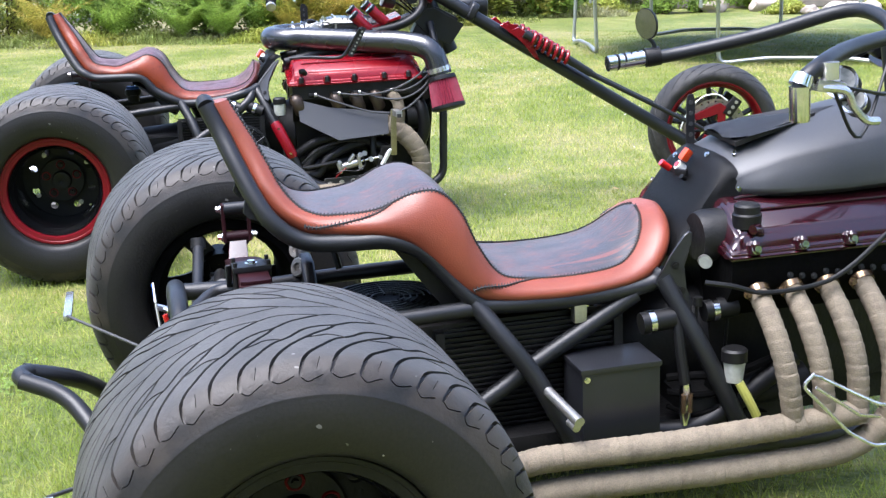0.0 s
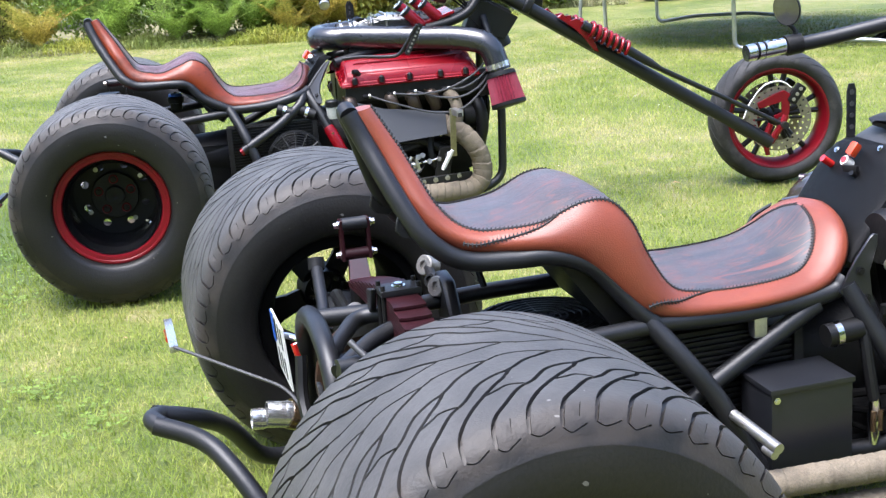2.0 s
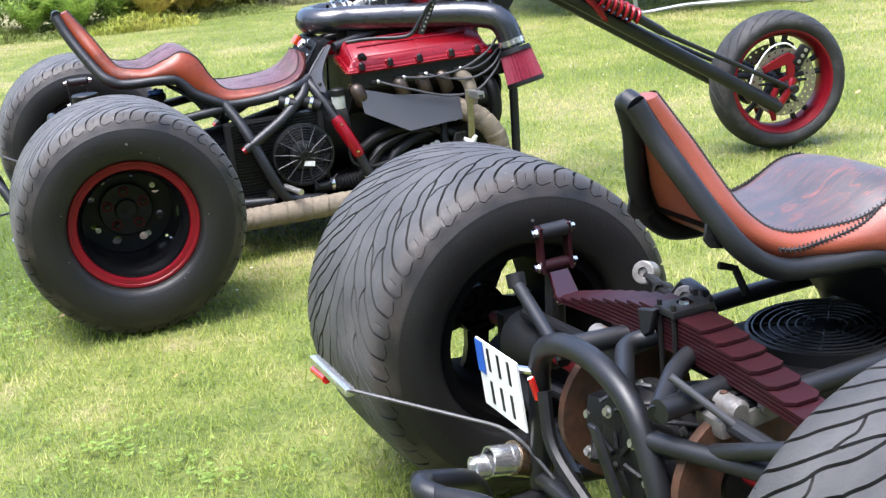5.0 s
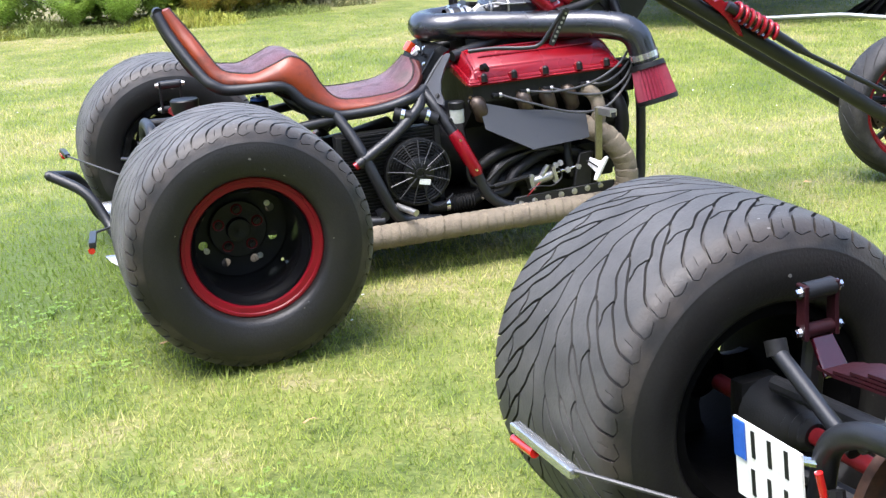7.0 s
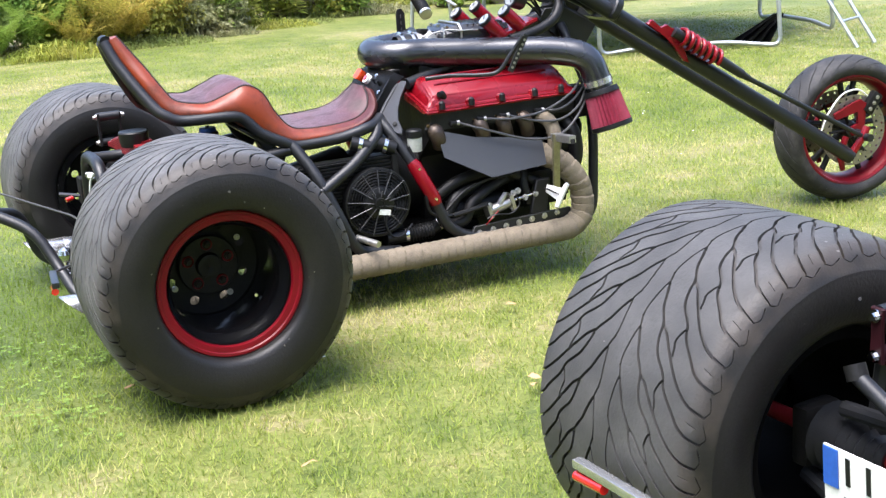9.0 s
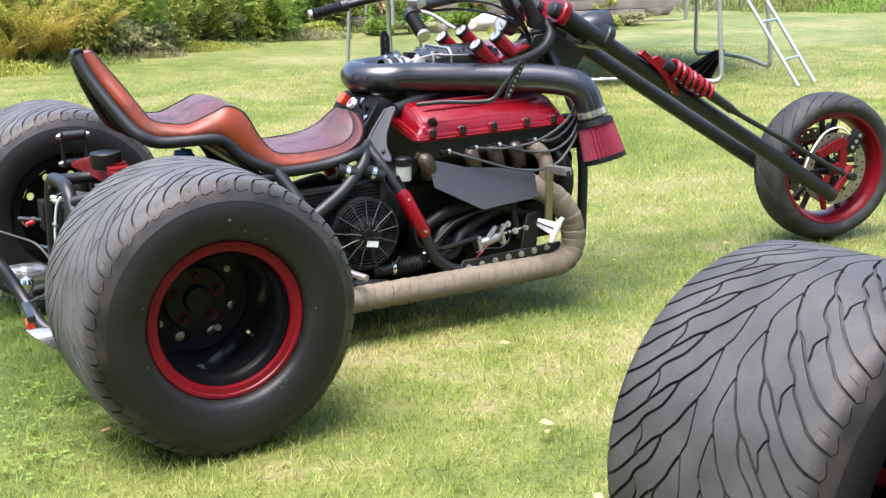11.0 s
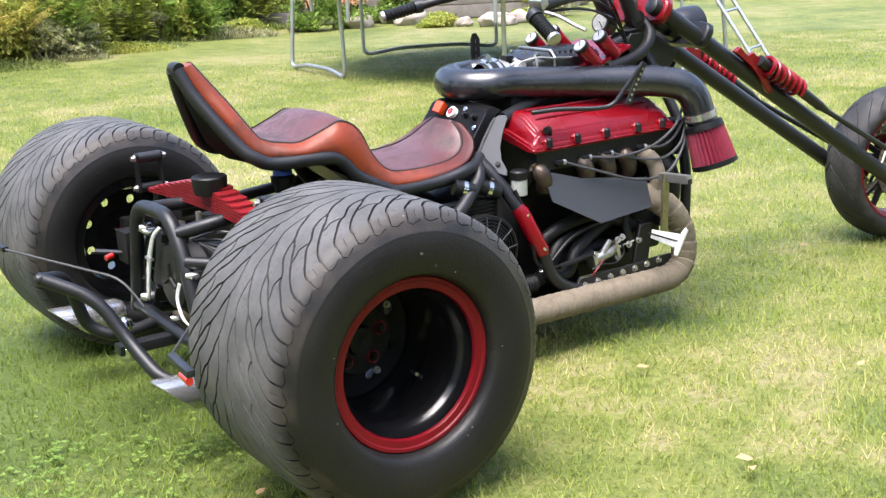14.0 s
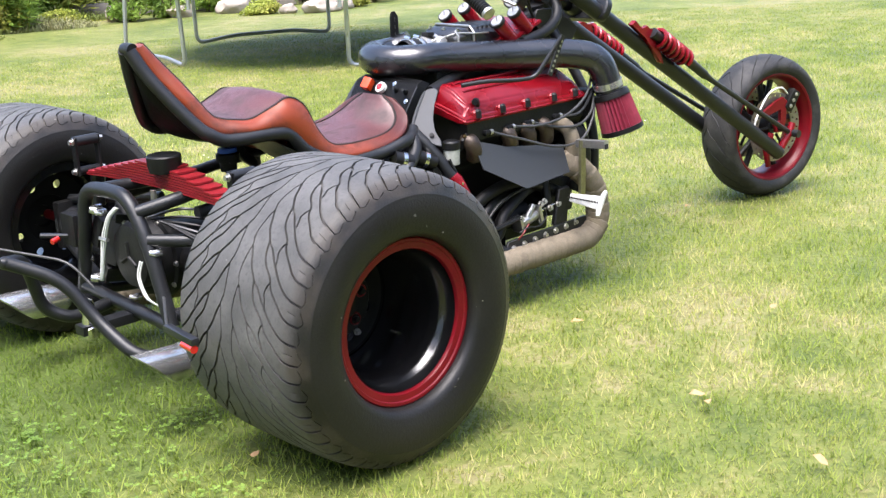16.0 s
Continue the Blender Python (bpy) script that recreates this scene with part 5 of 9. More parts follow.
# ---- the red trike ----
def red_trike(m):
    T = thing("trike_motorcycle", m, "matt black and red chopper trike with tan leather seat", "trike")
    steel_wheel(T, (0, -0.843, 0.3694), -1, RIMRED)
    steel_wheel(T, (0, 0.843, 0.346), 1, RIMRED)
    front_wheel(T, (3.117, -0.08, 0.2515), -10.84, RIMRED)
    F = BLACK
    # seat rails, which meet at the tip of the backrest
    rail = [(-0.072, -0.014, 0.979), (-0.046, -0.046, 0.911), (-0.004, -0.096, 0.831), (0.042, -0.146, 0.756), (0.074, -0.168, 0.726), (0.128, -0.178, 0.704), (0.272, -0.2, 0.702), (0.331, -0.2, 0.688), (0.383, -0.21, 0.633), (0.458, -0.22, 0.59), (0.518, -0.22, 0.569), (0.665, -0.23, 0.575), (0.765, -0.236, 0.596), (0.812, -0.215, 0.606), (0.845, -0.19, 0.622)]
    for s in (False, True):
        part("seat_rail", tube(smooth_line(mirrored(rail) if s else rail, 5), 0.02, 14), F, T)
    part("rail_tip", tube([(-0.067, -0.02, 0.982), (-0.069, 0, 0.984), (-0.067, 0.02, 0.982)], 0.02, 12), F, T)
    # shell behind the backrest
    bm = bmesh.new()
    rows = []
    for x, z, w, dx in ((-0.066, 0.965, 0.004, 0), (-0.046, 0.9, 0.026, 0), (-0.006, 0.824, 0.07, 0), (0.04, 0.745, 0.118, 0), (0.078, 0.708, 0.14, 0), (0.14, 0.685, 0.148, 0), (0.27, 0.685, 0.165, 0), (0.33, 0.665, 0.165, 0)):
        rows.append([bm.verts.new((x + 0.014, -w - 0.02, z + 0.012)), bm.verts.new((x, -w * 0.75, z)), bm.verts.new((x - 0.008, 0, z - 0.004)), bm.verts.new((x, w * 0.75, z)), bm.verts.new((x + 0.014, w + 0.02, z + 0.012))])
    for a, b in zip(rows, rows[1:]):
        for j in range(4):
            bm.faces.new((a[j], a[j + 1], b[j + 1], b[j]))
    bmesh.ops.solidify(bm, geom=bm.faces[:], thickness=0.004)
    part("seat_shell", bm, DARK, T)
    both("seat_strut", [(0.36, -0.17, 0.66), (0.42, -0.18, 0.56), (0.47, -0.2, 0.53)], 0.018, F, T)
    part("seat_support", plate([(0.28, -0.1, 0.675), (0.42, -0.1, 0.6), (0.46, -0.1, 0.55), (0.38, -0.1, 0.6)], (0, 1, 0), 0.2), F, T)
    both("rear_rail", [(0.53, -0.22, 0.562), (0.25, -0.22, 0.535), (-0.02, -0.2, 0.52)], 0.019, F, T)
    both("rear_diagonal", [(0.49, -0.22, 0.575), (0.533, -0.28, 0.493), (0.556, -0.318, 0.432), (0.596, -0.348, 0.32), (0.628, -0.35, 0.24), (0.665, -0.345, 0.178), (0.82, -0.34, 0.155)], 0.021, F, T)
    both("brace", [(0.825, -0.2, 0.612), (0.805, -0.25, 0.57), (0.69, -0.3, 0.488), (0.555, -0.325, 0.415)], 0.021, F, T)
    for s in (-1, 1):
        pg = part("brace_stub", tube([(0.56, s * 0.322, 0.418), (0.53, s * 0.322, 0.401)], 0.02, 14), F, T)
        part("stub_cap", tube([(0.53, s * 0.322, 0.401), (0.519, s * 0.322, 0.3945)], 0.016, 12), RED, pg, "red end cap")
    both("down_tube", [(0.835, -0.192, 0.618), (0.868, -0.25, 0.555), (0.917, -0.31, 0.447), (0.974, -0.335, 0.316), (1.01, -0.34, 0.215), (1.099, -0.34, 0.156), (1.25, -0.345, 0.15)], 0.021, F, T)
    for s in (-1, 1):
        part("red_sleeve", tube([(0.908, s * 0.302, 0.463), (0.915, s * 0.309, 0.45), (0.974, s * 0.335, 0.318), (0.978, s * 0.336, 0.304)], [0.0225, 0.026, 0.026, 0.0225], 16), RED, T)
        for p in ((0.922, 0.309 * s - 0.024, 0.44), (0.97, 0.333 * s - 0.024, 0.325)):
            hexbolt(T, (p[0], p[1] if s < 0 else p[1] + 0.048, p[2]), (0, s, 0), 0.005, 0.005)
        g = part("gusset", plate([(0.837, s * 0.188, 0.612), (0.885, s * 0.168, 0.668), (0.94, s * 0.152, 0.727), (0.949, s * 0.165, 0.738), (0.953, s * 0.195, 0.741), (0.949, s * 0.211, 0.733), (0.92, s * 0.219, 0.69), (0.896, s * 0.232, 0.647), (0.888, s * 0.247, 0.612), (0.895, s * 0.272, 0.582), (0.889, s * 0.279, 0.563), (0.874, s * 0.264, 0.568), (0.852, s * 0.217, 0.594)], (-0.58, 0.63 * s, 0.5), 0.008, 0.0025), TANK, T)
        part("gusset_bead", tube([(0.834, s * 0.19, 0.612), (0.882, s * 0.17, 0.669), (0.938, s * 0.154, 0.73)], 0.0055, 8), TANK, g)
        hexbolt(g, (0.876, s * 0.248, 0.6), (-0.58, 0.63 * s, 0.5), 0.006, 0.006, DARK)
        part("engine_rail", plate([(1.09, s * 0.345, 0.14), (1.5, s * 0.35, 0.14), (1.53, s * 0.35, 0.16), (1.53, s * 0.35, 0.205), (1.12, s * 0.345, 0.195)], (0, 1, 0), 0.012, 0.002), F, T)
        for i in range(7):
            hexbolt(T, (1.14 + i * 0.055, s * 0.352, 0.168 + 0.004 * i), (0, s, 0), 0.008, 0.011, ALU)
    both("front_down_tube", [(1.69, -0.06, 0.86), (1.72, -0.2, 0.62), (1.706, -0.25, 0.44), (1.694, -0.25, 0.146), (1.6, -0.28, 0.1), (1.4, -0.3, 0.1)], 0.019, F, T)
    both("backbone", [(0.98, -0.14, 0.72), (1.25, -0.07, 0.77), (1.52, -0.03, 0.86), (1.66, -0.02, 0.9)], 0.021, F, T)
    both("cross_member", [(0.61, -0.34, 0.2), (0.61, 0.0, 0.2)], 0.018, F, T)
    # neck
    for s in (-1, 1):
        part("neck_plate", plate([(1.6, s * 0.05, 0.885), (1.63, s * 0.045, 0.928), (1.72, s * 0.045, 0.925), (1.86, s * 0.045, 0.84), (1.79, s * 0.045, 0.745), (1.69, s * 0.05, 0.79)], (0, 1, 0), 0.01, 0.002), F, T)
    part("breather_hose", tube(smooth_line([(1.66, -0.075, 0.975), (1.645, -0.13, 0.94), (1.6, -0.16, 0.895), (1.52, -0.175, 0.862), (1.4, -0.18, 0.84)], 6), 0.02, 12), HOSE, T)
    part("neck_tube", rod((1.79, 0, 0.71), (1.69, 0, 0.95), 0.045, seg=20), F, T)
    part("neck_cover", box((1.72, 0, 0.84), (0.18, 0.085, 0.17), (0, 30, 0), 0.02), SATIN, T)
    springer_fork(T, (1.72, 0.01, 1.0), (3.117, -0.08, 0.2515), -4.4, RED, 0.138, (-0.082, -0.01, -0.097))
    part("headlight", lathe([(-0.09, 0.03), (-0.06, 0.055), (0.0, 0.068), (0.05, 0.07), (0.055, 0.064), (0.05, 0.001)], (1.92, -0.02, 0.93), "x", 28), SATIN, T, "black round headlight shell")
    # handlebar
    for s in (-1, 1):
        part("riser", rod((1.60, s * 0.07 - 0.03, 0.98), (1.545, s * 0.07 - 0.03, 1.09), 0.026), BLACK, T)
        part("riser_cap", lathe([(-0.02, 0.001), (-0.02, 0.03), (0.02, 0.03), (0.02, 0.001)], (1.6, s * 0.07 - 0.03, 0.985), "y", 20), DARK, T)
    part("handlebar", tube(smooth_line([(0.925, -0.465, 1.012), (0.932, -0.375, 1.065), (0.975, -0.35, 1.085), (1.113, -0.33, 1.107), (1.3, -0.24, 1.15), (1.44, -0.12, 1.165), (1.51, -0.09, 1.13), (1.545, -0.08, 1.09), (1.55, -0.03, 1.088), (1.555, 0.02, 1.09), (1.52, 0.06, 1.14), (1.48, 0.2, 1.17), (1.36, 0.38, 1.1), (1.2, 0.49, 1.06), (1.02, 0.55, 1.02)], 5), 0.0165, 12), BLACK, T)
    for a, b in (((0.924, -0.475, 1.007), (0.931, -0.39, 1.057)), ((0.99, 0.56, 1.012), (1.1, 0.525, 1.038))):
        a, b = Vector(a), Vector(b)
        g = part("grip", tube([a.lerp(b, i / 18) for i in range(19)], [0.023 if i % 2 else 0.019 for i in range(19)], 14), HOSE, T, "ribbed black rubber grip")
        part("grip_collar", rod(b, b.lerp(a, -0.22), 0.025), BLACK, g)
        e = (a - b).normalized()
        part("bar_end", tube([a, a + e * 0.012, a + e * 0.016], [0.0215, 0.0215, 0.014], 18), ALU, g, "dull metal bar end")
    part("brake_lever", tube(smooth_line([(0.97, -0.37, 1.075), (1.0, -0.41, 1.06), (1.02, -0.46, 1.035), (1.03, -0.5, 1.02)], 5), 0.006, 8), ALU, T)
    part("master_cylinder", box((0.965, -0.36, 1.1), (0.045, 0.045, 0.035), (0, -20, 20), 0.008), ALU, T)
    # seat
    st = [(-0.052, 0.988, 0.02, -0.026, 0.996, 0.012, 0.003), (-0.019, 0.921, 0.05, 0.02, 0.926, 0.045, 0.003), (0.008, 0.875, 0.08, 0.05, 0.878, 0.074, 0.003), (0.035, 0.829, 0.11, 0.077, 0.83, 0.1, 0.002), (0.074, 0.76, 0.14, 0.11, 0.778, 0.124, 0.002), (0.111, 0.729, 0.16, 0.138, 0.763, 0.138, 0.002), (0.16, 0.72, 0.18, 0.168, 0.757, 0.15, 0.005), (0.22, 0.718, 0.195, 0.225, 0.752, 0.158, 0.01), (0.285, 0.716, 0.2, 0.302, 0.778, 0.165, 0.016), (0.338, 0.7, 0.203, 0.36, 0.797, 0.168, 0.014), (0.39, 0.65, 0.208, 0.416, 0.766, 0.17, 0.006), (0.43, 0.615, 0.213, 0.458, 0.69, 0.17, 0.002), (0.48, 0.594, 0.218, 0.502, 0.635, 0.172, 0.002), (0.54, 0.585, 0.222, 0.555, 0.618, 0.176, 0.006), (0.66, 0.59, 0.226, 0.66, 0.617, 0.178, 0.012), (0.76, 0.612, 0.218, 0.75, 0.626, 0.17, 0.02), (0.815, 0.64, 0.195, 0.808, 0.652, 0.148, 0.026), (0.845, 0.675, 0.155, 0.836, 0.69, 0.105, 0.02), (0.856, 0.712, 0.085, 0.842, 0.722, 0.05, 0.008)]
    seat(T, st, TAN, BROWN)
    # switch panel in front of the seat
    cw = cowl(T, [((0.79, 0.6), (0.8, 0.152, 0.6), (0.83, 0.158, 0.585)), ((0.826, 0.647), (0.832, 0.152, 0.647), (0.86, 0.158, 0.63)), ((0.866, 0.703), (0.872, 0.152, 0.702), (0.9, 0.158, 0.685)), ((0.9, 0.751), (0.905, 0.152, 0.75), (0.935, 0.158, 0.732)), ((0.907, 0.758), (0.911, 0.149, 0.756), (0.945, 0.156, 0.74)), ((0.94, 0.768), (0.94, 0.145, 0.765), (0.97, 0.15, 0.75))], "black sheet cowl with switches")
    part("fold_bead", tube([(0.803, -0.154, 0.603), (0.833, -0.154, 0.647), (0.907, -0.154, 0.75)], 0.003, 8), SATIN, cw)
    part("kill_switch", along(box((0, 0, 0.012), (0.036, 0.042, 0.03), (0, 10, 0), 0.009), (0.888, 0.066, 0.738), (0.8, 0.066, 0.808)), ORANGE, T, "bright orange-red switch cover")
    k = part("key_switch", along(lathe([(0, 0.02), (0.014, 0.02), (0.016, 0.016), (0.016, 0.001)], axis="z", seg=20), (0.887, 0.0, 0.733), (0.877, 0.0, 0.741)), WHITE, T, "round red and white ignition switch")
    part("switch_dot", along(lathe([(0.0165, 0.012), (0.019, 0.011), (0.019, 0.001)], axis="z", seg=16), (0.887, 0.0, 0.733), (0.877, 0.0, 0.741)), REDLENS, k)
    for y, z in ((-0.072, 0.733), (-0.12, 0.731)):
        x = 0.889 + (z - 0.735) * 0.7
        tg = part("toggle", tube([(x, y, z), (x - 0.008, y, z + 0.006), (x - 0.0082, y, z + 0.0062), (x - 0.02, y - 0.006, z + 0.012)], [0.01, 0.0095, 0.005, 0.0055], 10), HOSE, T)
    for y, z in ((-0.138, 0.705), (0.085, 0.702), (-0.05, 0.752)):
        hexbolt(cw, (0.866 + (z - 0.703) * 0.7, y, z), (-0.8, 0, 0.6), 0.006, 0.005)
    # engine
    part("engine_block", box((1.31, 0, 0.42), (0.61, 0.33, 0.48), (0, 0, 0), 0.02), DARK, T, "oily black eight-cylinder engine block")
    part("timing_cover", box((1.6, 0, 0.4), (0.07, 0.36, 0.4), (0, 0, 0), 0.03), DARK, T)
    part("engine_mount", box((1.48, 0, 0.27), (0.2, 0.5, 0.14), (0, 0, 0), 0.02), DARK, T)
    part("oil_pan", box((1.32, 0, 0.145), (0.5, 0.26, 0.07), (0, 0, 0), 0.02), DARK, T)
    part("bellhousing", lathe([(0.73, 0.1), (0.85, 0.14), (0.98, 0.165), (1.005, 0.17)], (0, 0, 0.36), "x", 28), DARK, T)
    for s in (-1, 1):
        bm = bmesh.new()
        sec = [(0.16, 0.44), (0.255, 0.52), (0.29, 0.56), (0.29, 0.622), (0.09, 0.65)]
        a = [bm.verts.new((1.0, s * y, z)) for y, z in sec]
        b = [bm.verts.new((1.6, s * y, z)) for y, z in sec]
        bm.faces.new(a)
        bm.faces.new(b[::-1])
        for j in range(5):
            bm.faces.new((a[j], a[(j + 1) % 5], b[(j + 1) % 5], b[j]))
        part("head_casting", bm, DARK, T)
        valve_cover(T, 0.98, 1.61, s, 0.0, RED, DARK)
        for i in range(4):
            p = Vector(((1.01, 1.19, 1.285, 1.375)[i], s * 0.258, 0.562))
            b = part("exhaust_stub", tube(smooth_line([p, p + Vector((0.006, s * 0.026, -0.004)), p + Vector((0.014, s * 0.035, -0.03)), p + Vector((0.026, s * 0.022, -0.06))], 4), [0.024, 0.026, 0.028, 0.029, 0.03, 0.03, 0.029, 0.028, 0.028, 0.028, 0.028, 0.028, 0.028], 18), STUB, T, "scorched brown exhaust stub")
            part("stub_flange", tube([p + Vector((0.0, s * 0.012, 0.0)), p + Vector((0.002, s * 0.02, -0.002))], 0.034, 6), DARK, b)
            hexbolt(b, p + Vector((-0.02, s * 0.026, 0.02)), (0, s, 0), 0.005, 0.006, BRASS)
            q = Vector(((1.075, 1.185, 1.28, 1.43)[i], s * 0.275, 0.582))
            w = part("plug_boot", tube([q, q + Vector((0.006, s * 0.02, -0.004)), q + Vector((0.03, s * 0.024, -0.002))], [0.009, 0.012, 0.008], 10), DARK, T)
            run = (((1.2, 0.338, 0.545), (1.37, 0.36, 0.49), (1.5, 0.365, 0.495), (1.6, 0.335, 0.56), (1.66, 0.29, 0.62)), ((1.32, 0.325, 0.57), (1.45, 0.335, 0.585), (1.57, 0.325, 0.635), (1.655, 0.285, 0.7)), ((1.4, 0.33, 0.552), (1.5, 0.35, 0.545), (1.59, 0.335, 0.58), (1.66, 0.29, 0.64)), ((1.51, 0.33, 0.58), (1.58, 0.32, 0.605), (1.66, 0.288, 0.66)))[i]
            part("ignition_wire", tube(smooth_line([q + Vector((0.03, s * 0.024, -0.002)), *[(u, s * v, z) for u, v, z in run]], 6), 0.0048, 8), WIRE, w)
            part("boot_collar", tube([q + Vector((0.024, s * 0.023, -0.002)), q + Vector((0.034, s * 0.0245, -0.002))], 0.0095, 10), ALU, w)
        part("heat_shield", plate([(1.02, s * 0.29, 0.563), (1.16, s * 0.312, 0.52), (1.43, s * 0.332, 0.484), (1.425, s * 0.368, 0.388), (1.193, s * 0.374, 0.374), (1.022, s * 0.338, 0.468)], (0, 1, 0.4 * s), 0.004), TANK, T, "grey-black sheet metal heat shield")
        # exhaust
        line = smooth_line([(1.3, s * 0.25, 0.43), (1.37, s * 0.265, 0.43), (1.43, s * 0.3, 0.42), (1.49, s * 0.35, 0.388), (1.54, s * 0.37, 0.33), (1.57, s * 0.37, 0.265), (1.57, s * 0.37, 0.18), (1.518, s * 0.37, 0.132), (1.43, s * 0.37, 0.126), (1.3, s * 0.37, 0.127), (1.0, s * 0.37, 0.13), (0.6, s * 0.37, 0.134), (0.3, s * 0.36, 0.13), (0.0, s * 0.4, 0.13)], 6)
        part("header_pipe", tube(smooth_line([(1.455, s * 0.27, 0.56), (1.477, s * 0.315, 0.535), (1.485, s * 0.335, 0.48), (1.475, s * 0.335, 0.41)], 5), 0.027, 16), WRAP, T, "last exhaust header bound in brown heat wrap")
        part("exhaust_pipe", wrapped(line, 0.0425, 24, 0.034, 1.0), WRAP, T, "exhaust pipe bound in brown heat wrap")
        part("exhaust_tail", tube([(0.0, s * 0.4, 0.13), (-0.22, s * 0.41, 0.165)], 0.034, 16), DARK, T)
        tailpipe(T, (-0.16, s * 0.405, 0.178), (-0.335, s * 0.405, 0.186), 0.05, 0.06, SILVER)
    # distributor end, belts and pulleys at the front
    part("pulley", lathe([(1.62, 0.001), (1.62, 0.085), (1.635, 0.09), (1.64, 0.08), (1.65, 0.09), (1.66, 0.085), (1.66, 0.001)], (0, 0, 0.27), "x", 32), DARK, T)
    part("pulley", lathe([(1.62, 0.001), (1.62, 0.06), (1.635, 0.065), (1.64, 0.055), (1.65, 0.06), (1.66, 0.001)], (0, -0.18, 0.47), "x", 28), DARK, T)
    part("drive_belt", tube(smooth_line([(1.645, 0.09, 0.25), (1.645, 0, 0.18), (1.645, -0.09, 0.25), (1.645, -0.25, 0.47), (1.645, -0.18, 0.535), (1.645, -0.1, 0.5)], 6, True), 0.009, 8, closed=True), HOSE, T)
    part("alternator", lathe([(1.52, 0.03), (1.53, 0.06), (1.6, 0.062), (1.61, 0.04), (1.61, 0.001)], (0, -0.22, 0.44), "x", 24), DARK, T)
    part("ignition_coil_pack", box((1.63, -0.26, 0.59), (0.05, 0.07, 0.12)), DARK, T)
    # small things low on the engine's side
    for s in (-1,):
        part("starter_motor", rod((1.05, s * 0.25, 0.24), (1.3, s * 0.25, 0.25), 0.042), DARK, T)
        pb = part("pump_body", tube([(1.185, s * 0.33, 0.236), (1.195, s * 0.33, 0.238), (1.275, s * 0.332, 0.258), (1.29, s * 0.332, 0.262)], [0.013, 0.019, 0.019, 0.013], 16), ALU, T, "small bright pump with fittings")
        part("pump_flange", box((1.19, s * 0.33, 0.237), (0.014, 0.05, 0.05), (0, -14, 0), 0.004), ALU, pb)
        part("pump_flange", box((1.285, s * 0.332, 0.262), (0.014, 0.05, 0.062), (0, -14, 0), 0.004), ALU, pb)
        part("pump_fitting", tube([(1.235, s * 0.335, 0.255), (1.245, s * 0.338, 0.275), (1.262, s * 0.34, 0.298)], [0.013, 0.011, 0.009], 10), ALU, pb)
        part("pump_fitting", rod((1.292, s * 0.332, 0.263), (1.385, s * 0.335, 0.276), 0.006), CHROME, pb)
        for q in ((1.19, 0.262), (1.29, 0.294), (1.31, 0.3), (1.29, 0.236), (1.385, 0.277), (1.34, 0.27)):
            hexbolt(pb, (q[0], s * 0.345, q[1]), (0, s, 0.2), 0.008, 0.012, ALU)
        part("pump_wire", tube(smooth_line([(1.175, s * 0.35, 0.215), (1.21, s * 0.36, 0.228), (1.27, s * 0.36, 0.222), (1.31, s * 0.355, 0.25), (1.3, s * 0.35, 0.285)], 5), 0.0035, 6), HOSE, pb)
        part("pump_wire", tube(smooth_line([(1.165, s * 0.345, 0.185), (1.18, s * 0.36, 0.21), (1.22, s * 0.355, 0.24)], 5), 0.0028, 6), LEAFRED, pb)
        part("lower_hose", tube(smooth_line([(1.0, s * 0.3, 0.215), (1.09, s * 0.32, 0.215), (1.14, s * 0.31, 0.28), (1.25, s * 0.29, 0.33), (1.33, s * 0.27, 0.34)], 6), 0.021, 14), DARK, T)
        part("lower_hose", tube(smooth_line([(1.0, s * 0.26, 0.3), (1.1, s * 0.28, 0.36), (1.25, s * 0.28, 0.375), (1.38, s * 0.3, 0.33), (1.44, s * 0.31, 0.3)], 6), 0.022, 14), DARK, T)
        part("lower_hose", tube(smooth_line([(1.36, s * 0.3, 0.37), (1.355, s * 0.32, 0.3), (1.37, s * 0.32, 0.24)], 6), 0.017, 12), HOSE, T)
        part("hard_line", tube(smooth_line([(1.04, s * 0.345, 0.25), (1.12, s * 0.35, 0.262), (1.18, s * 0.345, 0.27)], 6), 0.009, 8), HOSE, T)
        part("hard_line", tube(smooth_line([(1.02, s * 0.33, 0.27), (1.1, s * 0.33, 0.33), (1.2, s * 0.33, 0.36), (1.3, s * 0.325, 0.36)], 6), 0.006, 8), HOSE, T)
        part("pedal_pivot", plate([(1.36, s * 0.34, 0.2), (1.43, s * 0.34, 0.2), (1.45, s * 0.34, 0.33), (1.39, s * 0.34, 0.33)], (0, 1, 0), 0.02, 0.004), DARK, T)
        part("fuel_clip", rod((1.4, s * 0.335, 0.385), (1.4, s * 0.35, 0.385), 0.007), ALU, T)
        part("charge_hose", tube(smooth_line([(1.57, s * 0.2, 0.55), (1.6, s * 0.27, 0.48), (1.605, s * 0.28, 0.38), (1.57, s * 0.26, 0.28)], 6), 0.028, 14), HOSE, T)
        part("oil_filter", rod((1.38, s * 0.2, 0.28), (1.42, s * 0.3, 0.27), 0.048, seg=20), HOSE, T)
        part("coolant_hose", tube(smooth_line([(0.78, s * 0.31, 0.2), (0.95, s * 0.3, 0.2), (1.03, s * 0.29, 0.23), (1.1, s * 0.28, 0.31), (1.25, s * 0.25, 0.33), (1.36, s * 0.22, 0.33)], 6), 0.024, 14), HOSE, T)
        hose_clamp(T, (0.86, s * 0.306, 0.2), (1, 0, 0), 0.028)
        hose_clamp(T, (1.0, s * 0.295, 0.215), (1, 0, 0.4), 0.028)
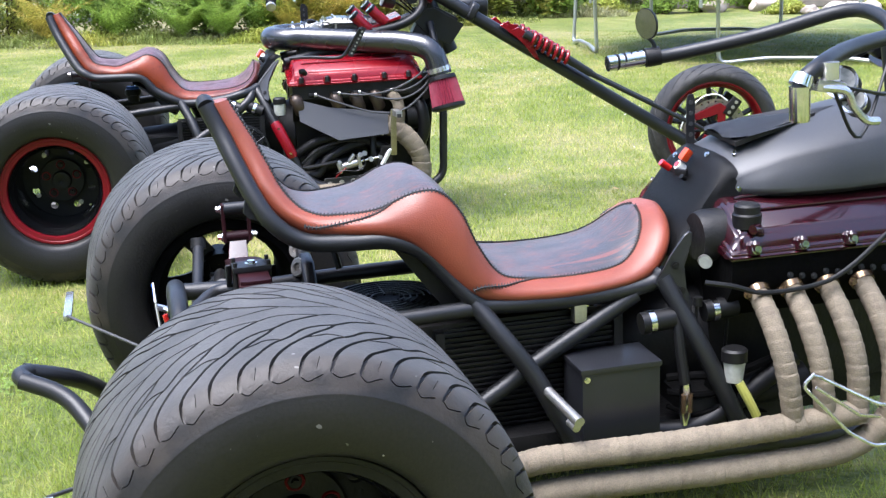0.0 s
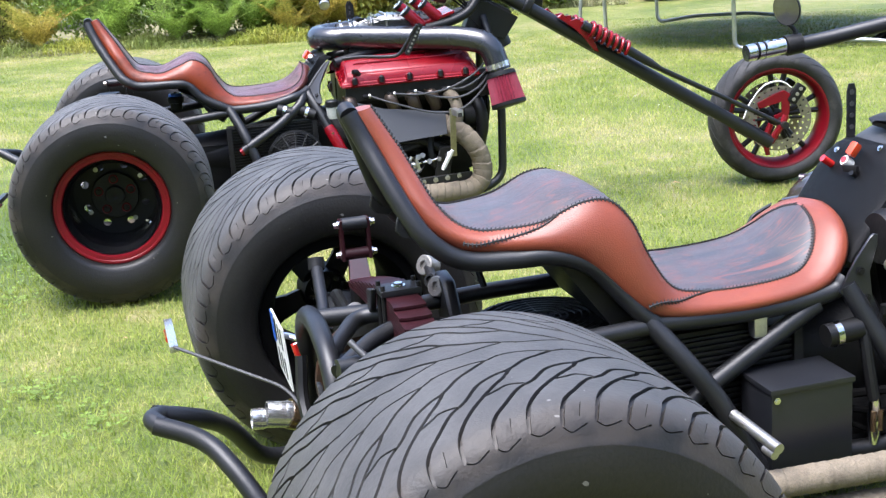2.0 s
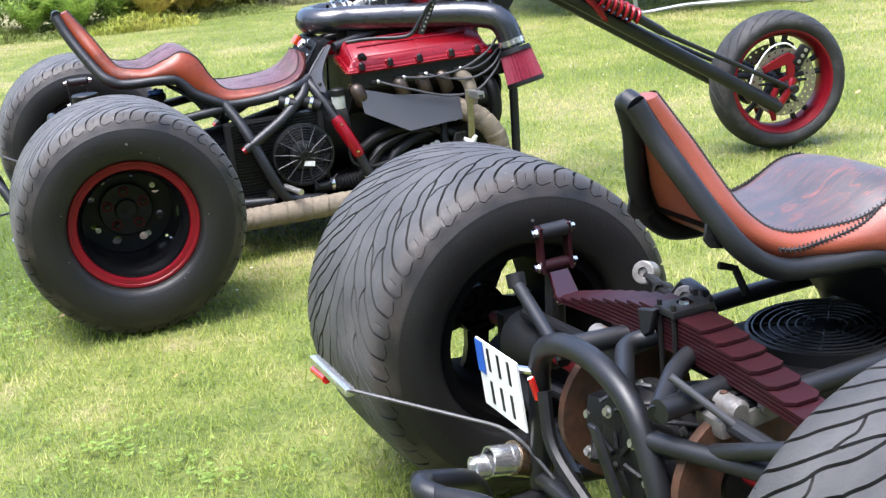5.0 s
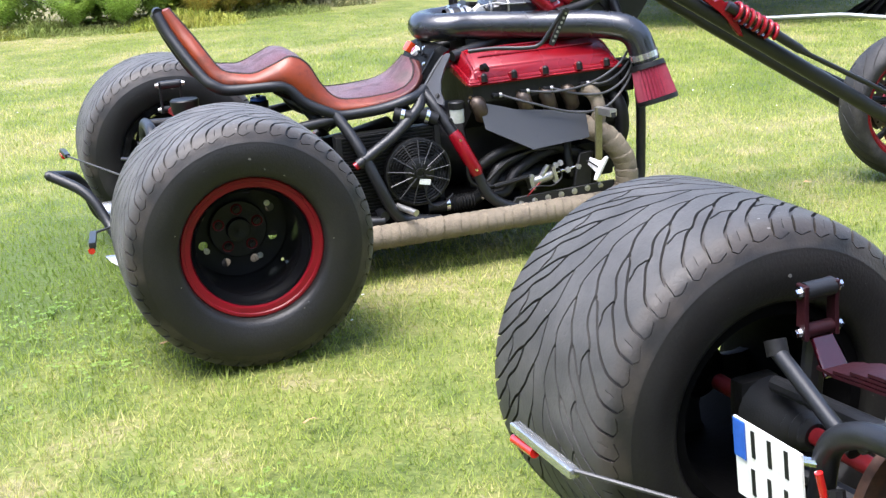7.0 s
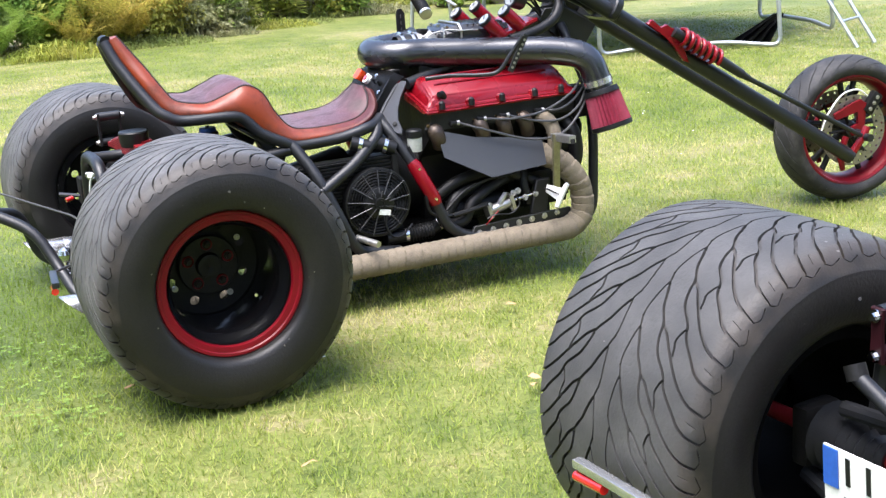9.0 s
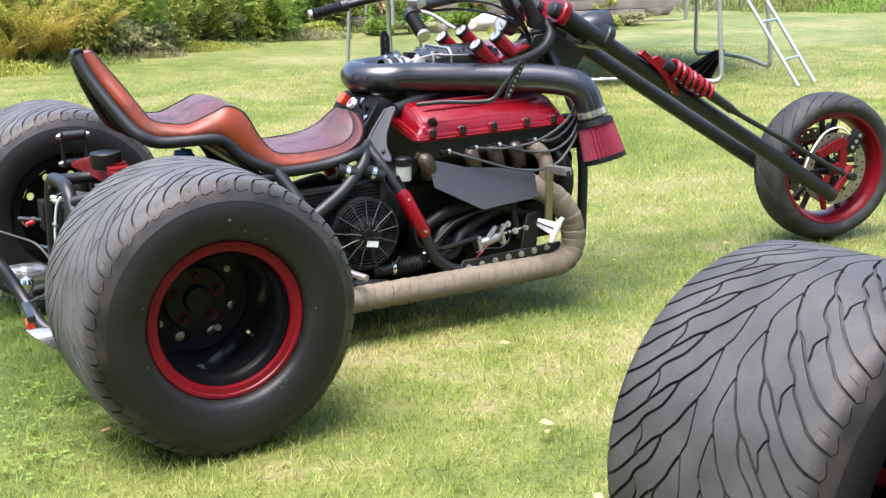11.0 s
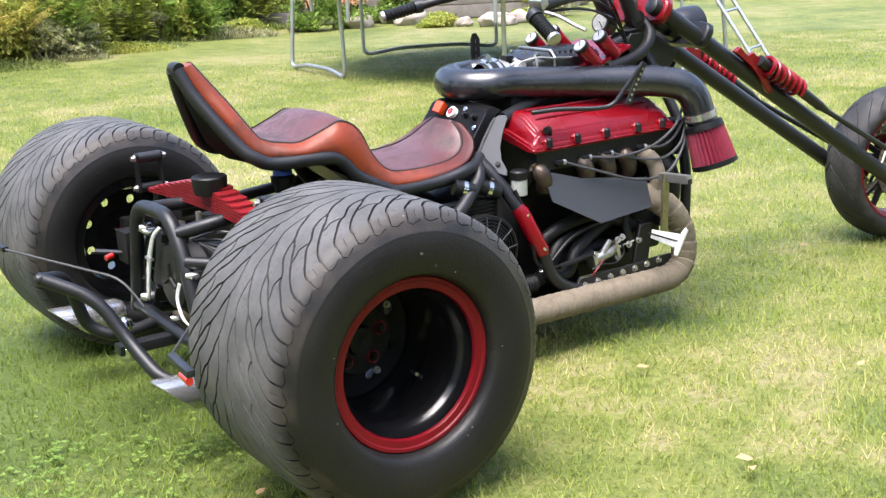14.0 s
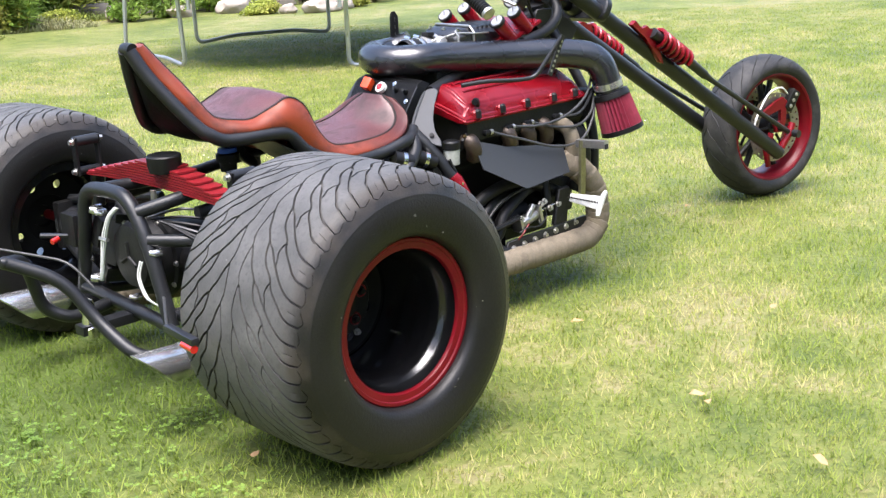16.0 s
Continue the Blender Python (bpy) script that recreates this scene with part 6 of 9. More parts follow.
        part("corrugated_hose", tube([Vector((0.87, s * 0.306, 0.2)).lerp(Vector((0.97, s * 0.3, 0.2)), i / 16) for i in range(17)], [0.032 if i % 2 else 0.026 for i in range(17)], 14), HOSE, T)
        part("fuel_line", tube(smooth_line([(0.9, s * 0.3, 0.52), (0.94, s * 0.33, 0.4), (0.95, s * 0.34, 0.28), (1.05, s * 0.34, 0.25), (1.2, s * 0.32, 0.27)], 6), 0.006, 8), HOSE, T)
        part("fluid_reservoir", lathe([(0.0, 0.026), (0.05, 0.028), (0.056, 0.02)], (0.937, s * 0.275, 0.496), "z", 20), CLOUDY, T, "white fluid bottle with black cap")
        part("reservoir_cap", lathe([(0.052, 0.03), (0.075, 0.03), (0.08, 0.024), (0.08, 0.001)], (0.937, s * 0.275, 0.496), "z", 20), HOSE, T)
        for x, z, d in ((0.7, 0.555, (0.06, -0.02, -0.02)), (0.79, 0.545, (0.07, -0.02, -0.03))):
            a = Vector((x, s * 0.25, z))
            part("pipe_elbow", tube([a, a + Vector(d)], 0.026, 16), HOSE, T)
            hose_clamp(T, a + Vector(d) * 0.5, d, 0.029)
        # footrests
        part("footrest", rod((0.66, s * 0.34, 0.232), (0.7, s * 0.44, 0.222), 0.012), ALU, T, "bright metal footrest")
        part("footrest_stalk", box((1.443, s * 0.412, 0.4), (0.026, 0.012, 0.21), (0, 2, 0), 0.002), ZINC, T, "flat yellow zinc-plated footrest stalk")
        f = part("footrest", box((1.457, s * 0.447, 0.494), (0.03, 0.125, 0.028), (3 * s, 0, 3), 0.005), ALU, T, "square bright forward footrest")
        part("footrest_hole", box((1.4595, s * 0.5095, 0.4905), (0.019, 0.004, 0.017), (3 * s, 0, 3), 0.0), THREAD, f)
        pd = part("pedal", plate([(1.422, s * 0.375, 0.312), (1.414, s * 0.375, 0.284), (1.376, s * 0.535, 0.284), (1.402, s * 0.535, 0.328)], (0.96, 0.15 * s, -0.27), 0.006, 0.002), BRUSHED, T, "pressed bright foot pedal")
        for q in range(11):
            u = q / 10
            part("pedal_tooth", box(Vector((1.41, s * 0.378, 0.3)).lerp(Vector((1.383, s * 0.532, 0.308)), u), (0.009, 0.005, 0.005), (0, 30, 0), 0.0), THREAD, pd)
        part("pedal_bar", tube([(1.408, s * 0.55, 0.348), (1.4, s * 0.545, 0.335), (1.37, s * 0.545, 0.285), (1.358, s * 0.55, 0.268)], [0.007, 0.01, 0.01, 0.007], 10), BRUSHED, pd)
    # cooling
    radiator(T, 0.47, 0.86, 0.13, 0.5, -0.275)
    radiator_fan(T, (0.753, -0.325, 0.345), 0.118)
    part("battery_box", box((0.4, 0.05, 0.3), (0.3, 0.3, 0.2)), DARK, T)
    # added dark slab that stands in for the shade under the frame
    part("shade_belly_pan", box((0.8, 0.0, 0.16), (0.74, 0.58, 0.09), (0, 0, 0), 0.012), SHADE_BLACK, T)
    part("gearbox", lathe([(0.15, 0.06), (0.3, 0.1), (0.55, 0.12), (0.75, 0.16)], (0, 0, 0.34), "x", 24), DARK, T)
    # intake: throttle bodies, plenum and the long looping tube
    arc = [(1.06 + 0.125 * math.cos(t), 0.05 + 0.125 * math.sin(t), 0.82) for t in (math.pi / 2 + math.pi * k / 10 for k in range(11))]
    loop = [(1.14, 0.12, 0.845), (1.1, 0.165, 0.825)] + arc + rounded([(1.1, -0.085, 0.818), (1.33, -0.165, 0.803), (1.54, -0.255, 0.792), (1.655, -0.32, 0.765), (1.686, -0.343, 0.64)], 0.09, 6)
    part("intake_tube", tube(smooth_line(loop, 2), 0.053, 24), INTAKE, T, "fat satin black intake tube")
    part("filter_band", tube([(1.677, -0.337, 0.676), (1.682, -0.34, 0.654)], 0.0565, 28), SILVER, T, "bright band clamp")
    a, b = Vector((1.688, -0.345, 0.636)), Vector((1.71, -0.38, 0.502))
    d = (b - a).normalized()
    fl = part("air_filter", tube([a, a + d * 0.018, a + d * 0.02], [0.064, 0.068, 0.068], 32), HOSE, T, "conical red pleated air filter")
    bm = bmesh.new()
    u = d.orthogonal().normalized()
    v = d.cross(u)
    n = 60
    r0 = [bm.verts.new(a + d * 0.018 + (u * math.cos(t) + v * math.sin(t)) * (0.0665 if i % 2 else 0.057)) for i, t in enumerate(2 * math.pi * j / n for j in range(n))]
    r1 = [bm.verts.new(b + (u * math.cos(t) + v * math.sin(t)) * (0.078 if i % 2 else 0.067)) for i, t in enumerate(2 * math.pi * j / n for j in range(n))]
    for j in range(n):
        bm.faces.new((r0[j], r0[(j + 1) % n], r1[(j + 1) % n], r1[j]))
    part("filter_pleats", bm, MESHRED, fl, angle=20)
    part("filter_cap", tube([b - d * 0.004, b + d * 0.012, b + d * 0.016], [0.0795, 0.0795, 0.07], 32), HOSE, fl)
    bm = bmesh.new()
    rows = []
    for x, w, z0, z1 in ((1.165, 0.08, 0.795, 0.885), (1.18, 0.094, 0.79, 0.898), (1.24, 0.1, 0.785, 0.908), (1.44, 0.1, 0.785, 0.895)):
        rows.append([bm.verts.new((x, 0.0 + y * w, z)) for y, z in ((-1, z0), (-1, z1 - 0.02), (-0.8, z1), (0.8, z1), (1, z1 - 0.02), (1, z0))])
    for a, c in zip(rows, rows[1:]):
        for q in range(6):
            bm.faces.new((a[q], a[(q + 1) % 6], c[(q + 1) % 6], c[q]))
    bm.faces.new(rows[0])
    bm.faces.new(rows[-1][::-1])
    pl = part("plenum", bm, INTAKE, T, "black ribbed intake plenum")
    for q in range(7):
        part("plenum_rib", box((1.27 + 0.024 * q, 0.0, 0.902), (0.007, 0.18, 0.01), (0, 3, 0), 0.002), INTAKE, pl)
    part("plenum_band", tube([(1.235, -0.103, 0.8), (1.235, -0.103, 0.89), (1.235, -0.085, 0.911), (1.235, 0.085, 0.911), (1.235, 0.103, 0.89)], 0.005, 8), ALU, pl)
    for y in (-0.07, 0.0, 0.07):
        hexbolt(pl, (1.19, y, 0.9), (0, 0, 1), 0.007, 0.008, CHROME)
    part("manifold", box((1.3, 0, 0.74), (0.5, 0.2, 0.12), (0, 0, 0), 0.03), DARK, T)
    tc = (0, 0.03, 0.832)
    th = part("throttle_hose", lathe([(1.02, 0.046), (1.03, 0.05), (1.1, 0.05), (1.105, 0.046)], tc, "x", 28), HOSE, T)
    for x in (1.04, 1.083):
        part("hose_band", lathe([(x - 0.007, 0.0505), (x - 0.006, 0.0525), (x + 0.006, 0.0525), (x + 0.007, 0.0505)], tc, "x", 28), SILVER, th, "bright band clamp")
        part("band_screw", rod((x, 0.012, 0.884), (x, 0.04, 0.888), 0.006), CHROME, th)
    t = part("throttle_body", lathe([(1.095, 0.044), (1.1, 0.052), (1.118, 0.054), (1.122, 0.047), (1.14, 0.046), (1.144, 0.058), (1.158, 0.06), (1.162, 0.05), (1.17, 0.05)], tc, "x", 28), ALU, T, "bright cast throttle body")
    for k in range(8):
        a = 2 * math.pi * k / 8 + 0.3
        hexbolt(t, (1.144, 0.03 + 0.053 * math.cos(a), 0.832 + 0.053 * math.sin(a)), (-1, 0, 0), 0.005, 0.007, CHROME)
    part("throttle_bracket", plate([(1.1, -0.03, 0.87), (1.135, -0.034, 0.888), (1.165, -0.034, 0.872), (1.17, -0.034, 0.84), (1.12, -0.03, 0.84)], (0, 1, 0.15), 0.006, 0.002), ALU, t)
    part("throttle_wheel", along(lathe([(0, 0.001), (0, 0.02), (0.004, 0.022), (0.006, 0.017), (0.01, 0.017), (0.012, 0.022), (0.016, 0.02), (0.016, 0.001)], axis="z", seg=20), (1.135, -0.036, 0.862), (1.135, -0.136, 0.862)), BRUSHED, t)
    part("throttle_sensor", box((1.13, 0.02, 0.888), (0.04, 0.03, 0.018), (0, 6, 10), 0.006), DARK, t)
    part("throttle_cable", tube(smooth_line([(1.135, -0.055, 0.882), (1.18, -0.08, 0.892), (1.23, -0.108, 0.888), (1.3, -0.112, 0.884)], 5), 0.003, 7), ALU, T)
    part("plenum_clip", tube([(1.165, -0.092, 0.83), (1.168, -0.095, 0.88), (1.168, -0.08, 0.902)], 0.004, 7), ALU, pl)
    sb = part("side_lever", tube(rounded([(1.0, -0.27, 0.75), (1.08, -0.31, 0.757), (1.18, -0.37, 0.752), (1.235, -0.39, 0.755), (1.315, -0.44, 0.885)], 0.035), 0.0075, 10), BLACK, T, "black lever with a perforated upper end")
    ps = part("perforated_strip", plate([(1.342, -0.432, 0.882), (1.322, -0.432, 0.892), (1.252, -0.428, 0.765), (1.272, -0.428, 0.755)], (0.1, 1, 0), 0.004, 0.001), BLACK, sb)
    for k in range(7):
        p = Vector((1.322, -0.4345, 0.868)).lerp(Vector((1.27, -0.4305, 0.775)), k / 6)
        part("strip_hole", rod(p, p + Vector((0, -0.0012, 0)), 0.005, seg=10), ALU, ps)
    pt = part("perforated_tab", plate([(1.09, 0.17, 0.86), (1.125, 0.17, 0.86), (1.125, 0.17, 0.945), (1.112, 0.17, 0.965), (1.098, 0.17, 0.965), (1.09, 0.17, 0.945)], (-0.3, 1, 0), 0.005), DARK, T)
    for k in range(3):
        part("tab_hole", rod((1.1075, 0.165, 0.885 + 0.026 * k), (1.107, 0.1655, 0.885 + 0.026 * k), 0.008, seg=10), WIRE, pt)
    # gauges on the red bracket
    part("gauge_bracket", plate([(1.3, -0.17, 0.83), (1.54, -0.15, 0.9), (1.56, 0.15, 0.9), (1.34, 0.17, 0.83)], (-0.3, 0, 1), 0.014, 0.003), RED, T)
    for x, y, z in ((1.385, -0.14, 0.852), (1.465, -0.145, 0.878), (1.4, 0.14, 0.86), (1.47, 0.11, 0.88)):
        gauge(T, (x, y, z), (-0.66, -0.02, 0.66), 0.026, 0.095, RED)
    gauge(T, (1.52, -0.06, 0.965), (-0.85, -0.15, 0.3), 0.034, 0.05, BLACK)
    for i in range(3):
        part("control_cable", tube(smooth_line([(0.96, -0.35, 1.07), (1.2, -0.3, 1.06 + 0.03 * i), (1.5, -0.1, 0.98 + 0.03 * i), (1.72, 0.02 * i, 0.8)], 6), 0.0045, 7), HOSE, T)
    # rear end
    leaf_spring(T, 0.0, 0.572, 0.45, LEAFRED, 0.02, 9, False)
    for s in (-1, 1):
        shackle(T, -0.01, s * 0.43, 0.565, 0.662, s, DARK, ALU)
        part("spring_post", tube([(0.02, s * 0.43, 0.55), (0.02, s * 0.45, 0.44)], 0.024, 10), F, T)
        cardan(T, s, 0.36, 0.2, 0.78)
        part("hub_carrier", box((0, s * 0.6, 0.36), (0.12, 0.04, 0.16), (0, 0, 0), 0.012), DARK, T)
        part("wishbone", tube([(-0.02, s * 0.62, 0.3), (0.1, s * 0.25, 0.24)], 0.018, 10), F, T)
        part("wishbone", tube([(-0.02, s * 0.62, 0.3), (-0.12, s * 0.2, 0.24)], 0.018, 10), F, T)
        part("wishbone", tube([(0.0, s * 0.6, 0.44), (0.12, s * 0.22, 0.48)], 0.016, 10), F, T)
        part("hoop_stay", tube(rounded([(-0.148, 0.14 if s > 0 else -0.085, 0.565 if s > 0 else 0.53), (-0.05, s * 0.15, 0.56), (0.05, s * 0.12, 0.565)], 0.05), 0.02, 12), F, T)
        part("lower_stay", tube([(-0.14, s * 0.21, 0.24), (0.12, s * 0.24, 0.2), (0.61, s * 0.33, 0.18)], 0.02, 12), F, T)
        if s > 0:
            rs = part("brake_reservoir", lathe([(0.0, 0.026), (0.03, 0.028), (0.032, 0.037), (0.055, 0.038), (0.06, 0.03), (0.06, 0.008), (0.08, 0.007), (0.08, 0.001)], (0.264, 0.041, 0.56), "z", 20), HOSE, T)
            part("blue_cap", lathe([(0.06, 0.031), (0.072, 0.03), (0.074, 0.026), (0.074, 0.0075)], (0.264, 0.041, 0.56), "z", 20), BLUE, rs)
    part("rear_hoop", tube(rounded([(-0.15, 0.285, 0.22), (-0.15, 0.205, 0.565), (-0.15, 0.06, 0.575), (-0.15, -0.04, 0.572), (-0.15, -0.125, 0.46), (-0.15, -0.215, 0.21)], 0.07, 8), 0.022, 16), F, T)
    part("hoop_bottom", tube([(-0.15, 0.28, 0.24), (-0.15, -0.205, 0.21)], 0.02, 12), F, T)
    part("hoop_diagonal", tube([(-0.15, -0.135, 0.455), (-0.02, -0.28, 0.45), (0.15, -0.3, 0.42)], 0.018, 12), F, T)
    differential(T, 0.36)
    for k in range(3):
        o = 0.009 * (k - 1)
        part("wiring", tube(smooth_line([(-0.165, 0.0 + o, 0.535), (-0.172, 0.04 + o, 0.5), (-0.176, 0.075 + o * 1.4, 0.43), (-0.178, 0.095 + o, 0.36), (-0.174, 0.12 + o, 0.3), (-0.165, 0.15 + o, 0.285)], 6), 0.0027, 7), CREAM if k else STEEL, T)
    for k in range(2):
        part("wiring", tube(smooth_line([(-0.165, -0.1 - 0.012 * k, 0.39), (-0.172, -0.09 - 0.012 * k, 0.34), (-0.168, -0.115 - 0.012 * k, 0.285), (-0.15, -0.15, 0.26)], 6), 0.003, 7), CREAM, T)
    for y, z, r in ((0.16, 0.5, 0.017), (0.13, 0.495, 0.011), (0.205, 0.275, 0.016), (0.25, 0.33, 0.012), (-0.02, 0.26, 0.01), (-0.16, 0.42, 0.012)):
        part("cable_union", tube([(-0.13, y, z), (-0.15, y, z), (-0.165, y + 0.006, z + 0.004)], [r, r, r * 0.6], 10), SILVER, T)
    part("cable_tie", tube([(-0.176, 0.055, 0.43), (-0.176, 0.1, 0.428)], 0.006, 8), ALU, T)
    for s in (-1, 1):
        part("bumper_bar", tube(rounded([(-0.52, 0, 0.452), (-0.4, s * 0.08, 0.39), (-0.345, s * 0.15, 0.265), (-0.31, s * 0.3, 0.175), (-0.1, s * 0.33, 0.16)] if s < 0 else [(-0.52, 0, 0.452), (-0.42, 0.1, 0.42), (-0.37, 0.13, 0.25), (-0.3, 0.09, 0.21), (-0.14, 0.12, 0.22)], 0.07, 6), 0.019, 14), F, T)
    part("bumper_end", lathe([(-0.02, 0.001), (-0.014, 0.015), (0, 0.0195), (0.014, 0.015), (0.02, 0.001)], (-0.522, 0, 0.453), "x", 14), F, T)
    part("tow_bar", box((-0.22, 0.0, 0.2), (0.22, 0.05, 0.03)), F, T)
    b = part("tow_ball", lathe([(-0.05, 0.001), (-0.05, 0.022), (-0.04, 0.03), (-0.01, 0.03), (0.0, 0.018), (0.03, 0.014), (0.04, 0.02), (0.055, 0.026), (0.07, 0.02), (0.08, 0.001)], (-0.3, 0.0, 0.215), "z", 24), CHROME, T, "chromed tow ball")
    indicator(T, (-0.2, -0.27, 0.33), (-0.43, -0.66, 0.388), (-0.1, -1, 0.0), 0.15, SATIN)
    indicator(T, (-0.2, 0.27, 0.33), (-0.43, 0.66, 0.388), (-0.1, 1, 0.0), 0.15, SATIN)
    part("electric_box", box((-0.15, 0.3, 0.42), (0.05, 0.08, 0.1)), DARK, T)
    rl = part("rear_lever", tube([(-0.16, 0.3, 0.4), (-0.21, 0.337, 0.404), (-0.24, 0.357, 0.407)], [0.006, 0.008, 0.008], 8), SATIN, T)
    part("lever_tip", rod((-0.2, 0.32, 0.395), (-0.225, 0.315, 0.39), 0.009), REDLENS, rl)
    cv = part("drive_cover", lathe([(-0.16, 0.001), (-0.16, 0.07), (-0.155, 0.092), (-0.14, 0.1), (-0.12, 0.1)], (0, -0.03, 0.39), "x", 36), DARK, T, "round dull black drive cover")
    for a in range(3):
        t = 2 * math.pi * a / 3 + 1.57
        part("cover_rib", rod((-0.161, -0.03, 0.39), (-0.161, -0.03 + 0.045 * math.cos(t), 0.39 + 0.045 * math.sin(t)), 0.006, seg=8), DARK, cv)
    for k, (y, z, h) in enumerate(((0.1, 0.43, 0.09), (0.13, 0.36, 0.07), (0.2, 0.42, 0.1), (0.17, 0.3, 0.06), (0.06, 0.5, 0.05))):
        part("gear_casting", box((-0.1, y, z), (0.07, 0.06, h), (10 * k, 8, 20 - 12 * k), 0.014), DARK, T)
    for k in range(6):
        part("loose_cable", tube(smooth_line([(-0.1, -0.06 - 0.02 * k, 0.5), (-0.04, -0.16 - 0.03 * k, 0.53 - 0.02 * k), (0.08, -0.26, 0.5 - 0.03 * k), (0.2, -0.3, 0.46 - 0.02 * k)], 5), 0.0045, 6), HOSE if k % 3 else WIRE, T)
    for k in range(4):
        hexbolt(T, (-0.11, 0.05 + 0.05 * k, 0.47 - 0.035 * k), (-1, 0, 0.3), 0.008, 0.012, ALU)
    return T


red_trike(pose(-1.6947, 6.0405, 0, 0, 0, math.degrees(0.1628)))


# ---- the maroon trike ----
def maroon_trike(m):
    T = thing("trike_motorcycle", m, "matt black and maroon chopper trike with russet flame-tooled seat", "trike")
    steel_wheel(T, (0, -0.809, 0.376), -1, DARK)
    spoke_wheel(T, (0, 0.809, 0.385), 1, BLACK)
    front_wheel(T, (3.0, 0, 0.29), 0, MAROON)
    F = BLACK
    def mid(x):
        """The seat sits a little off the middle at its back."""
        return 0.03 * max(0.0, min(1.0, (0.5 - x) / 0.3))

    rail = [(-0.048, 0.014, 0.993), (-0.024, 0.034, 0.935), (0.004, 0.08, 0.862), (0.032, 0.118, 0.797), (0.06, 0.14, 0.75), (0.102, 0.15, 0.712), (0.15, 0.158, 0.694), (0.23, 0.167, 0.69), (0.31, 0.178, 0.69), (0.38, 0.185, 0.664), (0.436, 0.19, 0.602), (0.494, 0.2, 0.538), (0.541, 0.2, 0.526), (0.732, 0.2, 0.52), (0.901, 0.2, 0.534), (0.94, 0.2, 0.56)]
    for s in (-1, 1):
        part("seat_rail", tube(smooth_line([(x, mid(x) + s * w, z) for x, w, z in rail], 5), 0.02, 14), F, T)
    part("rail_tip", tube([(-0.047, 0.014, 0.99), (-0.05, 0.03, 0.998), (-0.047, 0.046, 0.99)], 0.02, 12), F, T)
    bm = bmesh.new()
    rows = []
    for x, z, w in ((-0.034, 0.985, 0.01), (-0.01, 0.93, 0.026), (0.018, 0.86, 0.072), (0.044, 0.8, 0.108), (0.07, 0.757, 0.13), (0.11, 0.724, 0.142), (0.17, 0.703, 0.15), (0.3, 0.698, 0.165), (0.36, 0.675, 0.172), (0.42, 0.605, 0.18)):
        rows.append([bm.verts.new((x, mid(x) + k * w, z)) for k in (-1, -0.5, 0, 0.5, 1)])
    for a, b in zip(rows, rows[1:]):
        for j in range(4):
            bm.faces.new((a[j], a[j + 1], b[j + 1], b[j]))
    bmesh.ops.solidify(bm, geom=bm.faces[:], thickness=0.004)
    part("seat_shell", bm, DARK, T)
    for s in (-1, 1):
        y = 0.03 + s * 0.118
        t = part("seat_tab", plate([(0.034, y, 0.818), (0.01, y, 0.795), (0.004, y, 0.768), (0.016, y, 0.752), (0.044, y, 0.745), (0.062, y, 0.757)], (0, 1, 0), 0.006, 0.002), F, T)
        part("tab_hole", rod((0.022, y + s * 0.002, 0.776), (0.022, y + s * 0.0042, 0.776), 0.006, seg=12), THREAD, t)
    part("seat_support", plate([(0.36, 0.0, 0.66), (0.44, 0.0, 0.58), (0.48, 0.0, 0.52), (0.43, 0.0, 0.52), (0.32, 0.0, 0.67)], (0, 1, 0), 0.3), DARK, T)
    both("rear_rail", [(0.51, -0.2, 0.525), (0.25, -0.21, 0.52), (-0.02, -0.2, 0.51)], 0.019, F, T)
    both("rear_diagonal", [(0.49, -0.2, 0.535), (0.54, -0.25, 0.465), (0.605, -0.275, 0.375), (0.685, -0.3, 0.205), (0.8, -0.3, 0.16)], 0.021, F, T)
    both("brace", [(0.873, -0.2, 0.515), (0.625, -0.215, 0.385), (0.51, -0.222, 0.315), (0.36, -0.22, 0.23)], 0.02, F, T)
    both("down_tube", [(0.935, -0.215, 0.55), (1.0, -0.28, 0.402), (1.063, -0.3, 0.262), (1.1, -0.3, 0.18), (1.2, -0.3, 0.14)], 0.021, F, T)
    both("lower_rail", [(0.66, -0.3, 0.17), (1.2, -0.3, 0.14), (1.65, -0.25, 0.13), (1.72, -0.2, 0.4), (1.7, -0.05, 0.85)], 0.02, F, T, bend=0.12)
    for s in (-1, 1):
        tip = [(0.985, s * 0.218, 0.648), (0.996, s * 0.216, 0.655), (1.006, s * 0.216, 0.652)] if s < 0 else [(0.962, s * 0.22, 0.612)]
        g = part("gusset", plate([(0.911, s * 0.222, 0.54), (0.95, s * 0.222, 0.603), *tip, (1.004, s * 0.218, 0.63), (0.981, s * 0.222, 0.576), (0.985, s * 0.226, 0.522), (1.002, s * 0.232, 0.488), (0.994, s * 0.234, 0.466), (0.97, s * 0.232, 0.485)], (0.05, 1, 0.12 * s), 0.008, 0.002), SATIN, T)
        for p in ((0.96, 0.58), (0.948, 0.545), (0.975, 0.52), (0.985, 0.485)):
            hexbolt(g, (p[0], s * (0.227 + (0.6 - p[1]) * 0.05), p[1]), (0, s, 0), 0.006, 0.004, DARK)
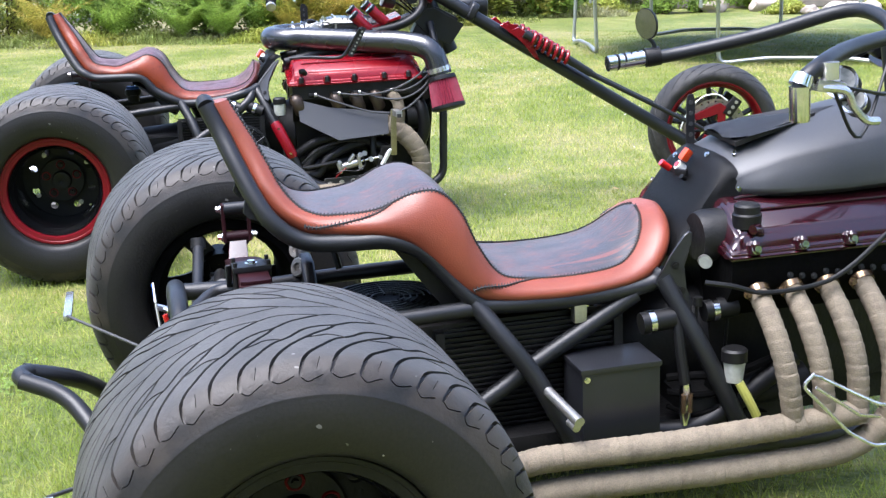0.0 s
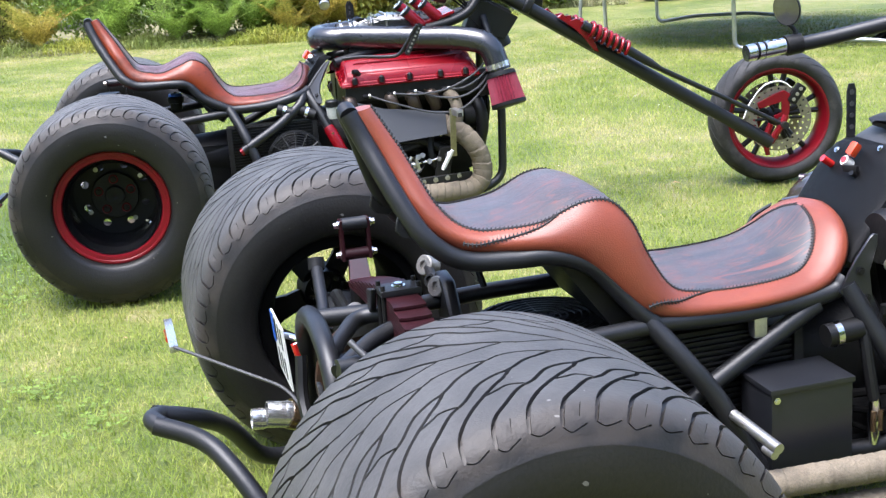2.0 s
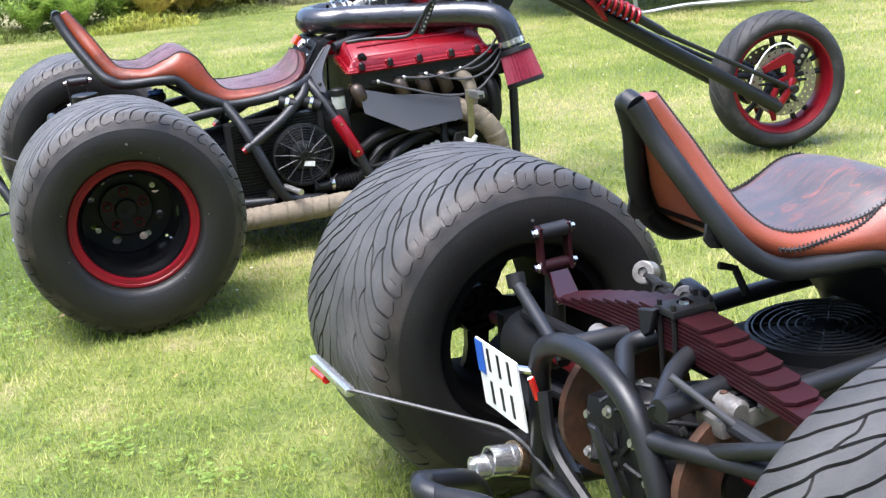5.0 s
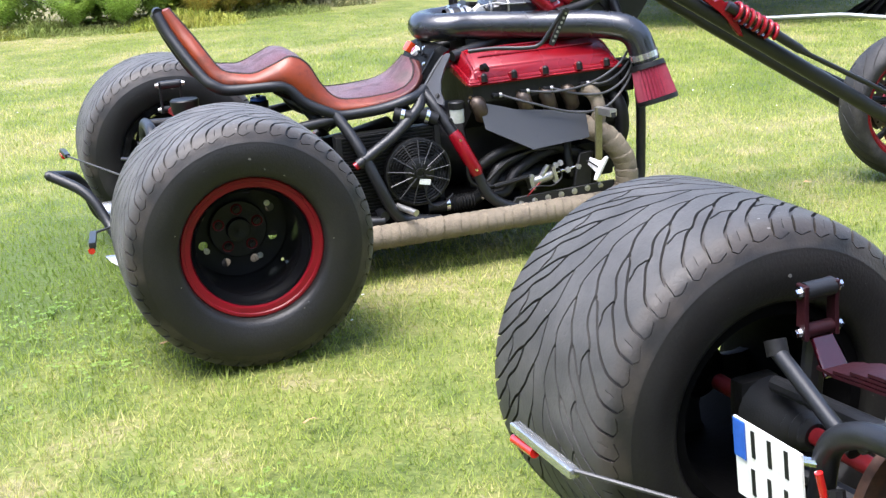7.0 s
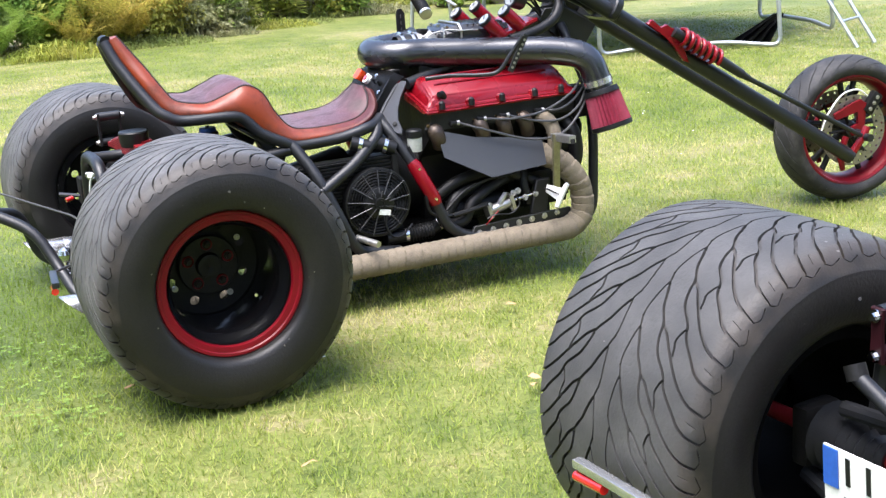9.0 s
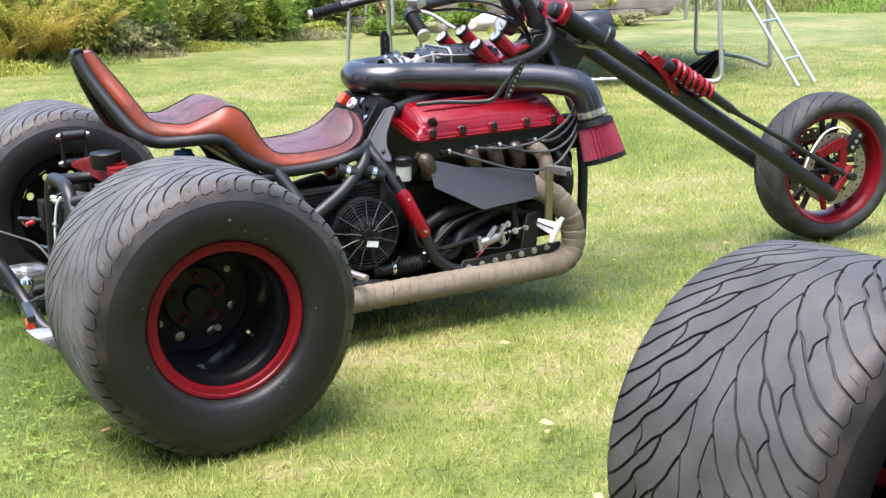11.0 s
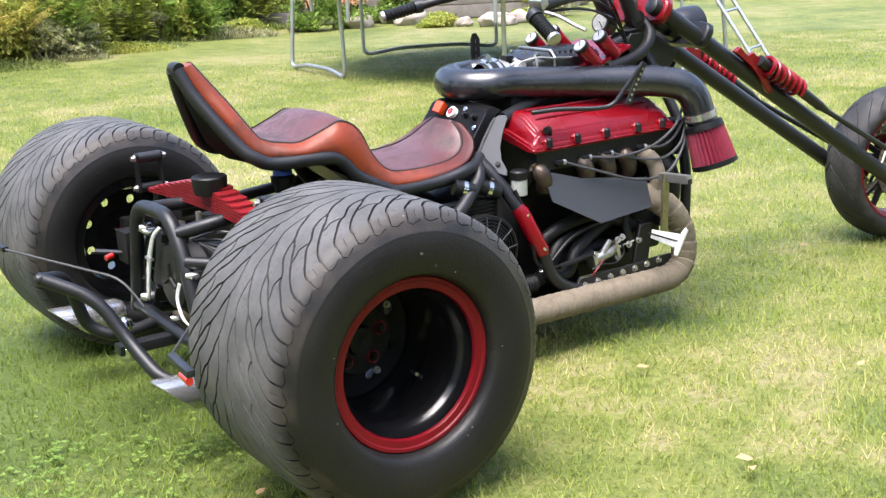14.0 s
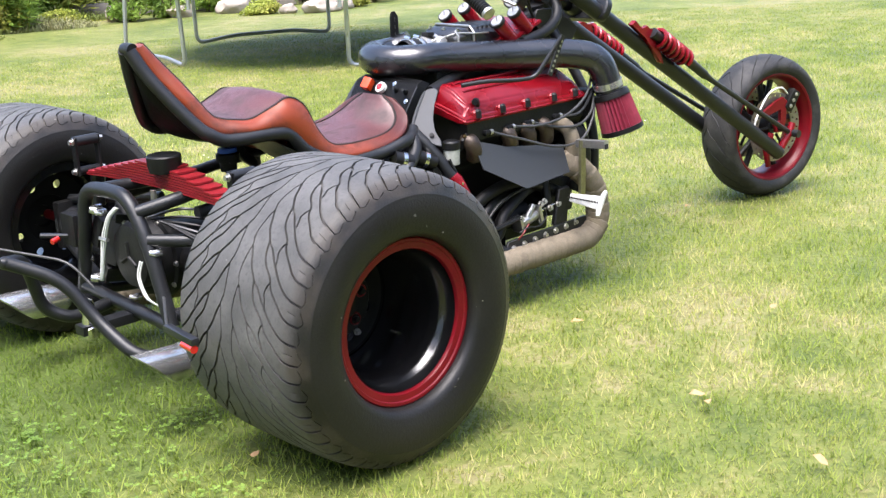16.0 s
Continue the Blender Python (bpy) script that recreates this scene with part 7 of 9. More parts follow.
    st = [(-0.032, 0.998, 0.02, 0.0, 1.004, 0.008, 0.003), (-0.008, 0.95, 0.035, 0.026, 0.955, 0.028, 0.003), (0.012, 0.91, 0.05, 0.046, 0.917, 0.044, 0.003), (0.034, 0.862, 0.076, 0.072, 0.86, 0.068, 0.002), (0.056, 0.815, 0.105, 0.096, 0.807, 0.096, 0.002), (0.09, 0.764, 0.13, 0.128, 0.769, 0.118, 0.002), (0.143, 0.727, 0.15, 0.163, 0.752, 0.132, 0.003), (0.2, 0.716, 0.165, 0.205, 0.748, 0.14, 0.007), (0.3, 0.711, 0.19, 0.29, 0.757, 0.158, 0.014), (0.36, 0.695, 0.203, 0.368, 0.79, 0.168, 0.018), (0.41, 0.65, 0.206, 0.428, 0.79, 0.17, 0.012), (0.45, 0.605, 0.208, 0.474, 0.742, 0.17, 0.004), (0.485, 0.57, 0.21, 0.508, 0.665, 0.17, 0.002), (0.53, 0.55, 0.212, 0.556, 0.593, 0.171, 0.002), (0.6, 0.54, 0.214, 0.62, 0.573, 0.172, 0.008), (0.732, 0.538, 0.216, 0.735, 0.568, 0.172, 0.016), (0.86, 0.548, 0.21, 0.84, 0.577, 0.165, 0.022), (0.925, 0.575, 0.195, 0.892, 0.602, 0.14, 0.022), (0.962, 0.615, 0.166, 0.924, 0.636, 0.104, 0.014), (0.98, 0.652, 0.124, 0.94, 0.658, 0.066, 0.008), (0.988, 0.674, 0.07, 0.948, 0.67, 0.03, 0.003), (0.99, 0.682, 0.02, 0.951, 0.676, 0.008, 0.001)]
    seat(T, st, TAN_A, FLAME, mid, ((0.15, 0.335), (0.505, 0.66)))
    # sloping cowl between seat and tank, with its switches
    cw = cowl(T, [((0.962, 0.585), (0.982, 0.15, 0.578), (0.99, 0.156, 0.57)), ((0.985, 0.612), (1.005, 0.15, 0.612), (1.017, 0.158, 0.602)), ((1.02, 0.66), (1.037, 0.15, 0.657), (1.058, 0.16, 0.638)), ((1.063, 0.716), (1.079, 0.15, 0.716), (1.106, 0.162, 0.676)), ((1.098, 0.765), (1.11, 0.15, 0.755), (1.14, 0.162, 0.705)), ((1.116, 0.79), (1.13, 0.148, 0.768), (1.152, 0.161, 0.72)), ((1.135, 0.8), (1.15, 0.147, 0.772), (1.162, 0.16, 0.72))], "smooth black cowl with switches")
    part("kill_switch", along(box((0, 0, 0.012), (0.02, 0.034, 0.022), (0, 12, 0), 0.0085), (1.098, 0.004, 0.778), (0.998, 0.0, 0.86)), ORANGE, T, "bright orange-red switch cover")
    ks = part("key_switch", rod((1.088, 0.012, 0.748), (1.07, 0.012, 0.763), 0.012), WHITE, T)
    part("switch_dot", rod((1.071, 0.012, 0.7625), (1.068, 0.012, 0.765), 0.0075), REDLENS, ks)
    part("key_bow", box((1.068, -0.018, 0.748), (0.012, 0.034, 0.016), (0, 0, 30), 0.004), HOSE, ks)
    part("red_button", rod((1.08, 0.078, 0.74), (1.056, 0.078, 0.758), 0.009), REDLENS, T)
    part("toggle", rod((1.08, -0.026, 0.73), (1.062, -0.03, 0.742), 0.006), HOSE, T)
    for p, d in (((1.118, -0.055, 0.794), (-0.7, 0, 0.7)), ((1.149, -0.162, 0.729), (0, -1, 0.2)), ((1.126, -0.163, 0.693), (0, -1, 0.2)), ((1.1, 0.088, 0.77), (-0.75, 0, 0.65))):
        hexbolt(cw, p, d, 0.005, 0.005)
    # tank: a long low body, creased along its side, that swells towards the front
    bm = bmesh.new()
    rows = []
    for x, zt, zc, zb, wc, wb in ((1.132, 0.79, 0.742, 0.722, 0.143, 0.146), (1.14, 0.801, 0.752, 0.72, 0.15, 0.155), (1.165, 0.815, 0.762, 0.72, 0.157, 0.175), (1.2, 0.829, 0.774, 0.72, 0.165, 0.194), (1.26, 0.847, 0.793, 0.72, 0.176, 0.21), (1.32, 0.859, 0.804, 0.72, 0.183, 0.218), (1.4, 0.871, 0.815, 0.72, 0.188, 0.222), (1.55, 0.892, 0.834, 0.725, 0.188, 0.222), (1.68, 0.9, 0.845, 0.735, 0.15, 0.18), (1.78, 0.88, 0.84, 0.75, 0.1, 0.115)):
        half = [(wb * 0.8, zb - 0.025), (wb, zb), (wb * 1.012, zb + 0.012), (wb * 0.35 + wc * 0.65, zb * 0.3 + zc * 0.7), (wc * 1.02, zc - 0.004), (wc * 0.97, zc + (zt - zc) * 0.14), (wc * 0.75, zc + (zt - zc) * 0.52), (wc * 0.48, zc + (zt - zc) * 0.82), (wc * 0.22, zc + (zt - zc) * 0.97)]
        rows.append([bm.verts.new((x, -y, z)) for y, z in half] + [bm.verts.new((x, 0, zt))] + [bm.verts.new((x, y, z)) for y, z in reversed(half)])
    for a, b in zip(rows, rows[1:]):
        for j in range(len(a)):
            bm.faces.new((a[j], a[(j + 1) % len(a)], b[(j + 1) % len(a)], b[j]))
    bm.faces.new(rows[0])
    bm.faces.new(rows[-1][::-1])
    tank = part("fuel_tank", bm, TANK, T, "satin black fuel tank", angle=45)
    bm = bmesh.new()
    rows = []
    for x, z, w in ((1.15, 0.835, 0.05), (1.165, 0.84, 0.085), (1.2, 0.846, 0.1), (1.26, 0.858, 0.09), (1.33, 0.868, 0.065), (1.42, 0.882, 0.03), (1.47, 0.888, 0.006)):
        rows.append([bm.verts.new((x, -0.02 + y * w, z + 0.012 - 0.06 * (x - 1.16) - 0.012 * y * y)) for y in (-1, -0.6, 0, 0.6, 1)])
    for a, b in zip(rows, rows[1:]):
        for j in range(4):
            bm.faces.new((a[j], a[j + 1], b[j + 1], b[j]))
    bmesh.ops.solidify(bm, geom=bm.faces[:], thickness=0.005)
    part("tank_scoop", bm, TANK, tank)
    # black sheet that paints the shaded gap under the scoop
    part("scoop_shade", plate([(1.165, -0.108, 0.824), (1.25, -0.106, 0.846), (1.4, -0.056, 0.868), (1.4, 0.02, 0.874), (1.25, 0.05, 0.852), (1.165, 0.05, 0.832)], (-0.15, -0.1, 1), 0.012), THREAD, tank)
    st = part("tank_stud", tube([(1.168, -0.1, 0.785), (1.165, -0.103, 0.802), (1.1645, -0.1035, 0.803), (1.163, -0.105, 0.811)], [0.006, 0.006, 0.0045, 0.0045], 10), CHROME, tank)
    part("filler_tube", lathe([(0.0, 0.032), (0.03, 0.034), (0.034, 0.03), (0.05, 0.03), (0.055, 0.024), (0.055, 0.001)], (1.125, -0.25, 0.66), "z", 20), DARK, T)
    # engine
    part("engine_block", box((1.36, 0, 0.44), (0.57, 0.33, 0.44), (0, 0, 0), 0.02), DARK, T, "oily black eight-cylinder engine block")
    part("bellhousing", lathe([(0.85, 0.09), (0.95, 0.14), (1.05, 0.165), (1.075, 0.17)], (0, 0, 0.34), "x", 28), DARK, T)
    part("oil_pan", box((1.36, 0, 0.18), (0.5, 0.26, 0.08), (0, 0, 0), 0.02), DARK, T)
    # added dark slab, fills the shaded gap below the radiator
    part("shade_belly_pan", box((0.78, 0.0, 0.2), (0.9, 0.5, 0.05), (0, 0, 0), 0.012), DARK, T)
    part("sump_guard", box((1.12, 0.0, 0.22), (0.3, 0.54, 0.09), (0, 0, 0), 0.02), DARK, T)
    for k in range(3):
        part("loose_cable", tube(smooth_line([(0.93, -0.25, 0.25 + 0.035 * k), (0.99, -0.27 - 0.004 * k, 0.228 + 0.05 * k), (1.08, -0.28, 0.24 + 0.04 * k), (1.2, -0.26, 0.2 + 0.07 * k)], 5), 0.006 + 0.002 * k, 7), SHADE_BLACK, T)
    part("radiator_tray", box((0.42, 0.0, 0.46), (0.62, 0.34, 0.05), (0, 0, 0), 0.006), DARK, T)
    up = part("perforated_upright", plate([(1.138, 0.11, 0.78), (1.16, 0.11, 0.78), (1.161, 0.11, 0.9), (1.156, 0.11, 0.916), (1.143, 0.11, 0.916), (1.138, 0.11, 0.9)], (0, 1, 0), 0.004), F, T)
    for k in range(4):
        part("upright_hole", rod((1.1495, 0.1075, 0.815 + 0.027 * k), (1.1495, 0.106, 0.815 + 0.027 * k), 0.006, seg=10), WIRE, up)
    for s in (-1, 1):
        bm = bmesh.new()
        sec = [(0.16, 0.42), (0.265, 0.49), (0.292, 0.53), (0.292, 0.594), (0.09, 0.63)]
        a = [bm.verts.new((1.07, s * y, z)) for y, z in sec]
        b = [bm.verts.new((1.67, s * y, z)) for y, z in sec]
        bm.faces.new(a)
        bm.faces.new(b[::-1])
        for j in range(5):
            bm.faces.new((a[j], a[(j + 1) % 5], b[(j + 1) % 5], b[j]))
        # colour carries the shade below the valve cover
        part("head_casting", bm, SHADE_BLACK, T)
        valve_cover(T, 1.06, 1.68, s, -0.028, MAROON, MAROON)
        # four wrapped headers run down into the collector
        for i, x in enumerate((1.135, 1.22, 1.31, 1.4)):
            line = rounded([(x, s * 0.29, 0.515), (x - 0.004, s * 0.375, 0.46), (x + 0.01, s * 0.42, 0.36), (x + 0.03 - 0.008 * i, s * 0.42, 0.225)], 0.08, 5)
            h = part("header_pipe", wrapped(line, 0.0238, 18, 0.025, 0.5), WRAP, T, "header pipe bound in brown heat wrap")
            part("header_flange", tube([(x, s * 0.284, 0.52), (x, s * 0.296, 0.51)], 0.0285, 14), BRASS, h)
            hexbolt(h, (x - 0.03, s * 0.3, 0.515), (0, s, 0.2), 0.007, 0.01, BRASS)
        part("exhaust_pipe", wrapped([(1.33, s * 0.42, 0.245), (1.157, s * 0.42, 0.236), (0.883, s * 0.42, 0.232), (0.57, s * 0.42, 0.24), (0.3, s * 0.41, 0.2), (0.15, s * 0.4, 0.16)], 0.0285, 16, 0.026, 0.55), WRAP, T, "exhaust pipe bound in brown heat wrap")
        part("exhaust_pipe", wrapped(rounded([(1.42, s * 0.41, 0.4), (1.43, s * 0.41, 0.22), (1.3, s * 0.42, 0.15), (0.951, s * 0.42, 0.15), (0.6, s * 0.42, 0.164), (0.3, s * 0.41, 0.14), (0.15, s * 0.4, 0.12)], 0.09), 0.0285, 16, 0.026, 0.55), WRAP, T, "exhaust pipe bound in brown heat wrap")
        part("exhaust_tail", tube([(0.15, s * 0.4, 0.14), (-0.1, s * 0.33, 0.22), (-0.2, s * 0.31, 0.265)], 0.036, 16), BRASS, T)
        tailpipe(T, (-0.165, s * 0.31, 0.258), (-0.25, s * 0.31, 0.272), 0.031, 0.0, SILVER)
        tailpipe(T, (-0.24, s * 0.31, 0.262), (-0.285, s * 0.31, 0.266), 0.025, 0.0, SILVER)
    for i in range(14):
        hexbolt(T, (1.2 + 0.03 * i, -0.318, 0.555 - 0.004 * (i % 3)), (0, -1, 0.3), 0.005, 0.006, DARK)
    part("oil_line", tube(smooth_line([(1.0, -0.3, 0.555), (1.06, -0.32, 0.545), (1.13, -0.33, 0.525), (1.25, -0.335, 0.53), (1.33, -0.34, 0.56), (1.44, -0.335, 0.64)], 6), 0.006, 8), HOSE, T)
    part("breather_hose", tube(smooth_line([(0.96, -0.23, 0.52), (0.955, -0.26, 0.42), (0.962, -0.28, 0.31)], 6), 0.013, 10), HOSE, T)
    hf = part("hose_fitting", tube([(0.962, -0.28, 0.315), (0.963, -0.28, 0.3), (0.962, -0.28, 0.235), (0.961, -0.28, 0.21)], [0.012, 0.014, 0.014, 0.009], 12), CHROME, T)
    for k in (-1, 1):
        part("brass_fitting", rod((0.962 + 0.008 * k, -0.292, 0.29), (0.961 + 0.008 * k, -0.292, 0.245), 0.006), BRASS, hf)
    for x, z in ((1.006, 0.506), (1.085, 0.489)):
        part("dipstick", tube([(x, -0.25, z), (x, -0.25, z - 0.02), (x - 0.003, -0.25, z - 0.022), (x - 0.005, -0.24, z - 0.12)], [0.011, 0.011, 0.004, 0.004], 10), HOSE, T)
    part("fluid_reservoir", lathe([(0.0, 0.02), (0.05, 0.026), (0.056, 0.02)], (1.07, -0.31, 0.315), "z", 20), CLOUDY, T, "clear white fluid bottle with black cap")
    part("reservoir_cap", lathe([(0.05, 0.03), (0.075, 0.03), (0.08, 0.024), (0.08, 0.001)], (1.07, -0.31, 0.315), "z", 20), HOSE, T)
    part("level_hose", tube([(1.075, -0.325, 0.315), (1.1, -0.34, 0.26), (1.112, -0.34, 0.235)], 0.011, 10), FLUID, T)
    for a, b in (((0.87, -0.24, 0.455), (0.95, -0.24, 0.46)), ((1.02, -0.25, 0.47), (1.1, -0.25, 0.475))):
        part("pipe_elbow", rod(a, b, 0.025), HOSE, T)
        hose_clamp(T, Vector(a).lerp(Vector(b), 0.3), Vector(b) - Vector(a), 0.028)
    part("starter_motor", rod((1.05, -0.24, 0.26), (1.28, -0.24, 0.27), 0.045), DARK, T)
    part("coolant_hose", tube(smooth_line([(0.85, -0.26, 0.2), (1.0, -0.27, 0.2), (1.15, -0.27, 0.28), (1.25, -0.25, 0.33)], 6), 0.024, 12), HOSE, T)
    for s in (-1,):
        part("alternator", lathe([(1.03, 0.001), (1.03, 0.055), (1.05, 0.062), (1.12, 0.062), (1.13, 0.04)], (0, -0.18, 0.63), "x", 24), DARK, T)
    part("oil_cap", rod((1.03, -0.23, 0.585), (1.02, -0.26, 0.59), 0.015), ALU, T)
    # black electrics box, radiator with fins and the lying fan
    bx = part("battery_box", box((0.787, -0.265, 0.297), (0.185, 0.13, 0.18), (0, 0, 0), 0.006), SATIN, T, "square black metal box")
    part("box_lid", box((0.787, -0.265, 0.39), (0.192, 0.137, 0.012), (0, 0, 0), 0.003), SATIN, bx)
    hexbolt(bx, (0.705, -0.333, 0.372), (0, -1, 0), 0.005, 0.004)
    radiator(T, 0.4, 0.84, 0.19, 0.475, -0.19)
    part("radiator_latch", box((0.735, -0.2, 0.49), (0.03, 0.03, 0.05)), ALU, T)
    f = part("cooling_fan", lathe([(-0.02, 0.15), (0.006, 0.15), (0.007, 0.143), (-0.02, 0.142)], (0.33, 0.0, 0.504), "z", 36), HOSE, T, "black electric fan lying under the seat")
    for k in range(7):
        part("guard_ring", tube([(0.33 + (0.04 + 0.016 * k) * math.cos(t), (0.04 + 0.016 * k) * math.sin(t), 0.511) for t in (2 * math.pi * i / 32 for i in range(32))], 0.0025, 5, closed=True), HOSE, f)
    for k in range(8):
        a = 2 * math.pi * k / 8
        part("guard_spoke", rod((0.33 + 0.03 * math.cos(a), 0.03 * math.sin(a), 0.51), (0.33 + 0.145 * math.cos(a), 0.145 * math.sin(a), 0.508), 0.003, seg=6), HOSE, f)
    part("footrest", rod((0.625, -0.3, 0.345), (0.648, -0.44, 0.322), 0.012), ALU, T, "knurled bright footrest")
    part("footrest_bolt", rod((0.64, -0.4, 0.31), (0.645, -0.43, 0.306), 0.01), ALU, T)
    # wire foot pedal in front
    part("wire_pedal", tube(rounded([(1.15, -0.52, 0.394), (1.125, -0.52, 0.37), (1.241, -0.52, 0.246), (1.302, -0.52, 0.207), (1.4, -0.52, 0.2), (1.42, -0.5, 0.27), (1.309, -0.52, 0.304), (1.171, -0.52, 0.382)], 0.014, 4), 0.0042, 8, closed=True), SILVER, T, "bent chromed wire foot pedal")
    part("wire_pedal_bar", tube([(1.16, -0.515, 0.36), (1.27, -0.51, 0.28), (1.36, -0.45, 0.24)], 0.0042, 8), SILVER, T)
    # handlebars with chromed grips, levers and mirror
    part("handlebar", tube(smooth_line([(1.155, -0.42, 0.93), (1.155, -0.42, 1.0), (1.21, -0.4, 1.037), (1.334, -0.3, 1.053), (1.49, -0.2, 1.06), (1.62, -0.08, 1.05), (1.64, 0.0, 1.03), (1.66, 0.06, 1.07), (1.633, 0.2, 1.088), (1.444, 0.3, 1.03), (1.23, 0.4, 0.981), (1.05, 0.42, 0.966)], 5), 0.019, 14), BLACK, T)
    part("riser", rod((1.66, 0, 0.9), (1.64, 0, 1.03), 0.03), BLACK, T)
    g = part("grip", tube([(1.049, 0.42, 0.966), (1.06, 0.42, 0.967), (1.15, 0.415, 0.975)], [0.021, 0.0215, 0.0215], 16), CHROME, T, "chromed metal handlebar grip")
    for i in range(4):
        part("grip_ring", lathe([(-0.003, 0.0225), (0.003, 0.0225)], (1.075 + 0.02 * i, 0.419, 0.969 + 0.0016 * i), "x", 16), DARK, g)
    part("bar_clamp", rod((1.155, 0.414, 0.975), (1.195, 0.408, 0.98), 0.026), DARK, T)
    g = part("grip", tube([(1.155, -0.42, 0.925), (1.155, -0.42, 0.93), (1.153, -0.42, 1.0)], [0.021, 0.0225, 0.0225], 16), CHROME, T, "chromed metal handlebar grip")
    part("bar_clamp", rod((1.153, -0.42, 1.0), (1.165, -0.417, 1.022), 0.026, 0.022), CHROME, T)
    part("brake_reservoir", rod((1.222, -0.42, 1.01), (1.222, -0.42, 1.046), 0.02), SILVER, T)
    part("brake_lever", tube(smooth_line([(1.2, -0.43, 0.995), (1.25, -0.44, 0.985), (1.27, -0.44, 0.95), (1.3, -0.44, 0.92), (1.33, -0.44, 0.915)], 5), 0.009, 8), SILVER, T)
    part("clutch_body", box((1.22, -0.42, 0.995), (0.07, 0.035, 0.026), (0, 10, 0), 0.008), SILVER, T)
    for p, r in (((1.345, -0.28, 0.967), 0.036), ((1.378, -0.28, 0.924), 0.029)):
        d = Vector((-0.6, -0.6, 0.35))
        gauge(T, p, d, r, 0.04, DARK, CHROME)
    part("mirror_stem", tube(smooth_line([(1.175, 0.41, 0.985), (1.18, 0.41, 1.01), (1.165, 0.415, 1.03)], 4), 0.006, 8), BLACK, T)
    mi = part("mirror", along(lathe([(0.0, 0.001), (0.004, 0.03), (0.012, 0.042), (0.018, 0.043)], axis="z", seg=28), (1.175, 0.42, 1.068), (1.0, 0.36, 1.055)), BLACK, T, "round black bar mirror")
    part("mirror_glass", along(lathe([(0.0185, 0.041), (0.019, 0.001)], axis="z", seg=28), (1.175, 0.42, 1.068), (1.0, 0.36, 1.055)), MIRROR, mi)
    for i in range(2):
        part("control_cable", tube(smooth_line([(1.22, -0.43, 1.0), (1.3, -0.42, 0.98 - 0.1 * i), (1.45, -0.3, 0.95 + 0.1 * i), (1.62, -0.1, 0.98)], 6), 0.004, 7), HOSE, T)
    # neck and fork
    part("neck_tube", rod((1.78, 0, 0.75), (1.66, 0, 1.0), 0.045, seg=20), F, T)
    springer_fork(T, (1.72, 0, 0.98), (3.0, 0, 0.29), 0, MAROON, 0.128)
    # rear end
    leaf_spring(T, 0.02, 0.545, 0.46, DULLMAROON, 0.03)
    for s in (-1, 1):
        shackle(T, 0.03, s * 0.495, 0.575, 0.65, s, DULLMAROON, CHROME, 0.033)
        part("spring_tongue", plate([(-0.006, s * 0.43, 0.51), (0.05, s * 0.43, 0.51), (0.053, s * 0.485, 0.562), (0.007, s * 0.485, 0.562)], (0, -0.6 * s, 0.8), 0.01, 0.002), MAROON, T)
        part("spring_post", tube([(0.03, s * 0.5, 0.56), (0.03, s * 0.52, 0.4)], 0.022, 10), F, T)
        cardan(T, s, 0.385, 0.2, 0.76)
        brake(T, s, 0.37, 0.19)
        part("hub_carrier", box((0, s * 0.64, 0.38), (0.09, 0.04, 0.12), (0, 0, 0), 0.012), DARK, T)
        part("wishbone", tube([(-0.02, s * 0.64, 0.3), (0.1, s * 0.25, 0.24)], 0.018, 10), F, T)
        part("wishbone", tube([(-0.02, s * 0.64, 0.3), (-0.12, s * 0.2, 0.24)], 0.018, 10), F, T)
        part("damper_strut", tube([(-0.075, s * 0.47, 0.56), (-0.1, s * 0.24, 0.47)], 0.0145, 12), F, T)
        part("damper_cap", rod((-0.075, s * 0.47, 0.555), (-0.073, s * 0.482, 0.58), 0.02), DARK, T)
        part("stay", tube([(-0.15, s * 0.17, 0.53), (0.06, s * 0.14, 0.53)], 0.021, 12), F, T)
        part("stay", tube(rounded([(-0.148, s * -0.06 if s > 0 else s * 0.16, 0.52), (-0.06, s * 0.08, 0.55), (0.02, s * 0.04, 0.56)], 0.04), 0.018, 12), F, T)
        part("cross_stay", tube([(-0.05, s * 0.2, 0.5), (-0.02, s * 0.55, 0.46)], 0.016, 10), F, T)
        part("lower_stay", tube([(-0.14, s * 0.23, 0.24), (0.12, s * 0.24, 0.2), (0.66, s * 0.3, 0.17)], 0.02, 12), F, T)
    part("rear_hoop", tube(rounded([(-0.15, 0.29, 0.2), (-0.15, 0.245, 0.5), (-0.15, 0.17, 0.545), (-0.15, 0.04, 0.558), (-0.15, -0.09, 0.515), (-0.15, -0.15, 0.4), (-0.15, -0.19, 0.2)], 0.09, 8), 0.022, 16), F, T)
    part("hoop_bottom", tube([(-0.15, 0.275, 0.22), (-0.15, -0.19, 0.21)], 0.02, 12), F, T)
    part("hoop_arm", tube([(-0.145, -0.13, 0.46), (-0.05, -0.4, 0.47)], 0.018, 12), F, T)
    differential(T, 0.37)
    # link with two round bushes beside the spring
    for p, r in (((0.18, 0.379, 0.551), 0.025), ((0.175, 0.31, 0.532), 0.018), ((0.16, 0.2, 0.55), 0.024)):
        lb = part("link_bush", along(lathe([(-0.016, 0.007), (-0.016, r), (0.016, r), (0.018, r * 0.9), (0.018, 0.011), (0.012, 0.01), (0.012, 0.001)], axis="z", seg=22), p, (p[0] - 0.8, p[1] - 0.5, p[2] + 0.35)), CAST if r > 0.02 else DARK, T)
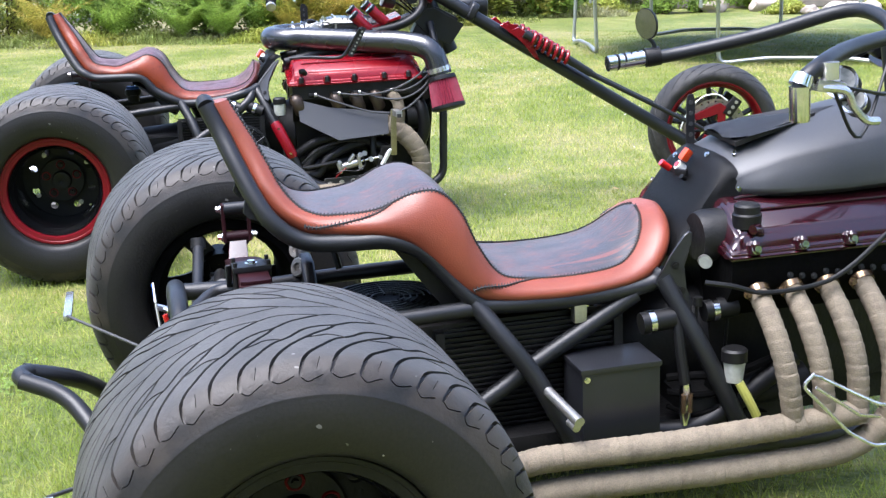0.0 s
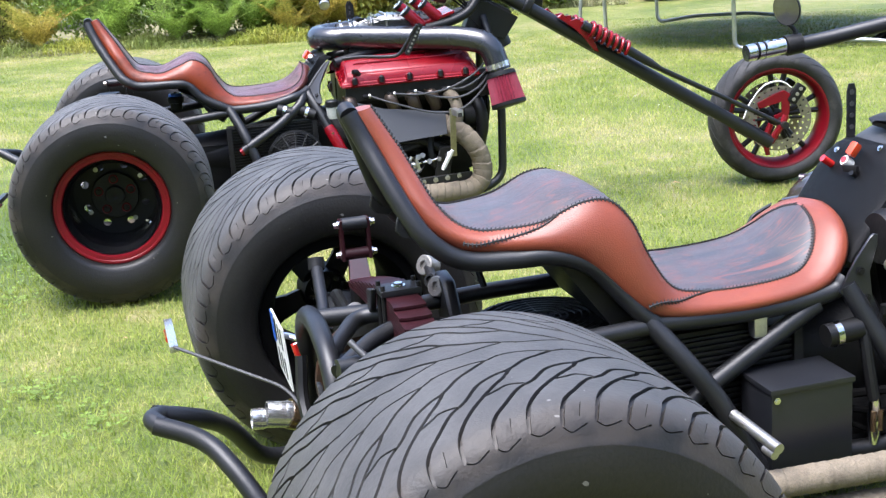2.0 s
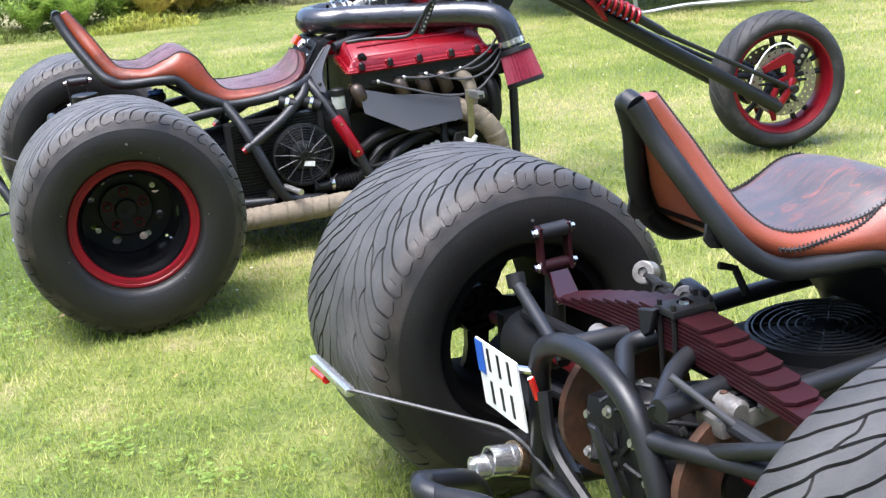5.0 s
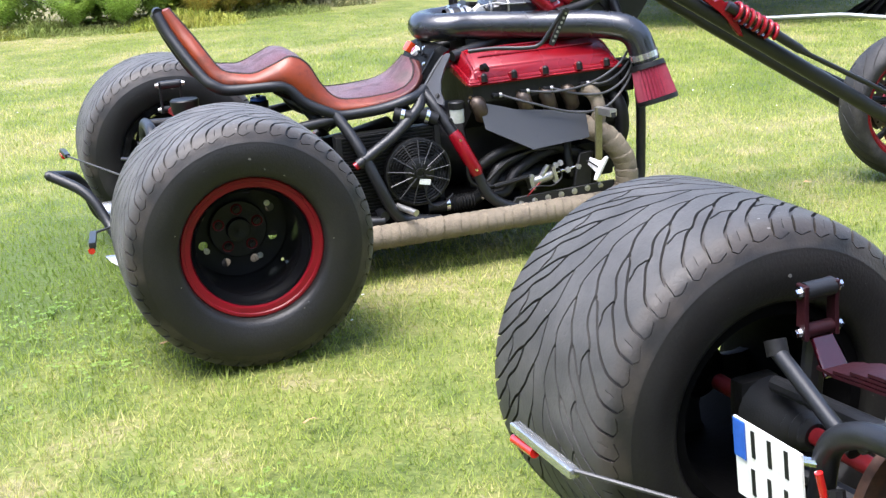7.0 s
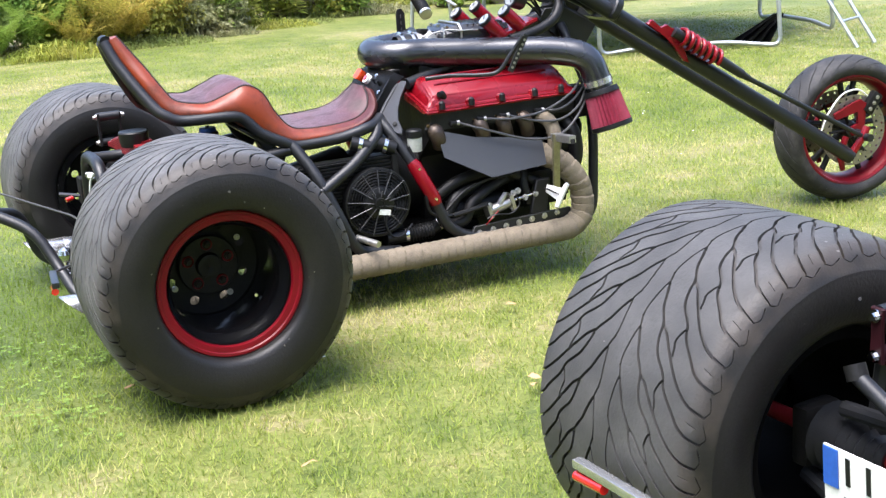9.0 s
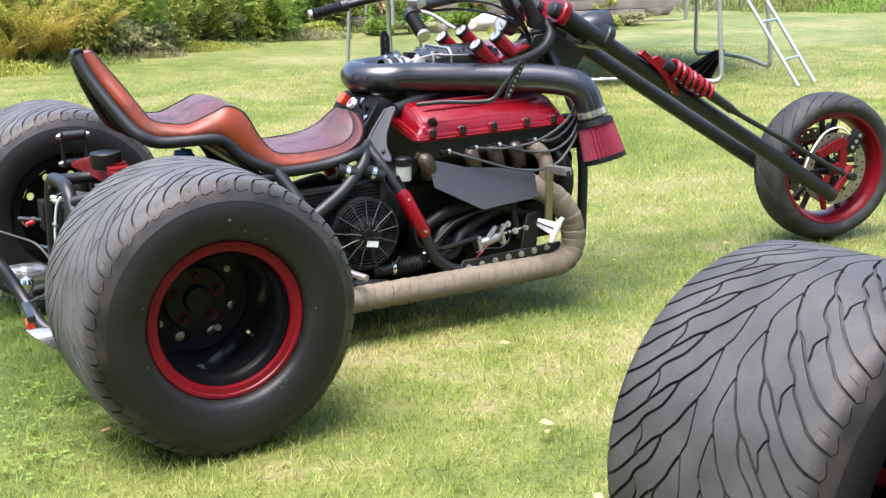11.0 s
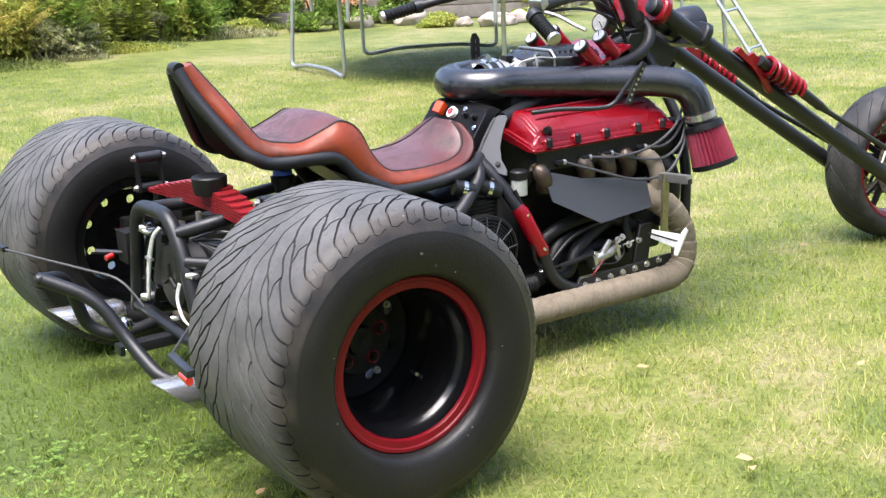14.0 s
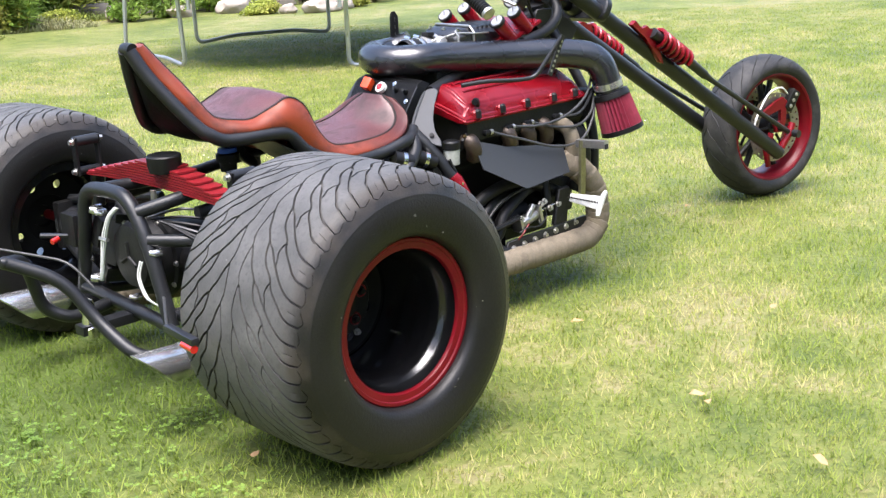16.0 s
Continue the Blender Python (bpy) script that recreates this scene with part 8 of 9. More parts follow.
    part("link_rod", tube([(0.178, 0.37, 0.548), (0.172, 0.29, 0.53), (0.16, 0.2, 0.55)], 0.012, 10), DARK, T)
    part("link_arm", plate([(0.17, 0.28, 0.53), (0.17, 0.22, 0.585), (0.17, 0.16, 0.575), (0.17, 0.1, 0.49), (0.17, 0.2, 0.47)], (1, 0, 0), 0.03, 0.006), BLACK, T)
    part("side_lever", tube([(0.24, 0.12, 0.56), (0.23, 0.14, 0.61), (0.2, 0.15, 0.62)], 0.008, 8), DARK, T)
    # fluid unions and their hose behind the spring
    for p, q in (((0.165, 0.105, 0.487), (0.172, 0.075, 0.497)), ((0.172, 0.05, 0.494), (0.18, 0.02, 0.5)), ((0.15, 0.0, 0.49), (0.162, -0.03, 0.492))):
        p, q = Vector(p), Vector(q)
        un = part("hose_union", tube([p, p.lerp(q, 0.3), p.lerp(q, 0.31), p.lerp(q, 0.7), p.lerp(q, 0.71), q], [0.008, 0.008, 0.0115, 0.0115, 0.008, 0.008], 6), CHROME, T)
        part("union_seal", tube([q, q.lerp(p, -0.2)], 0.0095, 10), HOSE, un)
    part("fluid_hose", tube(smooth_line([(0.13, 0.2, 0.475), (0.15, 0.15, 0.487), (0.165, 0.105, 0.487), (0.172, 0.06, 0.496), (0.182, 0.015, 0.5), (0.165, -0.04, 0.49), (0.13, -0.12, 0.47)], 6), 0.0065, 8), HOSE, T)
    # number plate with its bars
    pl = part("number_plate", plate([(-0.2, 0.425, 0.49), (-0.2, 0.245, 0.49), (-0.19, 0.245, 0.342), (-0.19, 0.425, 0.342)], (-1, 0, -0.05), 0.004), CREAM, T, "white number plate with blue edge band")
    part("plate_band", plate([(-0.2035, 0.424, 0.488), (-0.2035, 0.392, 0.488), (-0.1995, 0.392, 0.418), (-0.1995, 0.424, 0.418)], (-1, 0, -0.05), 0.002), BLUE, pl)
    for row, z in enumerate((0.455, 0.382)):
        for i in range(3):
            y = 0.372 - 0.044 * i - (0 if row == 0 else -0.005)
            part("plate_bar", box((-0.2015 + (0.49 - z) * 0.066, y, z), (0.004, 0.009, 0.05), (0, -3.87, 0), 0.0), BLACK, pl)
    part("plate_bracket", tube([(-0.195, 0.27, 0.47), (-0.15, 0.24, 0.46)], 0.008, 8), CHROME, T)
    part("plate_light", rod((-0.18, 0.23, 0.46), (-0.17, 0.228, 0.415), 0.007), REDLENS, T)
    for s in (-1, 1):
        part("bumper_bar", tube(rounded([(-0.505, 0.03 * s, 0.425), (-0.41, s * 0.06, 0.39), (-0.35, s * 0.15, 0.325), (-0.275, s * 0.26, 0.185), (-0.1, s * 0.3, 0.17)], 0.06, 6), 0.02, 14), F, T)
    part("bumper_tip", tube(rounded([(-0.49, -0.035, 0.42), (-0.513, 0, 0.427), (-0.49, 0.035, 0.42)], 0.03), 0.0205, 12), F, T)
    indicator(T, (-0.188, 0.315, 0.322), (-0.43, 0.575, 0.382), (0.0, 1, -0.06), 0.24, SILVER)
    indicator(T, (-0.188, -0.315, 0.322), (-0.43, -0.575, 0.382), (0.0, -1, -0.06), 0.24, SILVER)
    part("link_stay", rod((-0.12, -0.16, 0.58), (-0.05, -0.24, 0.5), 0.007), WIRE, T)
    part("bracket_strap", plate([(-0.16, 0.05, 0.43), (-0.16, 0.025, 0.43), (-0.15, -0.03, 0.3), (-0.14, -0.1, 0.22), (-0.14, -0.07, 0.21), (-0.15, 0.0, 0.3)], (1, 0, 0), 0.01, 0.002), F, T)
    for k in range(5):
        part("loose_cable", tube(smooth_line([(-0.13, 0.06 - 0.05 * k, 0.46), (-0.07, 0.02 - 0.06 * k, 0.49 - 0.015 * k), (0.05, -0.1, 0.46 - 0.02 * k), (0.2, -0.16, 0.45)], 5), 0.0045, 6), HOSE if k % 2 else WIRE, T)
    for k, (y, z) in enumerate(((0.09, 0.42), (0.02, 0.45), (-0.06, 0.42), (-0.1, 0.36), (0.1, 0.34))):
        part("gear_casting", box((-0.1, y, z), (0.06, 0.055, 0.07), (14 * k, 10, 25 - 14 * k), 0.014), DARK, T)
        hexbolt(T, (-0.13, y + 0.01, z), (-1, 0, 0.2), 0.008, 0.01, ALU)
    part("wire_loom", tube(smooth_line([(-0.17, 0.2, 0.44), (-0.18, 0.16, 0.34), (-0.17, 0.05, 0.26)], 5), 0.014, 8), HOSE, T)
    return T


maroon_trike(pose(-0.458, 2.824, 0, 0, 0, math.degrees(0.2345)))


# ---- garden behind ----
def leaf_cloud(name, blobs, count, size, material, parent, seed, up=0.3, aspect=0.5):
    """Many small single leaves spread through a set of uneven lumps."""
    rng = np.random.default_rng(seed)
    blobs = np.array(blobs)
    vol = blobs[:, 3] * blobs[:, 4] * blobs[:, 5]
    pick = rng.choice(len(blobs), count, p=vol / vol.sum())
    d = rng.normal(size=(count, 3))
    d /= np.linalg.norm(d, axis=1)[:, None]
    r = rng.random(count) ** 0.45
    r *= 1 + 0.25 * np.sin(d[:, 0] * 7 + pick) * np.cos(d[:, 2] * 6 + pick)
    c = blobs[pick, :3] + d * r[:, None] * blobs[pick, 3:6]
    n = d + rng.normal(size=(count, 3)) * 0.8 + np.array([0, 0, up])
    n /= np.linalg.norm(n, axis=1)[:, None]
    a = np.cross(n, rng.normal(size=(count, 3)))
    a /= np.linalg.norm(a, axis=1)[:, None]
    b = np.cross(n, a)
    s = size * rng.uniform(0.6, 1.4, count)[:, None]
    v = np.stack([c - a * s, c + b * s * aspect + n * s * 0.15, c + a * s, c - b * s * aspect + n * s * 0.15], 1)
    f = np.arange(count * 4).reshape(count, 4)
    return arrays(name, v.reshape(-1, 3).tolist(), f.tolist(), material, parent, smooth=False)


def shrub(x, y, w, d, h, material, seed, size, count, label, name="shrub"):
    rng = random.Random(seed)
    z = ground_z(x, y)
    T = thing(name, pose(x, y, z), label, "bush", "shrubs along the border")
    blobs = []
    for i in range(12):
        a = rng.uniform(0, 6.28)
        r = rng.uniform(0.1, 0.7)
        zz = rng.uniform(0.15, 0.8)
        k = rng.uniform(0.28, 0.48)
        blobs.append((math.cos(a) * r * w / 2, math.sin(a) * r * d / 2, zz * h, k * w * 0.62, k * d * 0.62, k * h * 0.55))
    leaf_cloud("crown", blobs, count, size, material, T, seed)
    for i in range(5):
        a = rng.uniform(0, 6.28)
        part("stem", tube(smooth_line([(math.cos(a) * 0.06, math.sin(a) * 0.06, -0.05), (math.cos(a) * w * 0.15, math.sin(a) * d * 0.15, h * 0.4), (math.cos(a) * w * 0.3, math.sin(a) * d * 0.3, h * 0.8)], 3), [0.022 - 0.0024 * q for q in range(7)], 6), BARK, T)
    return T


SHRUBS = [
    (-7.8, 18.3, 3.0, 2.0, 2.6, LEAF_A, 0.028, 14400, "bright green leafy bush at the lawn's edge"),
    (-5.9, 18.0, 1.9, 1.4, 1.5, LEAF_B, 0.026, 14850, "bright green leafy bush at the lawn's edge"),
    (-4.5, 18.0, 1.9, 1.8, 2.2, LEAF_A, 0.028, 20160, "dense dark green leafy bush"),
    (-3.1, 18.0, 2.0, 1.7, 2.0, LEAF_A, 0.026, 21600, "dense mid-green leafy bush"),
    (-2.2, 17.8, 1.2, 1.1, 1.0, LEAF_D, 0.028, 7200, "low dark green leafy bush"),
    (-1.3, 18.3, 2.0, 1.7, 2.1, LEAF_B, 0.028, 23040, "dense feathery yellow-green evergreen bush"),
    (0.1, 19.4, 1.9, 1.7, 2.0, LEAF_B, 0.028, 20160, "dense feathery yellow-green evergreen bush"),
    (1.4, 20.8, 1.9, 1.7, 2.2, LEAF_A, 0.028, 20160, "tall bright green leafy bush"),
    (2.6, 21.6, 1.8, 1.6, 2.2, LEAF_D, 0.028, 18720, "dark green leafy bush"),
    (3.7, 21.9, 1.6, 1.4, 1.7, LEAF_B, 0.028, 14400, "bright green garden bush"),
    (2.45, 20.75, 1.7, 1.3, 2.3, LEAF_A, 0.028, 20160, "tall bright green leafy bush"),
    (1.5, 19.9, 1.2, 0.9, 1.3, LEAF_B, 0.026, 12150, "bright green garden bush"),
    (-6.9, 17.4, 1.2, 0.8, 0.7, LEAF_B, 0.024, 4500, "low tufted yellow-green garden plant"),
    (-0.2, 18.2, 1.0, 0.7, 0.5, LEAF_C, 0.028, 4500, "low dry tufted border plant"),
    (1.0, 19.7, 1.2, 0.7, 0.45, LEAF_C, 0.028, 4500, "low dry tufted border plant"),
]
for i, (x, y, w, d, h, mt, sz, ct, lb) in enumerate(SHRUBS):
    shrub(x, y, w, d, h, mt, 20 + i, sz, ct, lb)
def tall_plant(x, y, h, material, seed):
    """A clump of upright stems with narrow drooping leaves."""
    rng = np.random.default_rng(seed)
    T = thing("tall_plant", pose(x, y, ground_z(x, y)), "tall feathery yellow-green plant in the border", "plant", "tall plants in the border")
    rr = random.Random(seed)
    verts, faces = [], []
    for k in range(16):
        bx, by = rr.uniform(-0.3, 0.3), rr.uniform(-0.2, 0.2)
        tx, ty, hh = bx * 1.9, by * 1.9 - 0.08, h * rr.uniform(0.65, 1.0)
        if k < 7:
            part("stem", tube([(bx, by, -0.02), (bx * 1.3, by * 1.3, hh * 0.5), (tx, ty, hh)], [0.006, 0.005, 0.003], 5), LEAF_A, T)
        for q in range(64):
            u = 0.12 + 0.88 * q / 63
            c = Vector((bx + (tx - bx) * u * u, by + (ty - by) * u * u, hh * u))
            a = rr.uniform(0, 6.28)
            ln = 0.14 * (1.15 - 0.8 * u) * rr.uniform(0.7, 1.3) + 0.03
            d = Vector((math.cos(a), math.sin(a), rr.uniform(-0.25, 0.55))) * ln
            w = Vector((-math.sin(a), math.cos(a), 0.3)) * ln * 0.14
            n = len(verts)
            verts += [c, c + d * 0.5 + w, c + d, c + d * 0.5 - w]
            faces.append((n, n + 1, n + 2, n + 3))
    arrays("foliage", [tuple(v) for v in verts], faces, material, T, smooth=False)


def tuft(x, y, w, d, h, material, seed, label, name, count=1500):
    """Long grass blades that lean outwards and droop at the tip."""
    rr = random.Random(seed)
    z = ground_z(x, y)
    T = thing(name, pose(x, y, z), label, "grass", "unmown grass along the lawn's edge")
    verts, faces = [], []
    for k in range(count):
        bx, by = rr.uniform(-0.5, 0.5) * w, rr.uniform(-0.5, 0.5) * d
        hh = h * rr.uniform(0.25, 1.0) * (1.1 - abs(bx) / w * 1.5) * (1.1 - abs(by) / d)
        a = rr.uniform(0, 6.28)
        o = Vector((math.cos(a), math.sin(a), 0)) * hh * rr.uniform(0.3, 1.5)
        s = Vector((-math.sin(a), math.cos(a), 0)) * rr.uniform(0.005, 0.011)
        b = Vector((bx, by, -0.02))
        m1, m2 = b + o * 0.4 + Vector((0, 0, hh * 0.7)), b + o + Vector((0, 0, hh * rr.uniform(0.45, 0.95)))
        n = len(verts)
        verts += [b - s, b + s, m1 + s * 0.8, m1 - s * 0.8, m2]
        faces += [(n, n + 1, n + 2, n + 3), (n + 3, n + 2, n + 4)]
    arrays("foliage", [tuple(v) for v in verts], faces, material, T, smooth=False)


def fern(x, y, h, material, seed, label):
    """A clump of arching fronds, each with two rows of side leaves that are cut into small leaflets."""
    rr = random.Random(seed)
    T = thing("fern", pose(x, y, ground_z(x, y)), label, "fern", "ferns in the border")
    for k in range(12):
        verts, faces = [], []
        a = 2 * math.pi * (k + rr.uniform(-0.4, 0.4)) / 12
        out, side = Vector((math.cos(a), math.sin(a), 0)), Vector((-math.sin(a), math.cos(a), 0))
        L, arch = h * rr.uniform(0.75, 1.25), rr.uniform(0.3, 0.75)

        def at(u):
            return out * L * (0.2 * u + arch * u * u) + Vector((0, 0, L * (0.98 * u - 0.5 * arch * u * u) - 0.03))
        for q in range(12):
            p0, p1 = at(q / 12), at((q + 1) / 12)
            n = len(verts)
            verts += [p0 - side * 0.005, p0 + side * 0.005, p1 + side * 0.004, p1 - side * 0.004]
            faces.append((n, n + 1, n + 2, n + 3))
        for q in range(15):
            u = 0.22 + 0.77 * q / 14
            c = at(u)
            f = (at(u + 0.02) - at(u - 0.02)).normalized()
            ln = L * (0.34 * (1 - u) ** 0.8 * min(1.0, (u - 0.1) * 5) + 0.025)
            for sd in (-1, 1):
                d = (side * sd * 0.9 + f * rr.uniform(0.3, 0.55) + Vector((0, 0, rr.uniform(-0.3, 0.05)))).normalized()
                w = (f - d * f.dot(d)).normalized()
                for e in range(4):
                    b = c + d * ln * (0.05 + 0.22 * e)
                    g = ln * 0.24 * (1.1 - 0.2 * e) + 0.008
                    for t in (-1, 1):
                        tip = b + (w * t * 0.8 + d * 0.75) * g + Vector((0, 0, -0.15 * g))
                        m = (b + tip) / 2
                        x2 = (d * 0.8 - w * t * 0.6) * g * 0.2
                        n = len(verts)
                        verts += [b, m + x2, tip, m - x2]
                        faces.append((n, n + 1, n + 2, n + 3))
        tagged(arrays("frond", [tuple(v) for v in verts], faces, material, T, smooth=False), kind="stuff")
    return T


for i, (x, y, h, mt) in enumerate(((-2.75, 17.05, 0.75, 1), (-2.3, 17.35, 0.95, 1), (-1.85, 17.15, 0.7, 0), (-1.5, 17.45, 1.05, 0), (-1.2, 17.7, 1.1, 0), (-0.85, 17.95, 0.95, 0), (-3.3, 17.2, 0.9, 1), (-4.2, 17.3, 1.0, 1), (-5.1, 17.25, 0.85, 0), (-6.2, 17.2, 1.0, 1), (-7.3, 17.1, 0.9, 0))):
    fern(x, y, h, LEAF_A if mt else BRACKEN, 700 + i, "arching fresh green fern in the border" if mt else "arching fern turning yellow and rust brown")
for i in range(7, 15):
    x = -8.2 + i * 0.78 + 0.3 * math.sin(i * 5.1)
    y = 17.4 + (0.0 if x < -1.6 else (x + 1.6) * 0.72) + 0.2 * math.sin(i * 2.3)
    tall_plant(x, y, 0.8 + 0.75 * abs(math.sin(i * 1.7)), (LEAF_B, LEAF_A, LEAF_B)[i % 3], 500 + i)
rngh = random.Random(3)
for i in range(16):
    x = -14 + i * 2.4
    y = 21.5 + (i % 3) * 0.5 + max(0.0, x + 2) * 0.62
    shrub(x, y, 3.6, 2.4, rngh.uniform(3.2, 4.2), (LEAF_A, LEAF_B, LEAF_D, LEAF_A)[i % 4], 60 + i, 0.055, 11000, "tall dense green hedge plant", "hedge_plant")


def border():
    """Dry soil under the bushes, a little above the lawn."""
    pts = [(-12, 16.9), (-8, 16.9), (-5, 17.1), (-3, 17.15), (-1.2, 17.6), (0.4, 18.7), (1.6, 20.0), (3.2, 20.9), (4.4, 20.9), (4.6, 24), (-12, 22)]
    bm = bmesh.new()
    f = bm.faces.new([bm.verts.new((x, y, ground_z(x, y) + 0.03)) for x, y in pts])
    g = bmesh.ops.extrude_face_region(bm, geom=[f])
    for v in [q for q in g["geom"] if isinstance(q, bmesh.types.BMVert)]:
        v.co.z -= 0.2
    tagged(part("flower_bed", bm, SOIL), "dry brown soil of the planted border", "flower bed", kind="structure")


border()


def rock(x, y, r, seed):
    bm = bmesh.new()
    bmesh.ops.create_icosphere(bm, subdivisions=3, radius=1)
    z = ground_z(x, y)
    for v in bm.verts:
        k = 1 + 0.35 * noise.noise(v.co * 1.4 + Vector((seed, 0, 0))) + 0.12 * noise.noise(v.co * 4 + Vector((seed, 3, 0)))
        v.co = Vector((x + v.co.x * k * r, y + v.co.y * k * r * 0.8, z + r * 0.35 + v.co.z * k * r * 0.62))
    tagged(part("rock", bm, STONE, angle=50), "pale weathered granite boulder in the garden", "rock", "rocks in the rockery")


for i, (x, y, r) in enumerate([(5.75, 18.5, 0.19), (6.3, 18.75, 0.18), (5.98, 18.45, 0.13), (6.12, 18.95, 0.16), (5.45, 18.75, 0.13), (5.05, 19.7, 0.24), (6.7, 20.9, 0.4), (7.6, 21.0, 0.36), (8.6, 21.3, 0.4), (3.5, 20.05, 0.22), (4.25, 19.75, 0.2)]):
    rock(x, y, r, i * 3.1)
# low retaining wall of three courses of old sleepers
for row in range(3):
    for i in range(4):
        k = (i + 0.5 * (row % 2)) * 1.25
        x, y = 3.7 + k * 0.93, 20.9 - k * 0.22
        b = box((x, y, ground_z(x, y) + 0.1 + 0.21 * row), (1.24, 0.2, 0.2), (0, 0, -13), 0.02)
        tagged(part("timber_sleeper", b, TIMBER), "grey weathered timber sleeper in a low retaining wall", "sleeper", "sleepers of the retaining wall")
for i, (x, y) in enumerate([(3.55, 19.75), (4.15, 19.9), (4.95, 20.3)]):
    fb = shrub(x, y, 0.75, 0.6, 0.55, LEAF_A, 300 + i, 0.035, 1500, "small flowering bush with orange and cream blooms", "flower_bush")
    rq = random.Random(40 + i)
    leaf_cloud("blossom", [(rq.uniform(-0.3, 0.3), rq.uniform(-0.25, 0.1), rq.uniform(0.35, 0.62), 0.07, 0.07, 0.06) for _ in range(9)], 700, 0.028, BLOSSOM, fb, 70 + i)
for i in range(11):
    x, y = 8.2 + i * 0.85, 25.6 - i * 1.05
    tuft(x, y, 2.6, 1.8, 0.5 + 0.15 * math.sin(i * 2.1), (LEAF_C, LEAF_DRY, LEAF_A)[i % 3], 320 + i, "unmown tall grass and weeds at the lawn's far edge", "weed_clump", 2600)
for i in range(9):
    x, y = 10.5 + i * 1.5, 28.5 - i * 1.6
    shrub(x, y, 3.4, 2.6, 2.4, (LEAF_A, LEAF_D)[i % 2], 340 + i, 0.1, 2500, "tall dense green hedge plant", "hedge_plant")
for i, (x, y, mt) in enumerate([(6.6, 18.9, LEAF_B), (7.2, 19.4, LEAF_C), (5.2, 19.0, LEAF_B), (2.6, 20.15, LEAF_B)]):
    shrub(x, y, 0.8, 0.5, 0.2, mt, 360 + i, 0.026, 2600, "low yellow-green rockery plant", "rockery_plant")
for i in range(22):
    u = i / 21
    x = -8.5 + 12.3 * u
    y = 16.95 + (0.2 * (x + 8) / 6 if x < -1.5 else 0.35 + (x + 1.5) * 0.78)
    tuft(x + 0.2 * math.sin(i * 4.3), y + 0.05 + 0.25 * math.sin(i * 2.7), 1.5, 1.0, 0.22 + 0.09 * math.sin(i * 1.9), (LEAF_DRY, LEAF_DRY, LEAF_C, LEAF_B)[i % 4], 120 + i, "dry tufted grass at the border's edge", "grass_tuft", 2200)
# unseen ring of tall trees, added to hold back light from the horizon
for i in range(9):
    a = radians(150 + 24 * i)
    shrub(-1 + 15 * math.cos(a), 4 + 15 * math.sin(a), 8.0, 4.5, 10.0, (LEAF_D, LEAF_A)[i % 2], 160 + i, 0.2, 7000, "unseen tall green hedge tree that blocks low skylight", "unseen_hedge_tree")
for i, (x, y, mt) in enumerate([(7.2, 20.2, LEAF_B), (8.4, 21.2, LEAF_A)]):
    shrub(x, y, 0.9, 0.7, 0.55, mt, 90 + i, 0.035, 1800, "low green rockery plant", "rockery_plant")


def trampoline(cx, cy, R, h):
    z = ground_z(cx, cy)
    T = thing("trampoline", pose(cx, cy, z), "round garden trampoline with blue pad and steel legs", "trampoline")
    part("frame_ring", tube([(R * math.cos(t), R * math.sin(t), h) for t in (2 * math.pi * i / 64 for i in range(64))], 0.03, 10, closed=True), STEEL, T)
    part("edge_pad", lathe([(h + 0.026, R + 0.04), (h + 0.035, R + 0.05), (h + 0.05, R + 0.04), (h + 0.06, R - 0.1), (h + 0.045, R - 0.3), (h + 0.028, R - 0.3), (h + 0.026, R + 0.04)], (0, 0, 0), "z", 64), PADBLUE, T, "blue vinyl edge pad")
    part("jump_mat", lathe([(h + 0.012, R - 0.26), (h + 0.008, 0.6), (h + 0.006, 0.001)], (0, 0, 0), "z", 64), HOSE, T, "black woven jumping mat")
    for i in range(8):
        t = 2 * math.pi * (i + 0.35) / 8
        p = Vector((math.cos(t), math.sin(t), 0)) * (R + 0.05)
        post = part("net_post", rod(p + Vector((0, 0, h - 0.25)), p + Vector((0, 0, h + 1.8)), 0.018, seg=10), STEEL, T)
        part("foam_sleeve", rod(p + Vector((0, 0, h + 0.06)), p + Vector((0, 0, h + 1.78)), 0.032, seg=12), HOSE, post)
    part("safety_net", lathe([(h + 0.055, R - 0.02), (h + 0.6, R - 0.06), (h + 1.75, R + 0.0)], (0, 0, 0), "z", 64), NET, T, "black mesh safety net")
    for fa, fb in TRAMP_FEET:
        fa, fb = Vector((fa[0] - cx, fa[1] - cy, 0.025)), Vector((fb[0] - cx, fb[1] - cy, 0.025))
        pa, pb = (Vector((v.x, v.y, 0)).normalized() * R + Vector((0, 0, h)) for v in (fa, fb))
        pa, pb = pa.lerp(Vector((fa.x, fa.y, h)), 0.8), pb.lerp(Vector((fb.x, fb.y, h)), 0.8)
        part("leg", tube(rounded([pa, fa, fa.lerp(fb, 0.28) + Vector((0, 0, 0.055)), fa.lerp(fb, 0.72) + Vector((0, 0, 0.055)), fb, pb], 0.1, 6), 0.021, 10), STEEL, T, "bent galvanised steel leg")
    return T


